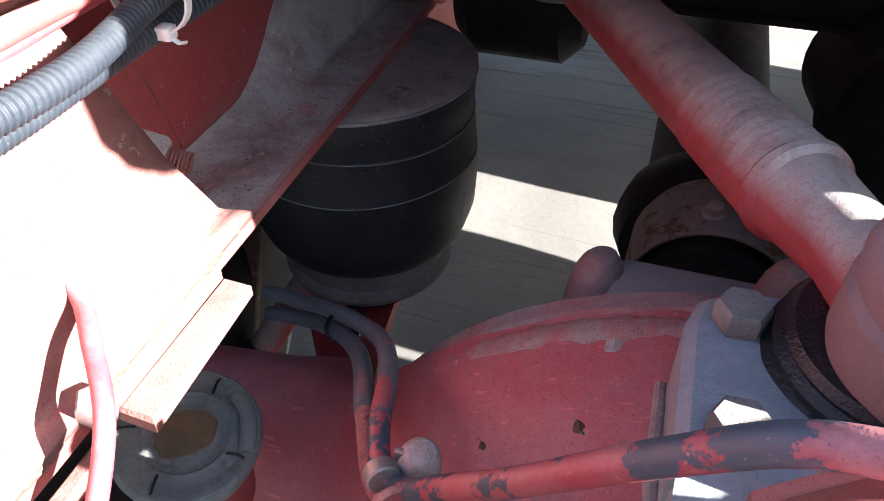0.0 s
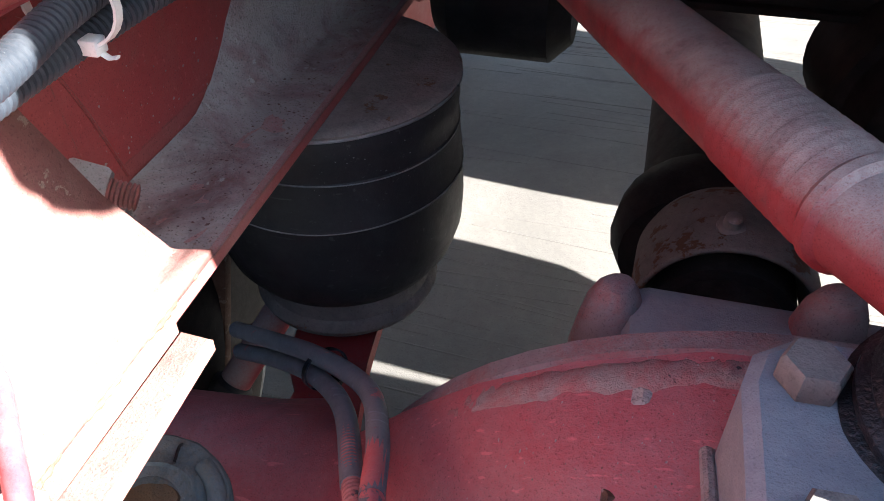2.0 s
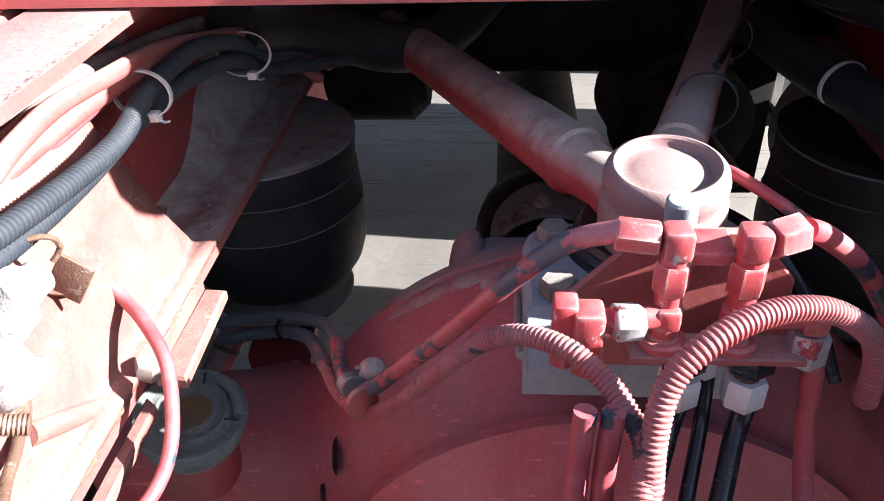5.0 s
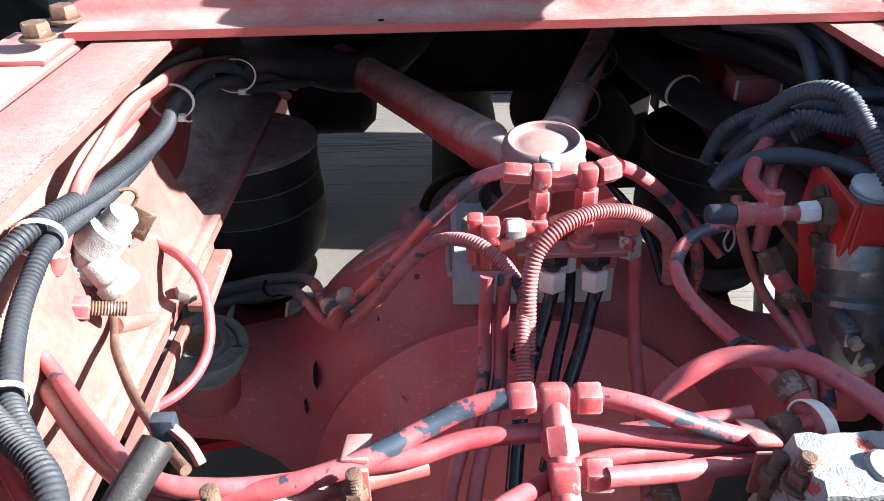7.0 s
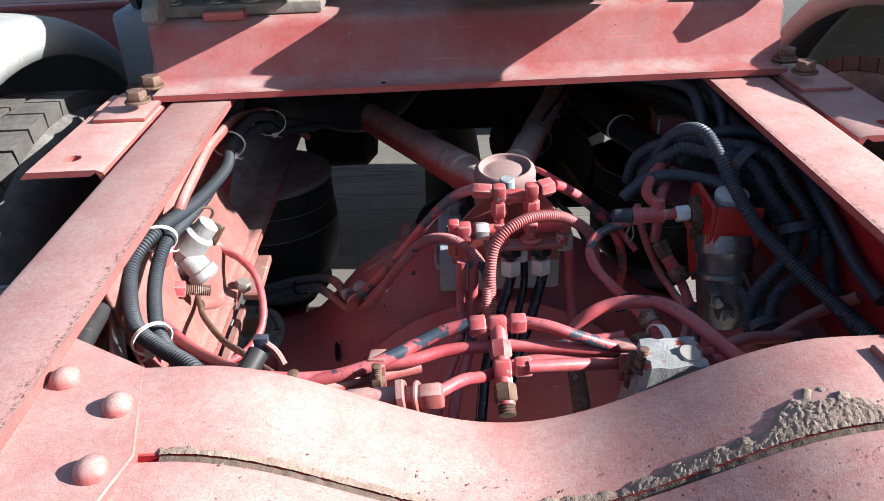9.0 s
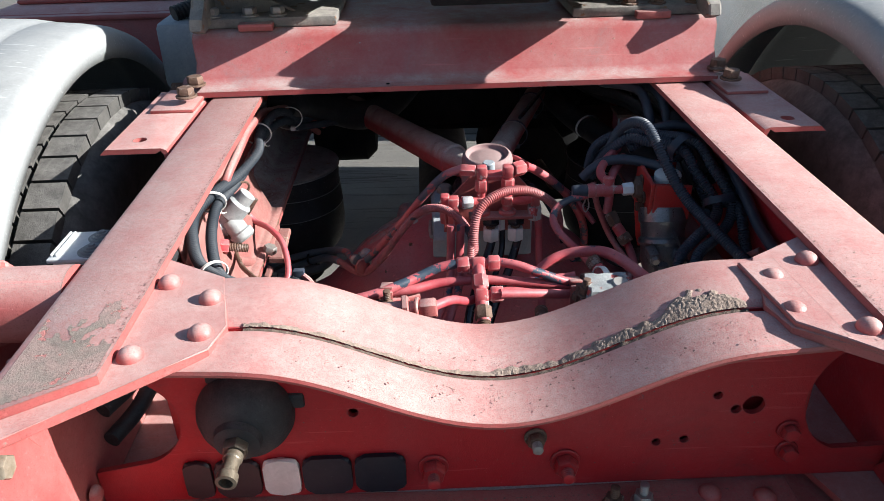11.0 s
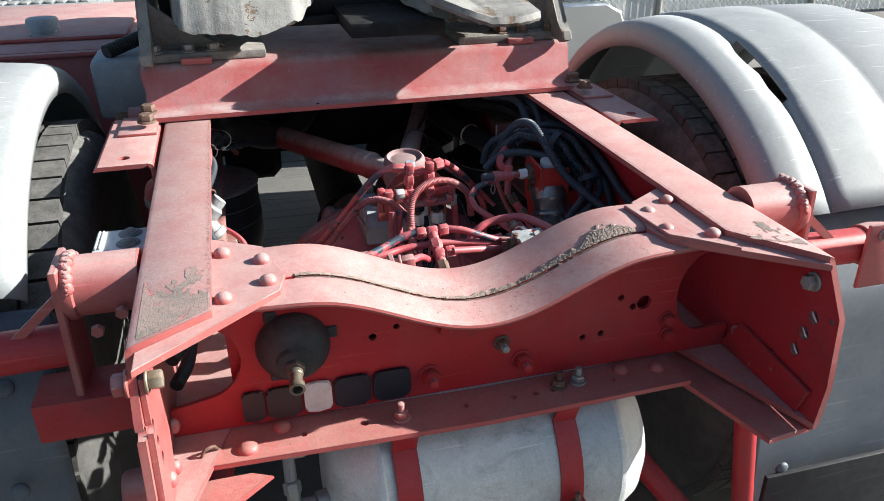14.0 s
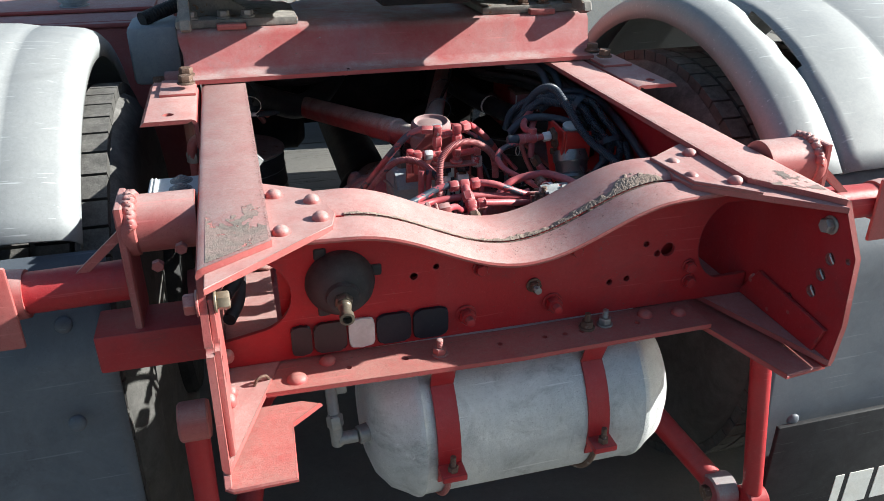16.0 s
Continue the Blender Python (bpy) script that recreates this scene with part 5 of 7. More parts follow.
def shock_absorber():
    t = thing("shock_absorber", (-0.467, 0.86, 0.382), "dusty dark red damper tube with black rubber collar", "shock absorber")
    a, b = Vector((-0.398, 0.955, 0.500)), Vector((-0.478, 0.845, 0.362))
    d = b - a
    part("tube", rod(B(), a, b, 0.0165, 24), RED_DUSTY, t)
    part("collar", rod(B(), a + d * 0.62, a + d * 0.74, 0.0215, 24, 0.004), RUBBER, t, "black rubber collar")
    part("clamp", rod(B(), a + d * 0.30, a + d * 0.335, 0.0185, 24, 0.002), RUST, t)
    part("eye", lathe(B(), a + Vector((-0.022, 0.004, 0.008)), (1, 0, 0), [(0, 0.012), (0.002, 0.022), (0.042, 0.022), (0.044, 0.012)], 28), RUST, t)
    return t


set_off(shock_absorber(), 0.000, 0.070, -0.017)
air_spring(-1)
air_spring(1)


# ---- bump stop on the axle ----
def bump_stop():
    t = thing("bump_stop", (-0.318, 0.684, 0.57), "cracked grey rubber bump stop with rusty centre on axle", "bump stop")
    c = Vector((-0.3178, 0.6838, 0.6437))
    d, u, v = axes((0.15, -0.125, 1))
    bm = B()
    st = []
    for h, r in ((-0.034, 0.030), (-0.032, 0.036), (-0.026, 0.041), (-0.016, 0.0445), (-0.006, 0.0465), (-0.002, 0.0462), (0.0, 0.0445), (0.0, 0.040), (-0.0015, 0.037), (-0.001, 0.031), (0.0006, 0.028), (-0.0012, 0.0265), (-0.0025, 0.021), (-0.0018, 0.0195), (-0.002, 0.001)):
        st.append((c + d * h, u, v, r))
    rings(bm, st, 64)
    for p in bm.verts:
        q = p.co - c
        p.co += (d * 0.0012 + q.normalized() * 0.0010) * noise.noise(q * 90)
    part("rubber", bm, PAD, t)
    bm = B()
    ring = [bm.verts.new(c + d * 0.0002 + (u * math.cos(a) * 0.019 + v * math.sin(a) * 0.015) * (1 + 0.22 * noise.noise(Vector((math.cos(a) * 2, math.sin(a) * 2, 5))))) for a in [k * math.pi / 14 for k in range(28)]]
    low = [bm.verts.new(p.co - d * 0.003 + (p.co - c) * 0.06) for p in ring]
    for k in range(28):
        bm.faces.new((low[k], low[(k + 1) % 28], ring[(k + 1) % 28], ring[k]))
    bm.faces.new(ring)
    part("centre_stain", bm, PAD_RUST, t, "rust-brown centre")
    # torn ridge and cracks on the rim
    part("raised_bead", tube(B(), [c + d * 0.001 + u * 0.030 - v * 0.028, c + d * 0.0025 + u * 0.038 - v * 0.006, c + d * 0.002 + u * 0.036 + v * 0.014], 0.0052, 12, 0.004), PAD, t)
    for a in (-0.9, 0.7, 2.6, 3.9):
        part("crack", tube(B(), [c + d * 0.0004 + (u * math.cos(a) + v * math.sin(a)) * 0.030, c + d * 0.0006 + (u * math.cos(a + 0.06) + v * math.sin(a + 0.06)) * 0.040, c - d * 0.010 + (u * math.cos(a + 0.03) + v * math.sin(a + 0.03)) * 0.0462], 0.0010, 6, 0.003), GREASE, t)
    part("seat", lathe(B(), c - d * 0.034, -d, [(0, 0.028), (0.006, 0.034), (0.035, 0.036), (0.05, 0.036)], 28), RED_DUSTY, t)
    return t


bump_stop()


# ---- lit gusset panel and flange on the left rail ----
def spring_bracket():
    t = thing("spring_bracket", (-0.31, 0.60, 0.745), "sunlit chalky pink-red gusset bracket on the rail flange", "bracket")
    bm = B()
    # panel leaning out from the web, rounded into a lip that lies on the rail's lower flange
    sec = [(0.0, 0.0), (0.012, 0.0005), (0.018, 0.003), (0.021, 0.008), (0.0225, 0.016)]
    rows = []
    for y in (0.38, 0.48, 0.58, 0.68, 0.73, 0.766):
        f = max(0.0, (y - 0.58) / 0.186)
        row = [(-0.3045 - a, y + 0.013 * (1 - i / 4) * f, 0.7445 + b) for i, (a, b) in enumerate(sec)]
        row += [(-0.336, y - 0.018 * f, 0.80), (-0.346, y - 0.036 * f, 0.855), (-0.356, y - 0.056 * f, 0.915)]
        rows.append([bm.verts.new(p) for p in row])
    for a, b in zip(rows, rows[1:]):
        for i in range(len(a) - 1):
            bm.faces.new((a[i], a[i + 1], b[i + 1], b[i]))
    panel = part("panel", bm, RED_LIT, t, smooth=50)
    so = panel.modifiers.new("thickness", "SOLIDIFY")
    so.thickness, so.offset = 0.005, -1
    # rusty broken seam along the lip
    part("seam", tube(B(), [(-0.3065 + 0.0012 * math.sin(k * 1.7), 0.44 + k * 0.0125, 0.7452) for k in range(27)], 0.0022, 8, 0.004, 0.0006, 0.007), RUST, t)
    part("flange", plate(B(), [(-0.3062, 0.740), (-0.2875, 0.739), (-0.2843, 0.635), (-0.307, 0.6365)], "z", 0.717, 0.728, 0.002), RED_LIT, t)
    part("flange_web", plate(B(), [(0.738, 0.728), (0.637, 0.728), (0.637, 0.7435), (0.738, 0.7435)], "x", -0.3075, -0.3045, 0.001), RED_LIT, t)
    part("near_flange", plate(B(), [(-0.306, 0.618), (-0.296, 0.61), (-0.292, 0.44), (-0.306, 0.43)], "z", 0.7175, 0.7275, 0.002), RED_LIT, t)
    hex_bolt(t, (-0.301, 0.622, 0.7445), (0.3, 0, 1), 0.018, 0.012, False, STEEL, "bolt_head")
    part("stud", thread(B(), (-0.372, 0.776, 0.781), (-0.345, 0.785, 0.771), 0.0075), RED, t)
    part("stud_nut", hexa(B(), (-0.3765, 0.774, 0.784), (-0.358, 0.780, 0.776), 0.024), CAKE, t)
    return t


spring_bracket()


# ---- air tank under the crossmember ----
def air_tank():
    t = thing("air_tank", (0.02, 0.12, 0.46), "silver aluminium air tank held by two red straps", "air tank")
    r, y, z = 0.126, 0.165, 0.602
    L, Rr = -0.205, 0.255
    prof = [(0, 0.02), (0.002, 0.055), (0.012, 0.085), (0.03, 0.108), (0.05, 0.119), (0.06, r), (0.064, r + 0.002), (0.07, r + 0.0025), (0.074, r), (Rr - L - 0.074, r), (Rr - L - 0.07, r + 0.0025), (Rr - L - 0.064, r + 0.002), (Rr - L - 0.06, r), (Rr - L - 0.05, 0.119), (Rr - L - 0.03, 0.108), (Rr - L - 0.012, 0.085), (Rr - L - 0.002, 0.055), (Rr - L, 0.02)]
    part("body", lathe(B(), (L, y, z), (1, 0, 0), prof, 64), ALU, t)
    for x in (-0.105, 0.112):
        bm = B()
        pts = [(x, 0.064, 0.733)] + [(x, y - (r + 0.004) * math.cos(a), z + (r + 0.004) * math.sin(a)) for a in [radians(k) for k in range(48, -20, -8)]]
        prev = None
        for p in pts:
            q = [bm.verts.new((p[0] + dx, p[1] + dy, p[2])) for dx, dy in ((-0.016, 0), (0.016, 0), (0.016, 0.003), (-0.016, 0.003))]
            if prev:
                for k in range(4):
                    bm.faces.new((prev[k], prev[(k + 1) % 4], q[(k + 1) % 4], q[k]))
            prev = q
        strap = part("strap", bm, RED_DEEP_SHADED, t, "red strap")
        foot_y, foot_z = y - r - 0.004, z + 0.03
        part("strap_foot", box(B(), x - 0.017, x + 0.017, y - r - 0.03, y - r, z - 0.012, z - 0.002, 0.002), RED_DEEP_SHADED, strap)
        part("strap_stud", thread(B(), (x, y - r - 0.018, z - 0.004), (x, y - r - 0.018, z + 0.022), 0.004), RUST, strap)
        part("strap_nut", hexa(B(), (x, y - r - 0.018, z - 0.002), (x, y - r - 0.018, z + 0.006), 0.013), RUST, strap)
        lowpts = [(x, y - (r + 0.003) * math.cos(a), z + (r + 0.003) * math.sin(a)) for a in [radians(k) for k in range(-8, -150, -8)]]
        part("hook_rod", tube(B(), lowpts, 0.0045, 8, 0.012), RUST if x > 0 else RED, t)
    # fitting on the end
    bm = B()
    rod(bm, (L + 0.005, y - 0.05, z + 0.01), (L - 0.012, y - 0.055, z + 0.01), 0.013)
    rod(bm, (L - 0.012, y - 0.055, z + 0.01), (L - 0.04, y - 0.055, z + 0.01), 0.009)
    rod(bm, (L - 0.04, y - 0.055, z + 0.0), (L - 0.042, y - 0.05, z + 0.05), 0.009)
    hexa(bm, (L - 0.041, y - 0.053, z + 0.03), (L - 0.042, y - 0.05, z + 0.048), 0.02)
    hexa(bm, (L - 0.04, y - 0.02, z + 0.07), (L - 0.02, y - 0.02, z + 0.07), 0.018)
    rod(bm, (L - 0.042, y - 0.05, z + 0.045), (L - 0.042, y - 0.02, z + 0.08), 0.008)
    part("elbow_fitting", bm, STEEL, t)
    return t


air_tank()


# ---- horn-shaped pressure coupling on the crossmember ----
def test_coupling():
    t = thing("coupling", (-0.228, 0.11, 0.86), "dusty black round coupling with brass nipple on crossmember", "coupling")
    c = Vector((-0.228, 0.124, 0.865))
    ax = Vector((-0.04, -1, -0.12))
    part("body", lathe(B(), c, ax, [(0, 0.041), (0.006, 0.044), (0.018, 0.044), (0.028, 0.041), (0.037, 0.035), (0.043, 0.028), (0.045, 0.0215), (0.052, 0.020), (0.053, 0.017), (0.053, 0.001)], 44), DUSTY_BLACK, t)
    for a in (0.2, 2.1, 4.2):
        part("ear", box(B(), c.x + 0.046 * math.cos(a) - 0.008, c.x + 0.046 * math.cos(a) + 0.008, 0.107, 0.123, c.z + 0.046 * math.sin(a) - 0.008, c.z + 0.046 * math.sin(a) + 0.008, 0.003), DUSTY_BLACK, t)
    d = ax.normalized()
    e = c + d * 0.05
    bm = B()
    hexa(bm, e, e + d * 0.012, 0.02)
    rod(bm, e + d * 0.012, e + d * 0.02, 0.0085)
    lathe(bm, e + d * 0.02, d, [(0, 0.007), (0.012, 0.007), (0.014, 0.009), (0.022, 0.009), (0.0225, 0.006), (0.012, 0.0055), (0.0115, 0.001)], 20)
    part("nipple", bm, material("worn_brass", (0.15, 0.125, 0.095), (0.25, 0.22, 0.175), 60.0, rough=0.4, metal=0.6), t, "dull brass nipple")
    return t


set_off(test_coupling(), 0.003, 0.014, -0.014)


# ---- mudguard stays: welded stubs and cross tubes beside the rail ends ----
def mudguard_stay(s):
    t = thing("mudguard_stay", (s * 0.43, 0.15, 0.74), "red welded tube bracket carrying the mudguard", "bracket", "mudguard stays")
    bm = B()
    lathe(bm, (s * 0.388, 0.15, 0.925), (s, 0, 0), [(0, 0.036), (0.07, 0.036), (0.072, 0.039), (0.08, 0.040), (0.086, 0.038), (0.09, 0.033)], 32)
    part("stub", bm, RED, t)
    ring = [0.2 + k * 0.09 for k in range(34)]
    part("weld_bead", tube(B(), [(s * (0.463 + 0.003 * math.sin(k * 2.1)), 0.15 - 0.0365 * math.cos(a), 0.925 + 0.0365 * math.sin(a)) for k, a in enumerate(ring)], 0.0054, 12, 0.004, 0.0010, 0.007), RED, t)
    part("end_plate", plate(B(), [(0.115, 0.96), (0.108, 0.80), (0.135, 0.775), (0.165, 0.775), (0.19, 0.80), (0.185, 0.96)], "x", s * 0.470, s * 0.480, 0.002), RED, t)
    part("cross_tube", rod(B(), (s * 0.478, 0.14, 0.855), (s * 0.98, 0.14, 0.845), 0.026, 28), RED_DEEP_SHADED, t)
    part("square_tube", box(B(), s * 0.395, s * 0.53, 0.10, 0.17, 0.745, 0.80, 0.004), RED_DEEP_SHADED, t)
    bm = B()
    plate(bm, [(s * 0.478, 0.930), (s * 0.541, 0.874), (s * 0.534, 0.866), (s * 0.478, 0.916)], "y", 0.128, 0.133, 0)
    part("brace", bm, RED, t)
    part("collar", lathe(B(), (s * 0.598, 0.14, 0.852), (s, 0, 0), [(0, 0.030), (0.02, 0.032), (0.04, 0.030)], 24), RED, t)
    for k in (0, 1):
        hex_bolt(t, (s * (0.41 + 0.03 * k), 0.112, 0.905 - 0.02 * k), (0, -1, 0), 0.014, 0.008, False, RED)
    if s < 0:
        part("clamp_plate", box(B(), -0.685, -0.606, 0.105, 0.112, 0.795, 0.905, 0.003), RED, t)
    if s > 0:
        part("clamp_plate", box(B(), 0.575, 0.66, 0.105, 0.112, 0.80, 0.90, 0.003), RED, t)
        hex_bolt(t, (0.60, 0.105, 0.885), (0, -1, 0), 0.014, 0.008, True, STEEL)
    return t


set_off(mudguard_stay(-1), 0, 0.055, -0.003)
set_off(mudguard_stay(1), 0, 0.010, 0.006)


def anti_roll_link(s):
    t = thing("anti_roll_link", (s * 0.43, 0.16, 0.36), "red anti-roll bar drop link with rubber bush", "drop link", "drop links")
    top = Vector((-0.428, 0.14, 0.66)) if s < 0 else Vector((0.432, 0.125, 0.66))
    low = Vector((-0.44, 0.19, 0.33)) if s < 0 else Vector((0.492, 0.13, 0.29))
    d = (low - top).normalized()
    part("upper_eye", lathe(B(), top - Vector((0.02, 0, 0)), (1, 0, 0), [(0, 0.024), (0.003, 0.027), (0.037, 0.027), (0.04, 0.024)], 28), RED, t)
    part("link", rod(B(), top + d * 0.02, low - d * 0.02, 0.017, 20), RED_DEEP_SHADED, t)
    part("lower_eye", lathe(B(), low - Vector((0.02, 0, 0)), (1, 0, 0), [(0, 0.024), (0.003, 0.027), (0.037, 0.027), (0.04, 0.024)], 28), RED_DEEP_SHADED, t)
    return t


anti_roll_link(-1)
anti_roll_link(1)


def anti_roll_bar():
    t = thing("anti_roll_bar", (0, 0.4, 0.33), "dark red anti-roll bar between drop links", "anti-roll bar")
    part("bar", tube(B(), [(-0.40, 0.20, 0.33), (-0.38, 0.30, 0.37), (-0.34, 0.50, 0.42), (-0.2, 0.52, 0.43), (0.2, 0.52, 0.43), (0.33, 0.50, 0.42), (0.38, 0.36, 0.37), (0.40, 0.30, 0.347), (0.445, 0.185, 0.297)], 0.022, 16, 0.02), RED_DEEP_SHADED, t)
    part("bar_eye", lathe(B(), (0.425, 0.165, 0.29), (1, 0, 0), [(0, 0.028), (0.003, 0.032), (0.042, 0.032), (0.045, 0.028)], 28), RED_DUSTY, t, "dusty forged end eye")
    part("eye_bolt", hexa(B(), (0.428, 0.165, 0.29), (0.414, 0.165, 0.29), 0.024), RUST, t)
    return t


anti_roll_bar()


# ---- hoses, pipes and fittings ----
def hose(pts, r, mat, label, category="hose", ridge=0.0, pitch=0.005, group="", seg=14, name="hose"):
    ob = part(name, tube(B(), pts, r, seg, 0.005, ridge, pitch), mat)
    return tagged(ob, label, category, group)


def nut(parent, a, b, flats, mat=None, name="nut", label=""):
    return part(name, hexa(B(), a, b, flats), mat or FITTING, parent, label)


def cable_tie(at, d, r, label="white nylon cable tie with loose tail", mat=None, tail=0.014, flat=0.8, group="cable ties", wide=0.0022):
    """A band round the line d at a point, with its square head and cut tail."""
    d, u, v = axes(d)
    at = Vector(at)
    t = thing("cable_tie", at, label, "cable tie", group)
    pts = [at + u * (r * math.cos(k * math.pi / 12)) + v * (r * flat * math.sin(k * math.pi / 12)) for k in range(25)]
    bm = B()
    prev = None
    for p in pts:
        n = (p - at).normalized()
        q = [bm.verts.new(p + d * sx * wide + n * h) for sx, h in ((-1, 0), (1, 0), (1, 0.0012), (-1, 0.0012))]
        if prev:
            for k in range(4):
                bm.faces.new((prev[k], prev[(k + 1) % 4], q[(k + 1) % 4], q[k]))
        prev = q
    part("band", bm, mat or WHITE, t)
    top = at + v * (r * flat) + u * r * 0.3
    part("head", box(B(), top.x - 0.004, top.x + 0.004, top.y - 0.004, top.y + 0.004, top.z - 0.003, top.z + 0.004, 0.001), mat or WHITE, t)
    if tail:
        part("tail", tube(B(), [top, top + (u + v * 0.6) * tail * 0.5, top + u * tail + v * tail * 0.1], 0.0018, 6, 0.004, 0, 0.005, 0.4), mat or WHITE, t)
    return t


# left bundle along the rail
L1 = [(-0.187, 1.145, 0.794), (-0.253, 1.072, 0.817), (-0.293, 0.973, 0.838), (-0.303, 0.906, 0.875), (-0.310, 0.832, 0.895), (-0.319, 0.757, 0.890), (-0.309, 0.676, 0.888), (-0.317, 0.570, 0.894), (-0.330, 0.481, 0.906), (-0.343, 0.437, 0.896), (-0.335, 0.392, 0.882), (-0.315, 0.348, 0.876), (-0.283, 0.316, 0.876), (-0.248, 0.284, 0.878), (-0.233, 0.255, 0.867), (-0.229, 0.240, 0.844)]
hose(L1, 0.0064, CONDUIT_DUSTY, "black corrugated conduit tied along the frame rail", "conduit", 0.0010, 0.0036, "conduits on the rail")
L2 = [(-0.202, 1.135, 0.783), (-0.290, 0.974, 0.825), (-0.301, 0.906, 0.859), (-0.314, 0.832, 0.874), (-0.326, 0.757, 0.872), (-0.323, 0.656, 0.874), (-0.324, 0.580, 0.878), (-0.323, 0.482, 0.894), (-0.322, 0.437, 0.887), (-0.314, 0.393, 0.877), (-0.298, 0.349, 0.868), (-0.271, 0.312, 0.863), (-0.243, 0.272, 0.852)]
hose(L2, 0.0060, CONDUIT_DUSTY, "black corrugated conduit tied along the frame rail", "conduit", 0.0010, 0.0036, "conduits on the rail")
hose([(-0.260, 1.071, 0.792), (-0.300, 0.963, 0.863), (-0.325, 0.869, 0.890), (-0.327, 0.800, 0.906), (-0.318, 0.710, 0.921), (-0.312, 0.640, 0.932), (-0.311, 0.595, 0.931), (-0.314, 0.570, 0.924), (-0.320, 0.535, 0.911), (-0.330, 0.520, 0.888), (-0.339, 0.505, 0.861), (-0.344, 0.503, 0.852)], 0.0060, RED, "smooth red painted air hose bending down to a valve", group="red air hoses")
hose([(-0.270, 1.059, 0.782), (-0.307, 0.942, 0.868), (-0.327, 0.850, 0.888), (-0.336, 0.757, 0.898), (-0.347, 0.665, 0.896), (-0.357, 0.601, 0.888), (-0.364, 0.547, 0.880)], 0.0060, RED, "smooth red painted air hose under the rail flange", group="red air hoses")
hose([(-0.347, 0.941, 0.883), (-0.352, 0.850, 0.896), (-0.353, 0.736, 0.911), (-0.361, 0.654, 0.907), (-0.366, 0.568, 0.900), (-0.368, 0.503, 0.891), (-0.368, 0.458, 0.877), (-0.357, 0.403, 0.856), (-0.338, 0.347, 0.849), (-0.306, 0.280, 0.854)], 0.0072, GREY_HOSE, "dusty grey hose lying along the frame rail")
hose([(-0.336, 0.941, 0.869), (-0.342, 0.850, 0.886), (-0.343, 0.757, 0.894), (-0.356, 0.633, 0.885), (-0.355, 0.536, 0.880), (-0.361, 0.481, 0.876), (-0.357, 0.436, 0.863), (-0.340, 0.392, 0.849), (-0.306, 0.337, 0.845), (-0.258, 0.284, 0.847)], 0.0062, HOSE_RED, "red painted air hose with chipped black patches", group="red air hoses")
hose([(-0.369, 0.756, 0.922), (-0.369, 0.654, 0.919), (-0.369, 0.568, 0.913), (-0.369, 0.514, 0.901)], 0.0022, NYLON, "thin black wire along the frame rail", "wire")
hose([(-0.340, 0.660, 0.803), (-0.324, 0.656, 0.783), (-0.298, 0.631, 0.782), (-0.275, 0.603, 0.770), (-0.264, 0.567, 0.746), (-0.268, 0.541, 0.729), (-0.282, 0.515, 0.722), (-0.307, 0.493, 0.720)], 0.0046, HOSE_RED, "red air pipe looping down past the bracket", group="red air hoses")
hose([(-0.332, 0.548, 0.791), (-0.319, 0.515, 0.790), (-0.305, 0.482, 0.796), (-0.269, 0.420, 0.810), (-0.233, 0.364, 0.833), (-0.209, 0.330, 0.844), (-0.195, 0.313, 0.848)], 0.0033, RUST, "thin rusty brown pipe from the valve")
hose([(-0.360, 0.492, 0.830), (-0.348, 0.459, 0.824), (-0.318, 0.426, 0.816), (-0.276, 0.374, 0.828), (-0.213, 0.301, 0.859), (-0.174, 0.290, 0.860), (-0.130, 0.298, 0.855), (-0.108, 0.304, 0.858), (-0.077, 0.308, 0.859), (-0.049, 0.319, 0.859), (-0.016, 0.322, 0.860), (0.012, 0.322, 0.860), (0.053, 0.322, 0.855), (0.103, 0.324, 0.847), (0.146, 0.328, 0.840), (0.186, 0.316, 0.846)], 0.0055, HOSE_RED, "red painted air pipe running behind the crossmember", group="red air hoses")
hose([(-0.361, 0.481, 0.805), (-0.349, 0.453, 0.802), (-0.311, 0.404, 0.811), (-0.257, 0.341, 0.830), (-0.203, 0.293, 0.850), (-0.156, 0.284, 0.851), (-0.115, 0.298, 0.849), (-0.068, 0.313, 0.848)], 0.0055, RED, "red painted air pipe running behind the crossmember", group="red air hoses")
for at, d, r in (((-0.323, 0.757, 0.889), (0.02, 1, -0.1), 0.021), ((-0.329, 0.474, 0.899), (-0.2, 1, 0.1), 0.017), ((-0.301, 0.340, 0.871), (0.6, -0.7, 0), 0.017), ((-0.301, 0.919, 0.860), (-0.05, 1, -0.5), 0.024)):
    cable_tie(at, d, r)


def hose_clip():
    t = thing("hose_clip", (-0.35, 0.45, 0.92), "red rubber-lined hose clip under the rail flange", "clip")
    part("band", lathe(B(), (-0.352, 0.452, 0.913), (0.25, -1, -0.3), [(0, 0.011), (0.002, 0.0125), (0.012, 0.0125), (0.014, 0.011)], 24), RED, t)
    part("lining", lathe(B(), (-0.352, 0.455, 0.914), (0.25, -1, -0.3), [(0, 0.0105), (0.002, 0.0112), (0.020, 0.0112), (0.022, 0.0105)], 24), GREY_HOSE, t)
    return t


set_off(hose_clip(), -0.012, 0.042, -0.019)


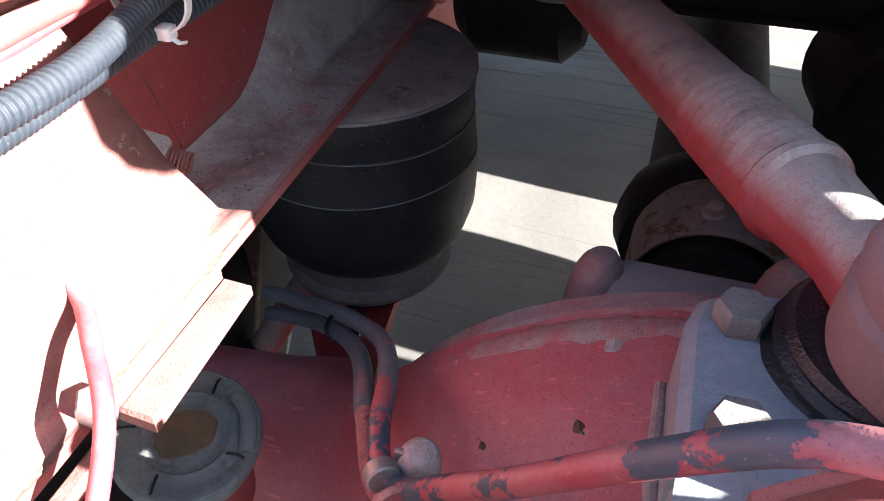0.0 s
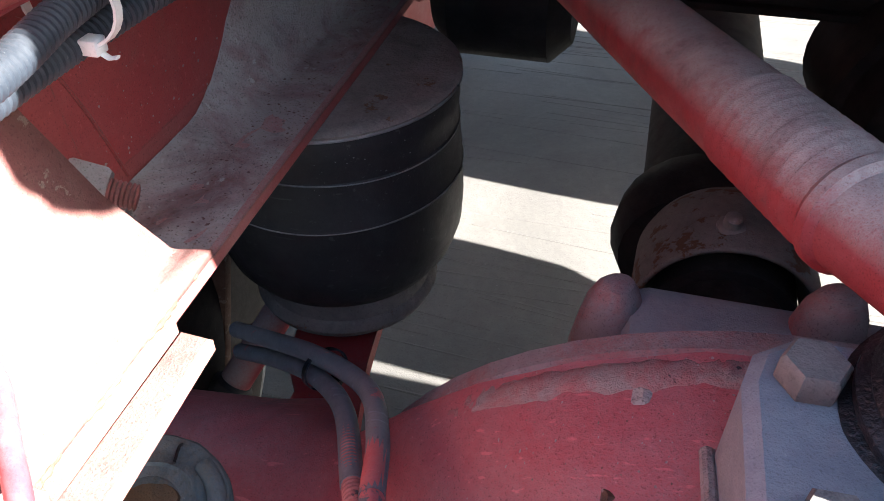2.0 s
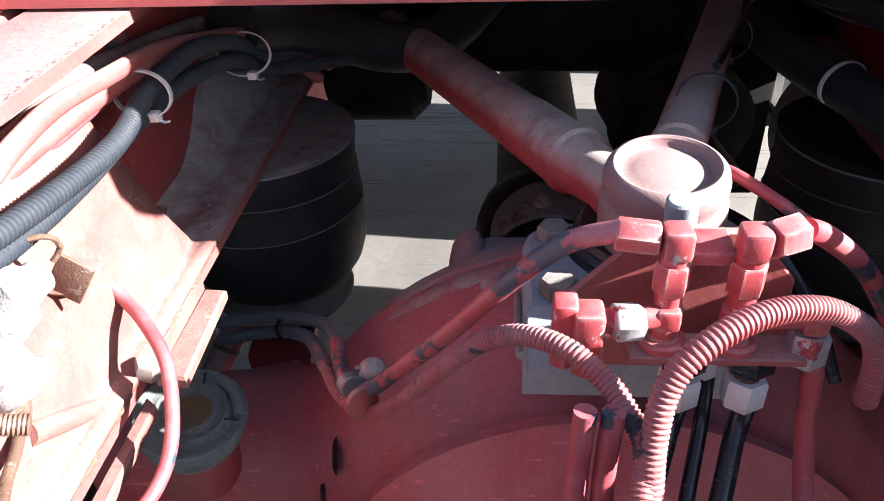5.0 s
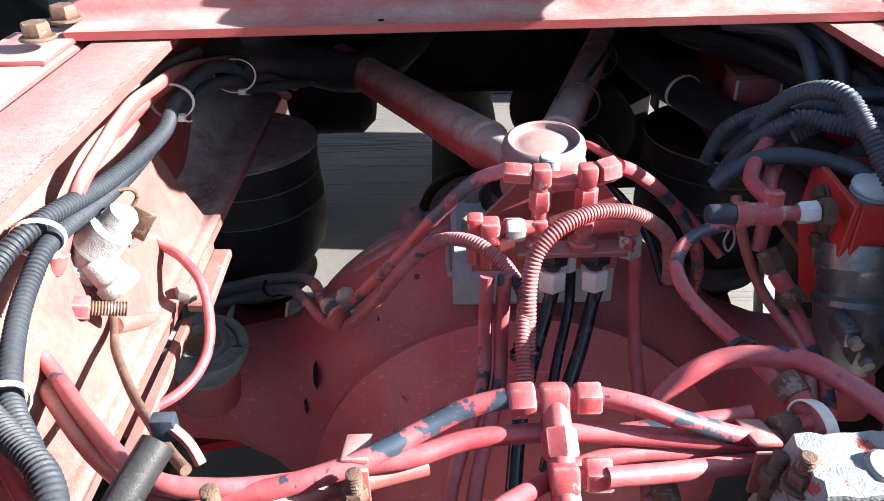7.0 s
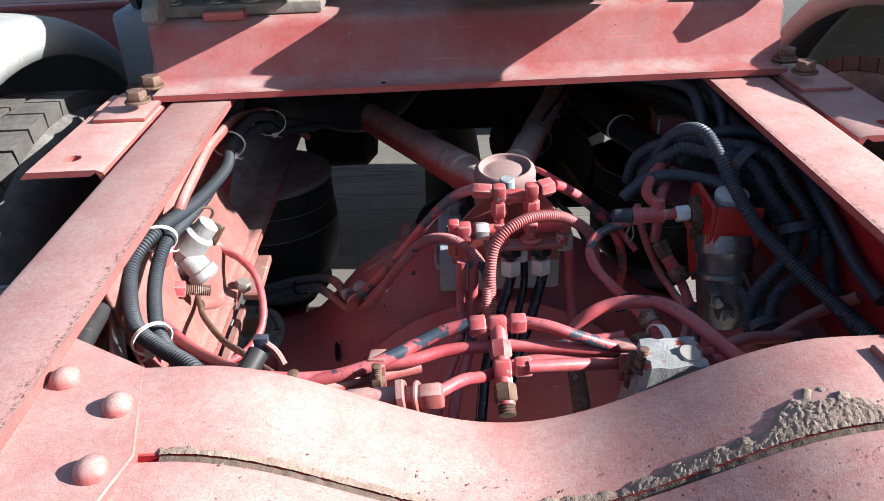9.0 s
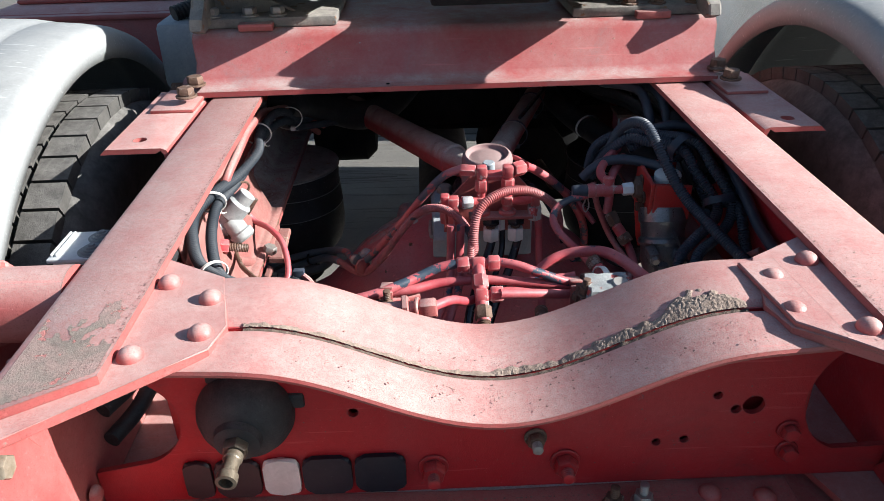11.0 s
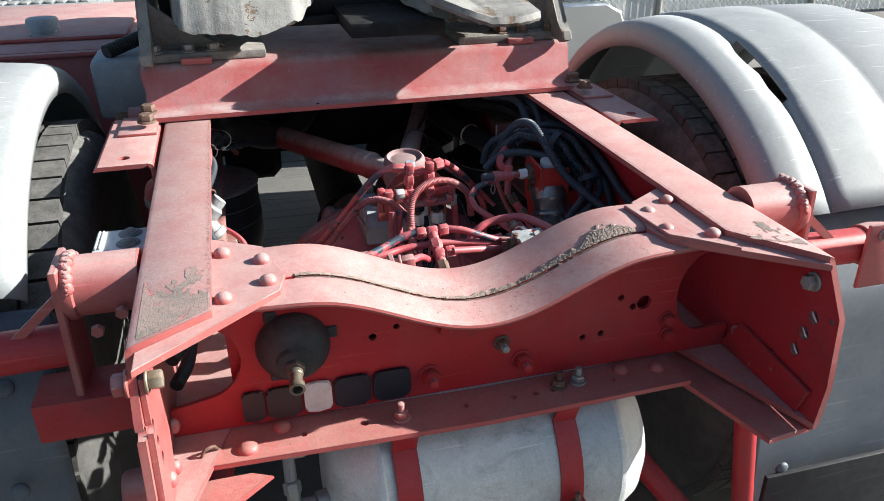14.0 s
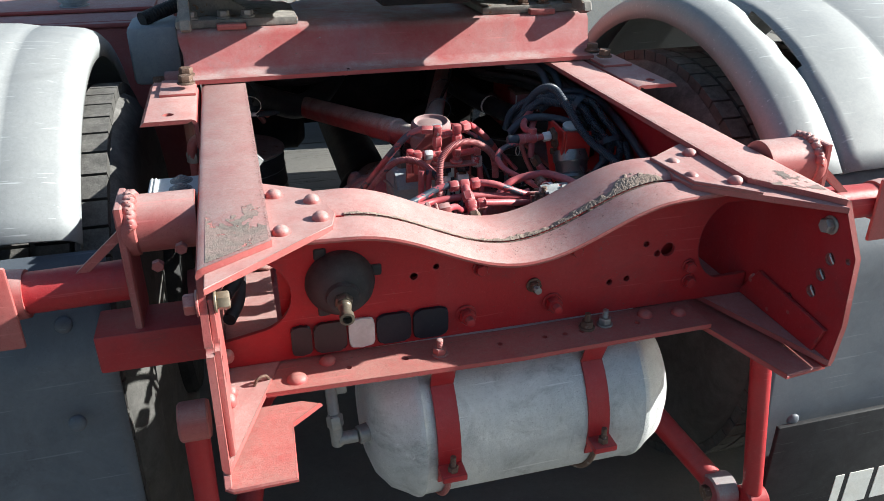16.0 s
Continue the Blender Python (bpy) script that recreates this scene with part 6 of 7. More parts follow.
def left_valve():
    t = thing("relay_valve", (-0.33, 0.51, 0.82), "flaking white alloy pneumatic valve on the red bracket", "valve")
    a, b = Vector((-0.3436, 0.486, 0.8447)), Vector((-0.291, 0.496, 0.897))
    d = (b - a).normalized()
    part("body", lathe(B(), a, d, [(0, 0.012), (0.003, 0.0165), (0.022, 0.017), (0.025, 0.014), (0.034, 0.014), (0.037, 0.018), (0.060, 0.0175), (0.064, 0.013), (0.077, 0.012)], 26), WHITE_ALU, t)
    part("port", lathe(B(), a.lerp(b, 0.4) + Vector((0.006, -0.004, 0)), (0.5, -0.15, -0.75), [(0, 0.014), (0.020, 0.014), (0.022, 0.017), (0.031, 0.017), (0.034, 0.013)], 22), WHITE_ALU, t)
    part("side_port", rod(B(), a.lerp(b, 0.75), a.lerp(b, 0.75) + Vector((0.004, 0.03, 0.0)), 0.010), WHITE_ALU, t)
    nut(t, (-0.348, 0.492, 0.857), (-0.340, 0.488, 0.838), 0.019)
    nut(t, (-0.352, 0.486, 0.838), (-0.342, 0.482, 0.822), 0.017, FITTING)
    part("clip_ring", tube(B(), [(-0.310, 0.532, 0.900), (-0.300, 0.54, 0.898), (-0.298, 0.545, 0.888), (-0.305, 0.54, 0.878)], 0.0018, 8), RUST, t)
    part("wing", box(B(), -0.319, -0.297, 0.555, 0.558, 0.842, 0.872, 0.001, Matrix.Rotation(0.6, 4, "Y")), RUST, t)
    nut(t, (-0.318, 0.558, 0.852), (-0.326, 0.575, 0.838), 0.014, RUST)
    part("threaded_end", thread(B(), (-0.326, 0.575, 0.840), (-0.330, 0.592, 0.828), 0.006), RUST, t)
    nut(t, (-0.329, 0.590, 0.830), (-0.332, 0.606, 0.819), 0.016, RUST)
    nut(t, (-0.322, 0.498, 0.823), (-0.321, 0.492, 0.809), 0.012, RUST)
    return t


set_off(left_valve(), -0.011, 0.049, -0.021)


def bracket_stud():
    t = thing("bracket_stud", (-0.33, 0.51, 0.815), "rusty threaded stud and nut in the red bracket", "stud")
    part("stud", thread(B(), (-0.330, 0.506, 0.818), (-0.304, 0.515, 0.810), 0.0062), RUST, t)
    nut(t, (-0.345, 0.502, 0.822), (-0.328, 0.507, 0.817), 0.018, FITTING)
    part("rib", lathe(B(), (-0.328, 0.535, 0.779), (0.012, 0.08, -0.048), [(0, 0.0075), (0.04, 0.007), (0.08, 0.005), (0.092, 0.003)], 14), RED_LIT, t)
    return t


bracket_stud()


def manifold():
    t = thing("manifold", (0.035, 0.52, 0.83), "red painted pneumatic manifold of chipped brass fittings on bracket", "manifold")
    part("base_plate", plate(B(), [(0.0, 0.508), (0.0, 0.530), (0.092, 0.530), (0.092, 0.508)], "z", 0.836, 0.841, 0.001), RED, t)
    part("back_plate", plate(B(), [(-0.036, 0.80), (-0.034, 0.848), (0.002, 0.885), (0.004, 0.896), (0.066, 0.896), (0.092, 0.865), (0.094, 0.80)], "y", 0.546, 0.552, 0.001), RED, t)
    for x, mat in ((0.0185, FITTING), (0.0555, FITTING)):
        bm = B()
        rod(bm, (x, 0.519, 0.841), (x, 0.519, 0.905), 0.0072)
        rod(bm, (x, 0.519, 0.841), (x, 0.519, 0.848), 0.0125)
        rod(bm, (x, 0.519, 0.856), (x, 0.519, 0.868), 0.0088)
        part("riser", bm, mat, t)
        nut(t, (x, 0.519, 0.878), (x, 0.519, 0.896), 0.0165)
        part("elbow", box(B(), x - 0.0075, x + 0.0075, 0.511, 0.527, 0.899, 0.9165, 0.003), FITTING, t)
        part("tee_face", box(B(), x - 0.006, x + 0.006, 0.508, 0.516, 0.858, 0.871, 0.002), FITTING, t)
    # outlets to both sides
    nut(t, (0.010, 0.520, 0.909), (-0.0115, 0.523, 0.910), 0.0155)
    nut(t, (0.063, 0.519, 0.909), (0.079, 0.527, 0.909), 0.0185)
    part("end_stop", box(B(), 0.026, 0.05, 0.52, 0.545, 0.892, 0.900, 0.002), FITTING, t)
    # left branch
    part("branch", rod(B(), (0.0185, 0.516, 0.864), (-0.030, 0.505, 0.866), 0.0068), FITTING, t)
    nut(t, (0.004, 0.508, 0.866), (-0.011, 0.505, 0.867), 0.0175, WORN_NUT, "nut", "nut with worn bare metal faces")
    part("left_block", box(B(), -0.031, -0.015, 0.497, 0.515, 0.850, 0.876, 0.003), FITTING, t)
    nut(t, (-0.023, 0.507, 0.851), (-0.022, 0.507, 0.833), 0.0165)
    part("left_elbow", box(B(), -0.041, -0.028, 0.502, 0.520, 0.852, 0.878, 0.003), FITTING, t)
    nut(t, (-0.035, 0.512, 0.852), (-0.034, 0.512, 0.834), 0.015)
    # right branch
    part("branch", rod(B(), (0.0555, 0.518, 0.860), (0.098, 0.52, 0.862), 0.0062), FITTING, t)
    part("right_elbow", box(B(), 0.088, 0.102, 0.513, 0.528, 0.852, 0.868, 0.003), FITTING, t)
    nut(t, (0.095, 0.52, 0.852), (0.0955, 0.52, 0.831), 0.019, WORN_NUT, "nut", "nut with flaking red paint over bare metal")
    # below the plate: bright nuts
    for x in (0.032, 0.068):
        part("black_collar", hexa(B(), (x, 0.52, 0.836), (x, 0.52, 0.825), 0.023), NYLON, t)
        part("thread", thread(B(), (x, 0.52, 0.826), (x, 0.52, 0.818), 0.0075), RUST, t)
        nut(t, (x, 0.52, 0.819), (x, 0.52, 0.799), 0.0215, ZINC, "nut", "bright zinc nut")
    nut(t, (0.047, 0.528, 0.836), (0.047, 0.528, 0.812), 0.012, ZINC)
    part("plug", rod(B(), (0.034, 0.578, 0.872), (0.033, 0.576, 0.899), 0.0092, 24), GREY, t, "grey plastic plug cap")
    part("plug_foot", rod(B(), (0.034, 0.578, 0.83), (0.034, 0.578, 0.874), 0.0075), FITTING, t)
    return t


set_off(manifold(), 0.004, 0.059, -0.023)

painted_hose = hose([(-0.004, 0.581, 0.8895), (-0.031, 0.590, 0.875), (-0.059, 0.601, 0.842), (-0.081, 0.612, 0.810), (-0.103, 0.622, 0.779), (-0.136, 0.639, 0.735), (-0.158, 0.647, 0.711), (-0.175, 0.657, 0.705), (-0.188, 0.688, 0.702), (-0.202, 0.735, 0.682), (-0.225, 0.779, 0.661), (-0.272, 0.814, 0.638), (-0.321, 0.841, 0.612), (-0.366, 0.867, 0.585)], 0.0060, HOSE_BARE, "red painted air hose with large black flaked patches", group="red air hoses")
painted_conduit = hose([(-0.000, 0.455, 0.776), (0.000, 0.478, 0.798), (0.003, 0.504, 0.820), (-0.004, 0.515, 0.830), (-0.012, 0.526, 0.837), (-0.027, 0.539, 0.844), (-0.042, 0.550, 0.844), (-0.058, 0.560, 0.838), (-0.074, 0.570, 0.824), (-0.089, 0.581, 0.802), (-0.108, 0.596, 0.770), (-0.130, 0.620, 0.727), (-0.160, 0.644, 0.690), (-0.182, 0.661, 0.688), (-0.206, 0.707, 0.677), (-0.236, 0.768, 0.652), (-0.275, 0.810, 0.623), (-0.320, 0.841, 0.592), (-0.368, 0.867, 0.560)], 0.0052, RIB, "ribbed red painted conduit with black chipped bands", "conduit", 0.0007, 0.0027, "ribbed red conduits")
# the far ends of both have lost their paint
part("bare_end", tube(B(), [(-0.188, 0.688, 0.702), (-0.202, 0.735, 0.682), (-0.225, 0.779, 0.661), (-0.272, 0.814, 0.638), (-0.321, 0.841, 0.612), (-0.366, 0.867, 0.585)], 0.00625, 14), HOSE_DARK, painted_hose, "bare blue-black end")
part("bare_end", tube(B(), [(-0.206, 0.707, 0.677), (-0.236, 0.768, 0.652), (-0.275, 0.810, 0.623), (-0.320, 0.841, 0.592), (-0.369, 0.867, 0.560)], 0.0063, 14), HOSE_DARK, painted_conduit, "bare blue-black end")
hose([(0.003, 0.472, 0.765), (0.005, 0.489, 0.801), (0.006, 0.501, 0.829), (0.012, 0.512, 0.853), (0.030, 0.523, 0.868), (0.059, 0.540, 0.871), (0.093, 0.557, 0.860), (0.122, 0.568, 0.837), (0.132, 0.570, 0.816), (0.136, 0.573, 0.784)], 0.0058, RIB, "ribbed red painted conduit with black chipped bands", "conduit", 0.0008, 0.0030, "ribbed red conduits")
hose([(0.085, 0.585, 0.888), (0.103, 0.601, 0.874), (0.133, 0.622, 0.845), (0.159, 0.642, 0.813), (0.182, 0.649, 0.775), (0.194, 0.662, 0.732), (0.197, 0.681, 0.687)], 0.0062, HOSE_CHIP, "red painted air hose with large black flaked patches", group="red air hoses")
hose([(0.061, 0.768, 0.830), (0.083, 0.727, 0.846), (0.100, 0.707, 0.844), (0.124, 0.686, 0.834), (0.147, 0.676, 0.819), (0.172, 0.656, 0.803), (0.201, 0.625, 0.771)], 0.0042, HOSE_CHIP, "thin red painted pipe with black flaked patches", group="red air hoses")
hose([(0.073, 0.786, 0.790), (0.099, 0.737, 0.803), (0.119, 0.697, 0.801), (0.141, 0.666, 0.774), (0.157, 0.644, 0.731)], 0.0042, NYLON, "thin black pipe passing beside the ball housing")
for x0, x1, y1 in ((-0.0245, -0.055, 0.40), (-0.0115, -0.038, 0.40)):
    hose([(x0, 0.51, 0.836), (x0 - 0.002, 0.505, 0.79), (x0 - 0.006, 0.475, 0.755), (x1, y1, 0.735), (x1 - 0.01, 0.34, 0.70)], 0.0056, HOSE_RED, "red painted air pipe dropping from the manifold", group="red air hoses")
hose([(0.105, 0.579, 0.810), (0.106, 0.566, 0.766), (0.106, 0.540, 0.727), (0.100, 0.478, 0.707), (0.093, 0.410, 0.675)], 0.0058, HOSE_RED, "red painted air pipe dropping from the manifold", group="red air hoses")
hose([(0.038, 0.579, 0.776), (0.031, 0.566, 0.759), (0.013, 0.517, 0.740), (-0.003, 0.455, 0.731), (-0.013, 0.398, 0.707)], 0.0062, NYLON, "shiny black nylon air pipe from the manifold", group="black nylon pipes")
hose([(0.076, 0.579, 0.776), (0.070, 0.570, 0.759), (0.056, 0.534, 0.742), (0.036, 0.489, 0.725), (0.016, 0.433, 0.705)], 0.0062, NYLON, "shiny black nylon air pipe from the manifold", group="black nylon pipes")
hose([(0.054, 0.588, 0.787), (0.051, 0.573, 0.757), (0.035, 0.523, 0.737), (0.017, 0.455, 0.724)], 0.0045, NYLON, "shiny black nylon air pipe from the manifold", group="black nylon pipes")
cable_tie((0.004, 0.484, 0.781), (0, 0.3, 1), 0.013, "black cable tie round a ribbed conduit", NYLON, 0.0)
cable_tie((-0.267, 0.812, 0.629), (-1, 0.7, -0.5), 0.015, "black cable tie round two hoses", NYLON, 0.0)


def axle_clamp():
    t = thing("hose_clamp", (-0.17, 0.59, 0.74), "red and silver hose clamp bolted to the axle", "clamp")
    part("silver_band", lathe(B(), (-0.168, 0.583, 0.742), (-0.6, 0.75, -0.1), [(0, 0.0078), (0.001, 0.0086), (0.008, 0.0086), (0.009, 0.0078)], 22), STEEL, t)
    part("red_band", lathe(B(), (-0.158, 0.573, 0.735), (-0.6, 0.75, -0.1), [(0, 0.010), (0.001, 0.0125), (0.006, 0.0125), (0.007, 0.010)], 22), RED, t)
    part("ear", box(B(), -0.168, -0.158, 0.596, 0.600, 0.728, 0.748, 0.001), STEEL, t)
    return t


set_off(axle_clamp(), -0.002, 0.065, -0.031)


def tee_fitting():
    t = thing("tee_fitting", (0.005, 0.26, 0.84), "red painted brass tee fittings stacked on a pipe", "fitting")
    a, b = Vector((0.004, 0.300, 0.8925)), Vector((0.006, 0.238, 0.854))
    d = (b - a).normalized()
    part("block", box(B(), a.x - 0.0075, a.x + 0.0075, a.y - 0.008, a.y + 0.008, a.z - 0.007, a.z + 0.008, 0.0025, Matrix.Rotation(-0.5, 4, "X")), FITTING, t)
    part("stem", rod(B(), a, b, 0.0075), FITTING, t)
    part("cross_arm", rod(B(), a + Vector((-0.016, 0, 0)), a + Vector((0.018, 0, 0)), 0.006), FITTING, t)
    nut(t, a + Vector((-0.010, 0, 0)), a + Vector((-0.024, 0, -0.001)), 0.0165)
    nut(t, a + Vector((0.011, 0, 0)), a + Vector((0.024, 0, 0)), 0.0165)
    nut(t, a + d * 0.016, a + d * 0.031, 0.0165)
    part("lower_block", box(B(), 0.0 - 0.0022, 0.0122, 0.256, 0.272, 0.866, 0.881, 0.0025, Matrix.Rotation(-0.5, 4, "X")), FITTING, t)
    part("lower_arm", rod(B(), (0.005, 0.264, 0.872), (0.02, 0.265, 0.872), 0.006), FITTING, t)
    nut(t, (0.0155, 0.266, 0.8725), (0.029, 0.266, 0.8725), 0.0165)
    nut(t, a + d * 0.054, a + d * 0.069, 0.017, RUST)
    part("thread", thread(B(), a + d * 0.068, a + d * 0.080, 0.0075), RUST, t)
    part("elbow_foot", lathe(B(), a + d * 0.088, (0.1, -0.6, -0.8), [(0, 0.012), (0.005, 0.014), (0.02, 0.014)], 20), ZINC, t)
    return t


set_off(tee_fitting(), -0.005, 0.030, -0.016)
hose([(-0.026, 0.330, 0.878), (-0.048, 0.327, 0.874), (-0.068, 0.319, 0.869), (-0.090, 0.307, 0.866), (-0.111, 0.298, 0.863), (-0.144, 0.290, 0.859), (-0.199, 0.286, 0.850)], 0.0056, HOSE_CHIP, "flaking red and black air pipe from the tee", group="red air hoses")
hose([(0.021, 0.330, 0.878), (0.043, 0.324, 0.876), (0.067, 0.321, 0.867), (0.103, 0.324, 0.851), (0.140, 0.330, 0.842)], 0.0054, HOSE_CHIP, "flaking red and black air pipe from the tee", group="red air hoses")
hose([(0.020, 0.291, 0.860), (0.057, 0.300, 0.853), (0.106, 0.316, 0.841), (0.150, 0.327, 0.836), (0.195, 0.314, 0.838)], 0.0054, HOSE_RED, "red painted air pipe running behind the crossmember", group="red air hoses")
hose([(-0.062, 0.233, 0.880), (-0.035, 0.264, 0.871), (-0.015, 0.293, 0.851), (0.011, 0.310, 0.848), (0.044, 0.319, 0.847), (0.104, 0.327, 0.838), (0.150, 0.339, 0.832)], 0.0050, HOSE_RED, "red painted air pipe crossing under the tee", group="red air hoses")
hose([(0.065, 0.355, 0.822), (0.068, 0.368, 0.826), (0.074, 0.375, 0.835), (0.089, 0.380, 0.848), (0.109, 0.385, 0.854), (0.131, 0.380, 0.860), (0.151, 0.365, 0.866), (0.168, 0.340, 0.866), (0.180, 0.310, 0.866), (0.185, 0.280, 0.871), (0.194, 0.255, 0.874)], 0.0066, HOSE_RED, "red painted hose looping over the pipe run", group="red air hoses")
hose([(0.143, 0.372, 0.840), (0.142, 0.385, 0.838), (0.135, 0.410, 0.839), (0.126, 0.440, 0.838), (0.116, 0.470, 0.840), (0.111, 0.490, 0.849), (0.119, 0.510, 0.856), (0.137, 0.525, 0.860), (0.166, 0.535, 0.863)], 0.0052, HOSE_CHIP, "flaking red air hose curling to the drain plug", group="red air hoses")
cable_tie((0.133, 0.413, 0.8395), (0.2, -1, 0), 0.009, "black cable tie round a hose", NYLON, 0.012)


def pipe_cylinder():
    t = thing("check_valve", (-0.09, 0.22, 0.86), "red painted check valve cylinder behind the crossmember", "valve")
    part("body", lathe(B(), (-0.150, 0.222, 0.874), (1, -0.03, 0.12), [(0, 0.007), (0.006, 0.010), (0.03, 0.0105), (0.033, 0.0125), (0.055, 0.0125), (0.058, 0.0115), (0.078, 0.0115)], 26), RED, t)
    nut(t, (-0.074, 0.219, 0.884), (-0.067, 0.219, 0.885), 0.029, RED)
    part("neck", rod(B(), (-0.068, 0.219, 0.885), (-0.058, 0.218, 0.886), 0.009), RED, t)
    part("rim", rod(B(), (-0.061, 0.219, 0.8855), (-0.057, 0.2185, 0.886), 0.013), RED, t)
    nut(t, (-0.057, 0.2185, 0.886), (-0.040, 0.2175, 0.888), 0.019, RED)
    return t


set_off(pipe_cylinder(), -0.010, 0.018, -0.007)


def pipe_clamp(at, s):
    at = Vector(at)
    t = thing("pipe_clamp", at, "red painted steel pipe clamp with rusty bolt", "clamp", "pipe clamps")
    part("strap", box(B(), at.x - 0.007, at.x + 0.007, at.y - 0.016, at.y + 0.014, at.z + 0.006, at.z + 0.009, 0.001, Matrix.Rotation(-0.35, 4, "X")), RED, t)
    part("strap_leg", box(B(), at.x - 0.007, at.x + 0.007, at.y - 0.018, at.y - 0.015, at.z - 0.02, at.z + 0.009, 0.001), RED, t)
    nut(t, at + Vector((0, -0.024, -0.004)), at + Vector((0, -0.024, 0.004)), 0.012, RUST)
    part("bolt_end", thread(B(), at + Vector((0, -0.024, -0.02)), at + Vector((0.001, -0.025, 0.016)), 0.0042), RUST, t)
    return t


pipe_clamp((-0.104, 0.312, 0.856), -1)
pipe_clamp((0.108, 0.325, 0.847), 1)


def stub_connector():
    t = thing("hose_stub", (-0.195, 0.27, 0.87), "black rubber hose stub with plastic clamp", "hose")
    part("stub", tube(B(), [(-0.215, 0.232, 0.862), (-0.203, 0.255, 0.877), (-0.190, 0.283, 0.890)], 0.009, 16), RUBBER, t)
    part("clamp_block", box(B(), -0.195, -0.183, 0.283, 0.291, 0.886, 0.900, 0.001), CONDUIT, t)
    part("clamp_strap", tube(B(), [(-0.186, 0.286, 0.894), (-0.176, 0.28, 0.888), (-0.168, 0.272, 0.876)], 0.003, 8), RED, t)
    part("stud", thread(B(), (-0.158, 0.248, 0.86), (-0.157, 0.246, 0.893), 0.0045), RUST, t)
    return t


set_off(stub_connector(), -0.010, 0.025, -0.012)


def grey_valve():
    t = thing("levelling_valve", (0.14, 0.27, 0.82), "flaking grey cast valve with patches of red paint", "valve")
    bm = B()
    g = bmesh.ops.create_cube(bm, size=1)
    bmesh.ops.subdivide_edges(bm, edges=bm.edges[:], cuts=5, use_grid_fill=True)
    for v in bm.verts:
        p = v.co
        w = 1 - 0.35 * (p.z + 0.5)
        v.co = Vector((0.141 + p.x * 0.070 * w, 0.262 + p.y * 0.06 * w, 0.846 + p.z * 0.076)) + Vector((1, 1, 1)) * 0.0025 * noise.noise(p * 4)
    part("casting", bm, material("flaking_grey_casting", (0.22, 0.24, 0.25), (0.34, 0.355, 0.36), 40.0, rough=0.6, chip=(0.36, 0.055, 0.05), chip_at=0.555, chip_scale=17.0, bump=0.6), t, smooth=50)
    part("cap", rod(B(), (0.150, 0.262, 0.865), (0.153, 0.258, 0.886), 0.010), STEEL, t)
    part("boss", rod(B(), (0.118, 0.245, 0.84), (0.113, 0.237, 0.862), 0.008), STEEL, t)
    hex_bolt(t, (0.117, 0.262, 0.868), (0, 0, 1), 0.013, 0.008, True, RUST)
    part("bolt_end", thread(B(), (0.117, 0.262, 0.876), (0.117, 0.262, 0.889), 0.0045), RUST, t)
    return t


set_off(grey_valve(), -0.004, 0.022, -0.010)
cable_tie((0.140, 0.330, 0.851), (1, 0.2, -0.2), 0.016, "broad white nylon cable tie round pipes", None, 0.024, wide=0.0036)


def right_tee():
    t = thing("tee_fitting", (0.145, 0.34, 0.85), "rusty red painted tee with brass nuts", "fitting")
    part("block", rod(B(), (0.138, 0.345, 0.868), (0.148, 0.318, 0.856), 0.0075), FITTING, t)
    nut(t, (0.136, 0.350, 0.870), (0.140, 0.338, 0.866), 0.0165, RUST)
    part("arm", rod(B(), (0.145, 0.325, 0.859), (0.122, 0.318, 0.860), 0.006), FITTING, t)
    nut(t, (0.132, 0.321, 0.860), (0.119, 0.316, 0.861), 0.0165, RUST)
    return t


set_off(right_tee(), 0.000, 0.013, -0.012)
hose([(0.114, 0.345, 0.848), (0.105, 0.345, 0.846), (0.084, 0.342, 0.846), (0.061, 0.340, 0.844), (0.039, 0.340, 0.841)], 0.0052, HOSE_CHIP, "flaking red and black air pipe behind the loop", group="red air hoses")


def drain_plug():
    t = thing("drain_valve", (0.185, 0.505, 0.86), "red painted test valve with black cap and wire loop", "valve")
    y, z = 0.505, 0.879
    part("cap", lathe(B(), (0.137, y, z), (1, 0, 0.01), [(0, 0.007), (0.002, 0.0085), (0.019, 0.009), (0.021, 0.008)], 10), CONDUIT, t, "ribbed black plastic cap")
    part("body", lathe(B(), (0.158, y, z), (1, 0, 0.01), [(0, 0.009), (0.002, 0.0098), (0.010, 0.0098), (0.011, 0.0088), (0.022, 0.0088), (0.023, 0.0095), (0.034, 0.0095), (0.036, 0.006), (0.052, 0.006)], 20), FITTING, t)
    part("knob", rod(B(), (0.186, y, z), (0.187, y + 0.004, z + 0.018), 0.0075), FITTING, t)
    nut(t, (0.206, y, z), (0.221, y, z + 0.001), 0.0155, ZINC)
    nut(t, (0.222, y, z), (0.232, y, z), 0.021, RUST)
    part("wire_loop", tube(B(), [(0.158, y, z - 0.009), (0.153, y - 0.003, z - 0.022), (0.157, y - 0.004, z - 0.030), (0.161, y - 0.003, z - 0.022), (0.159, y, z - 0.009)], 0.001, 6, 0.002), STEEL, t)
    return t


set_off(drain_plug(), 0.006, 0.030, -0.010)


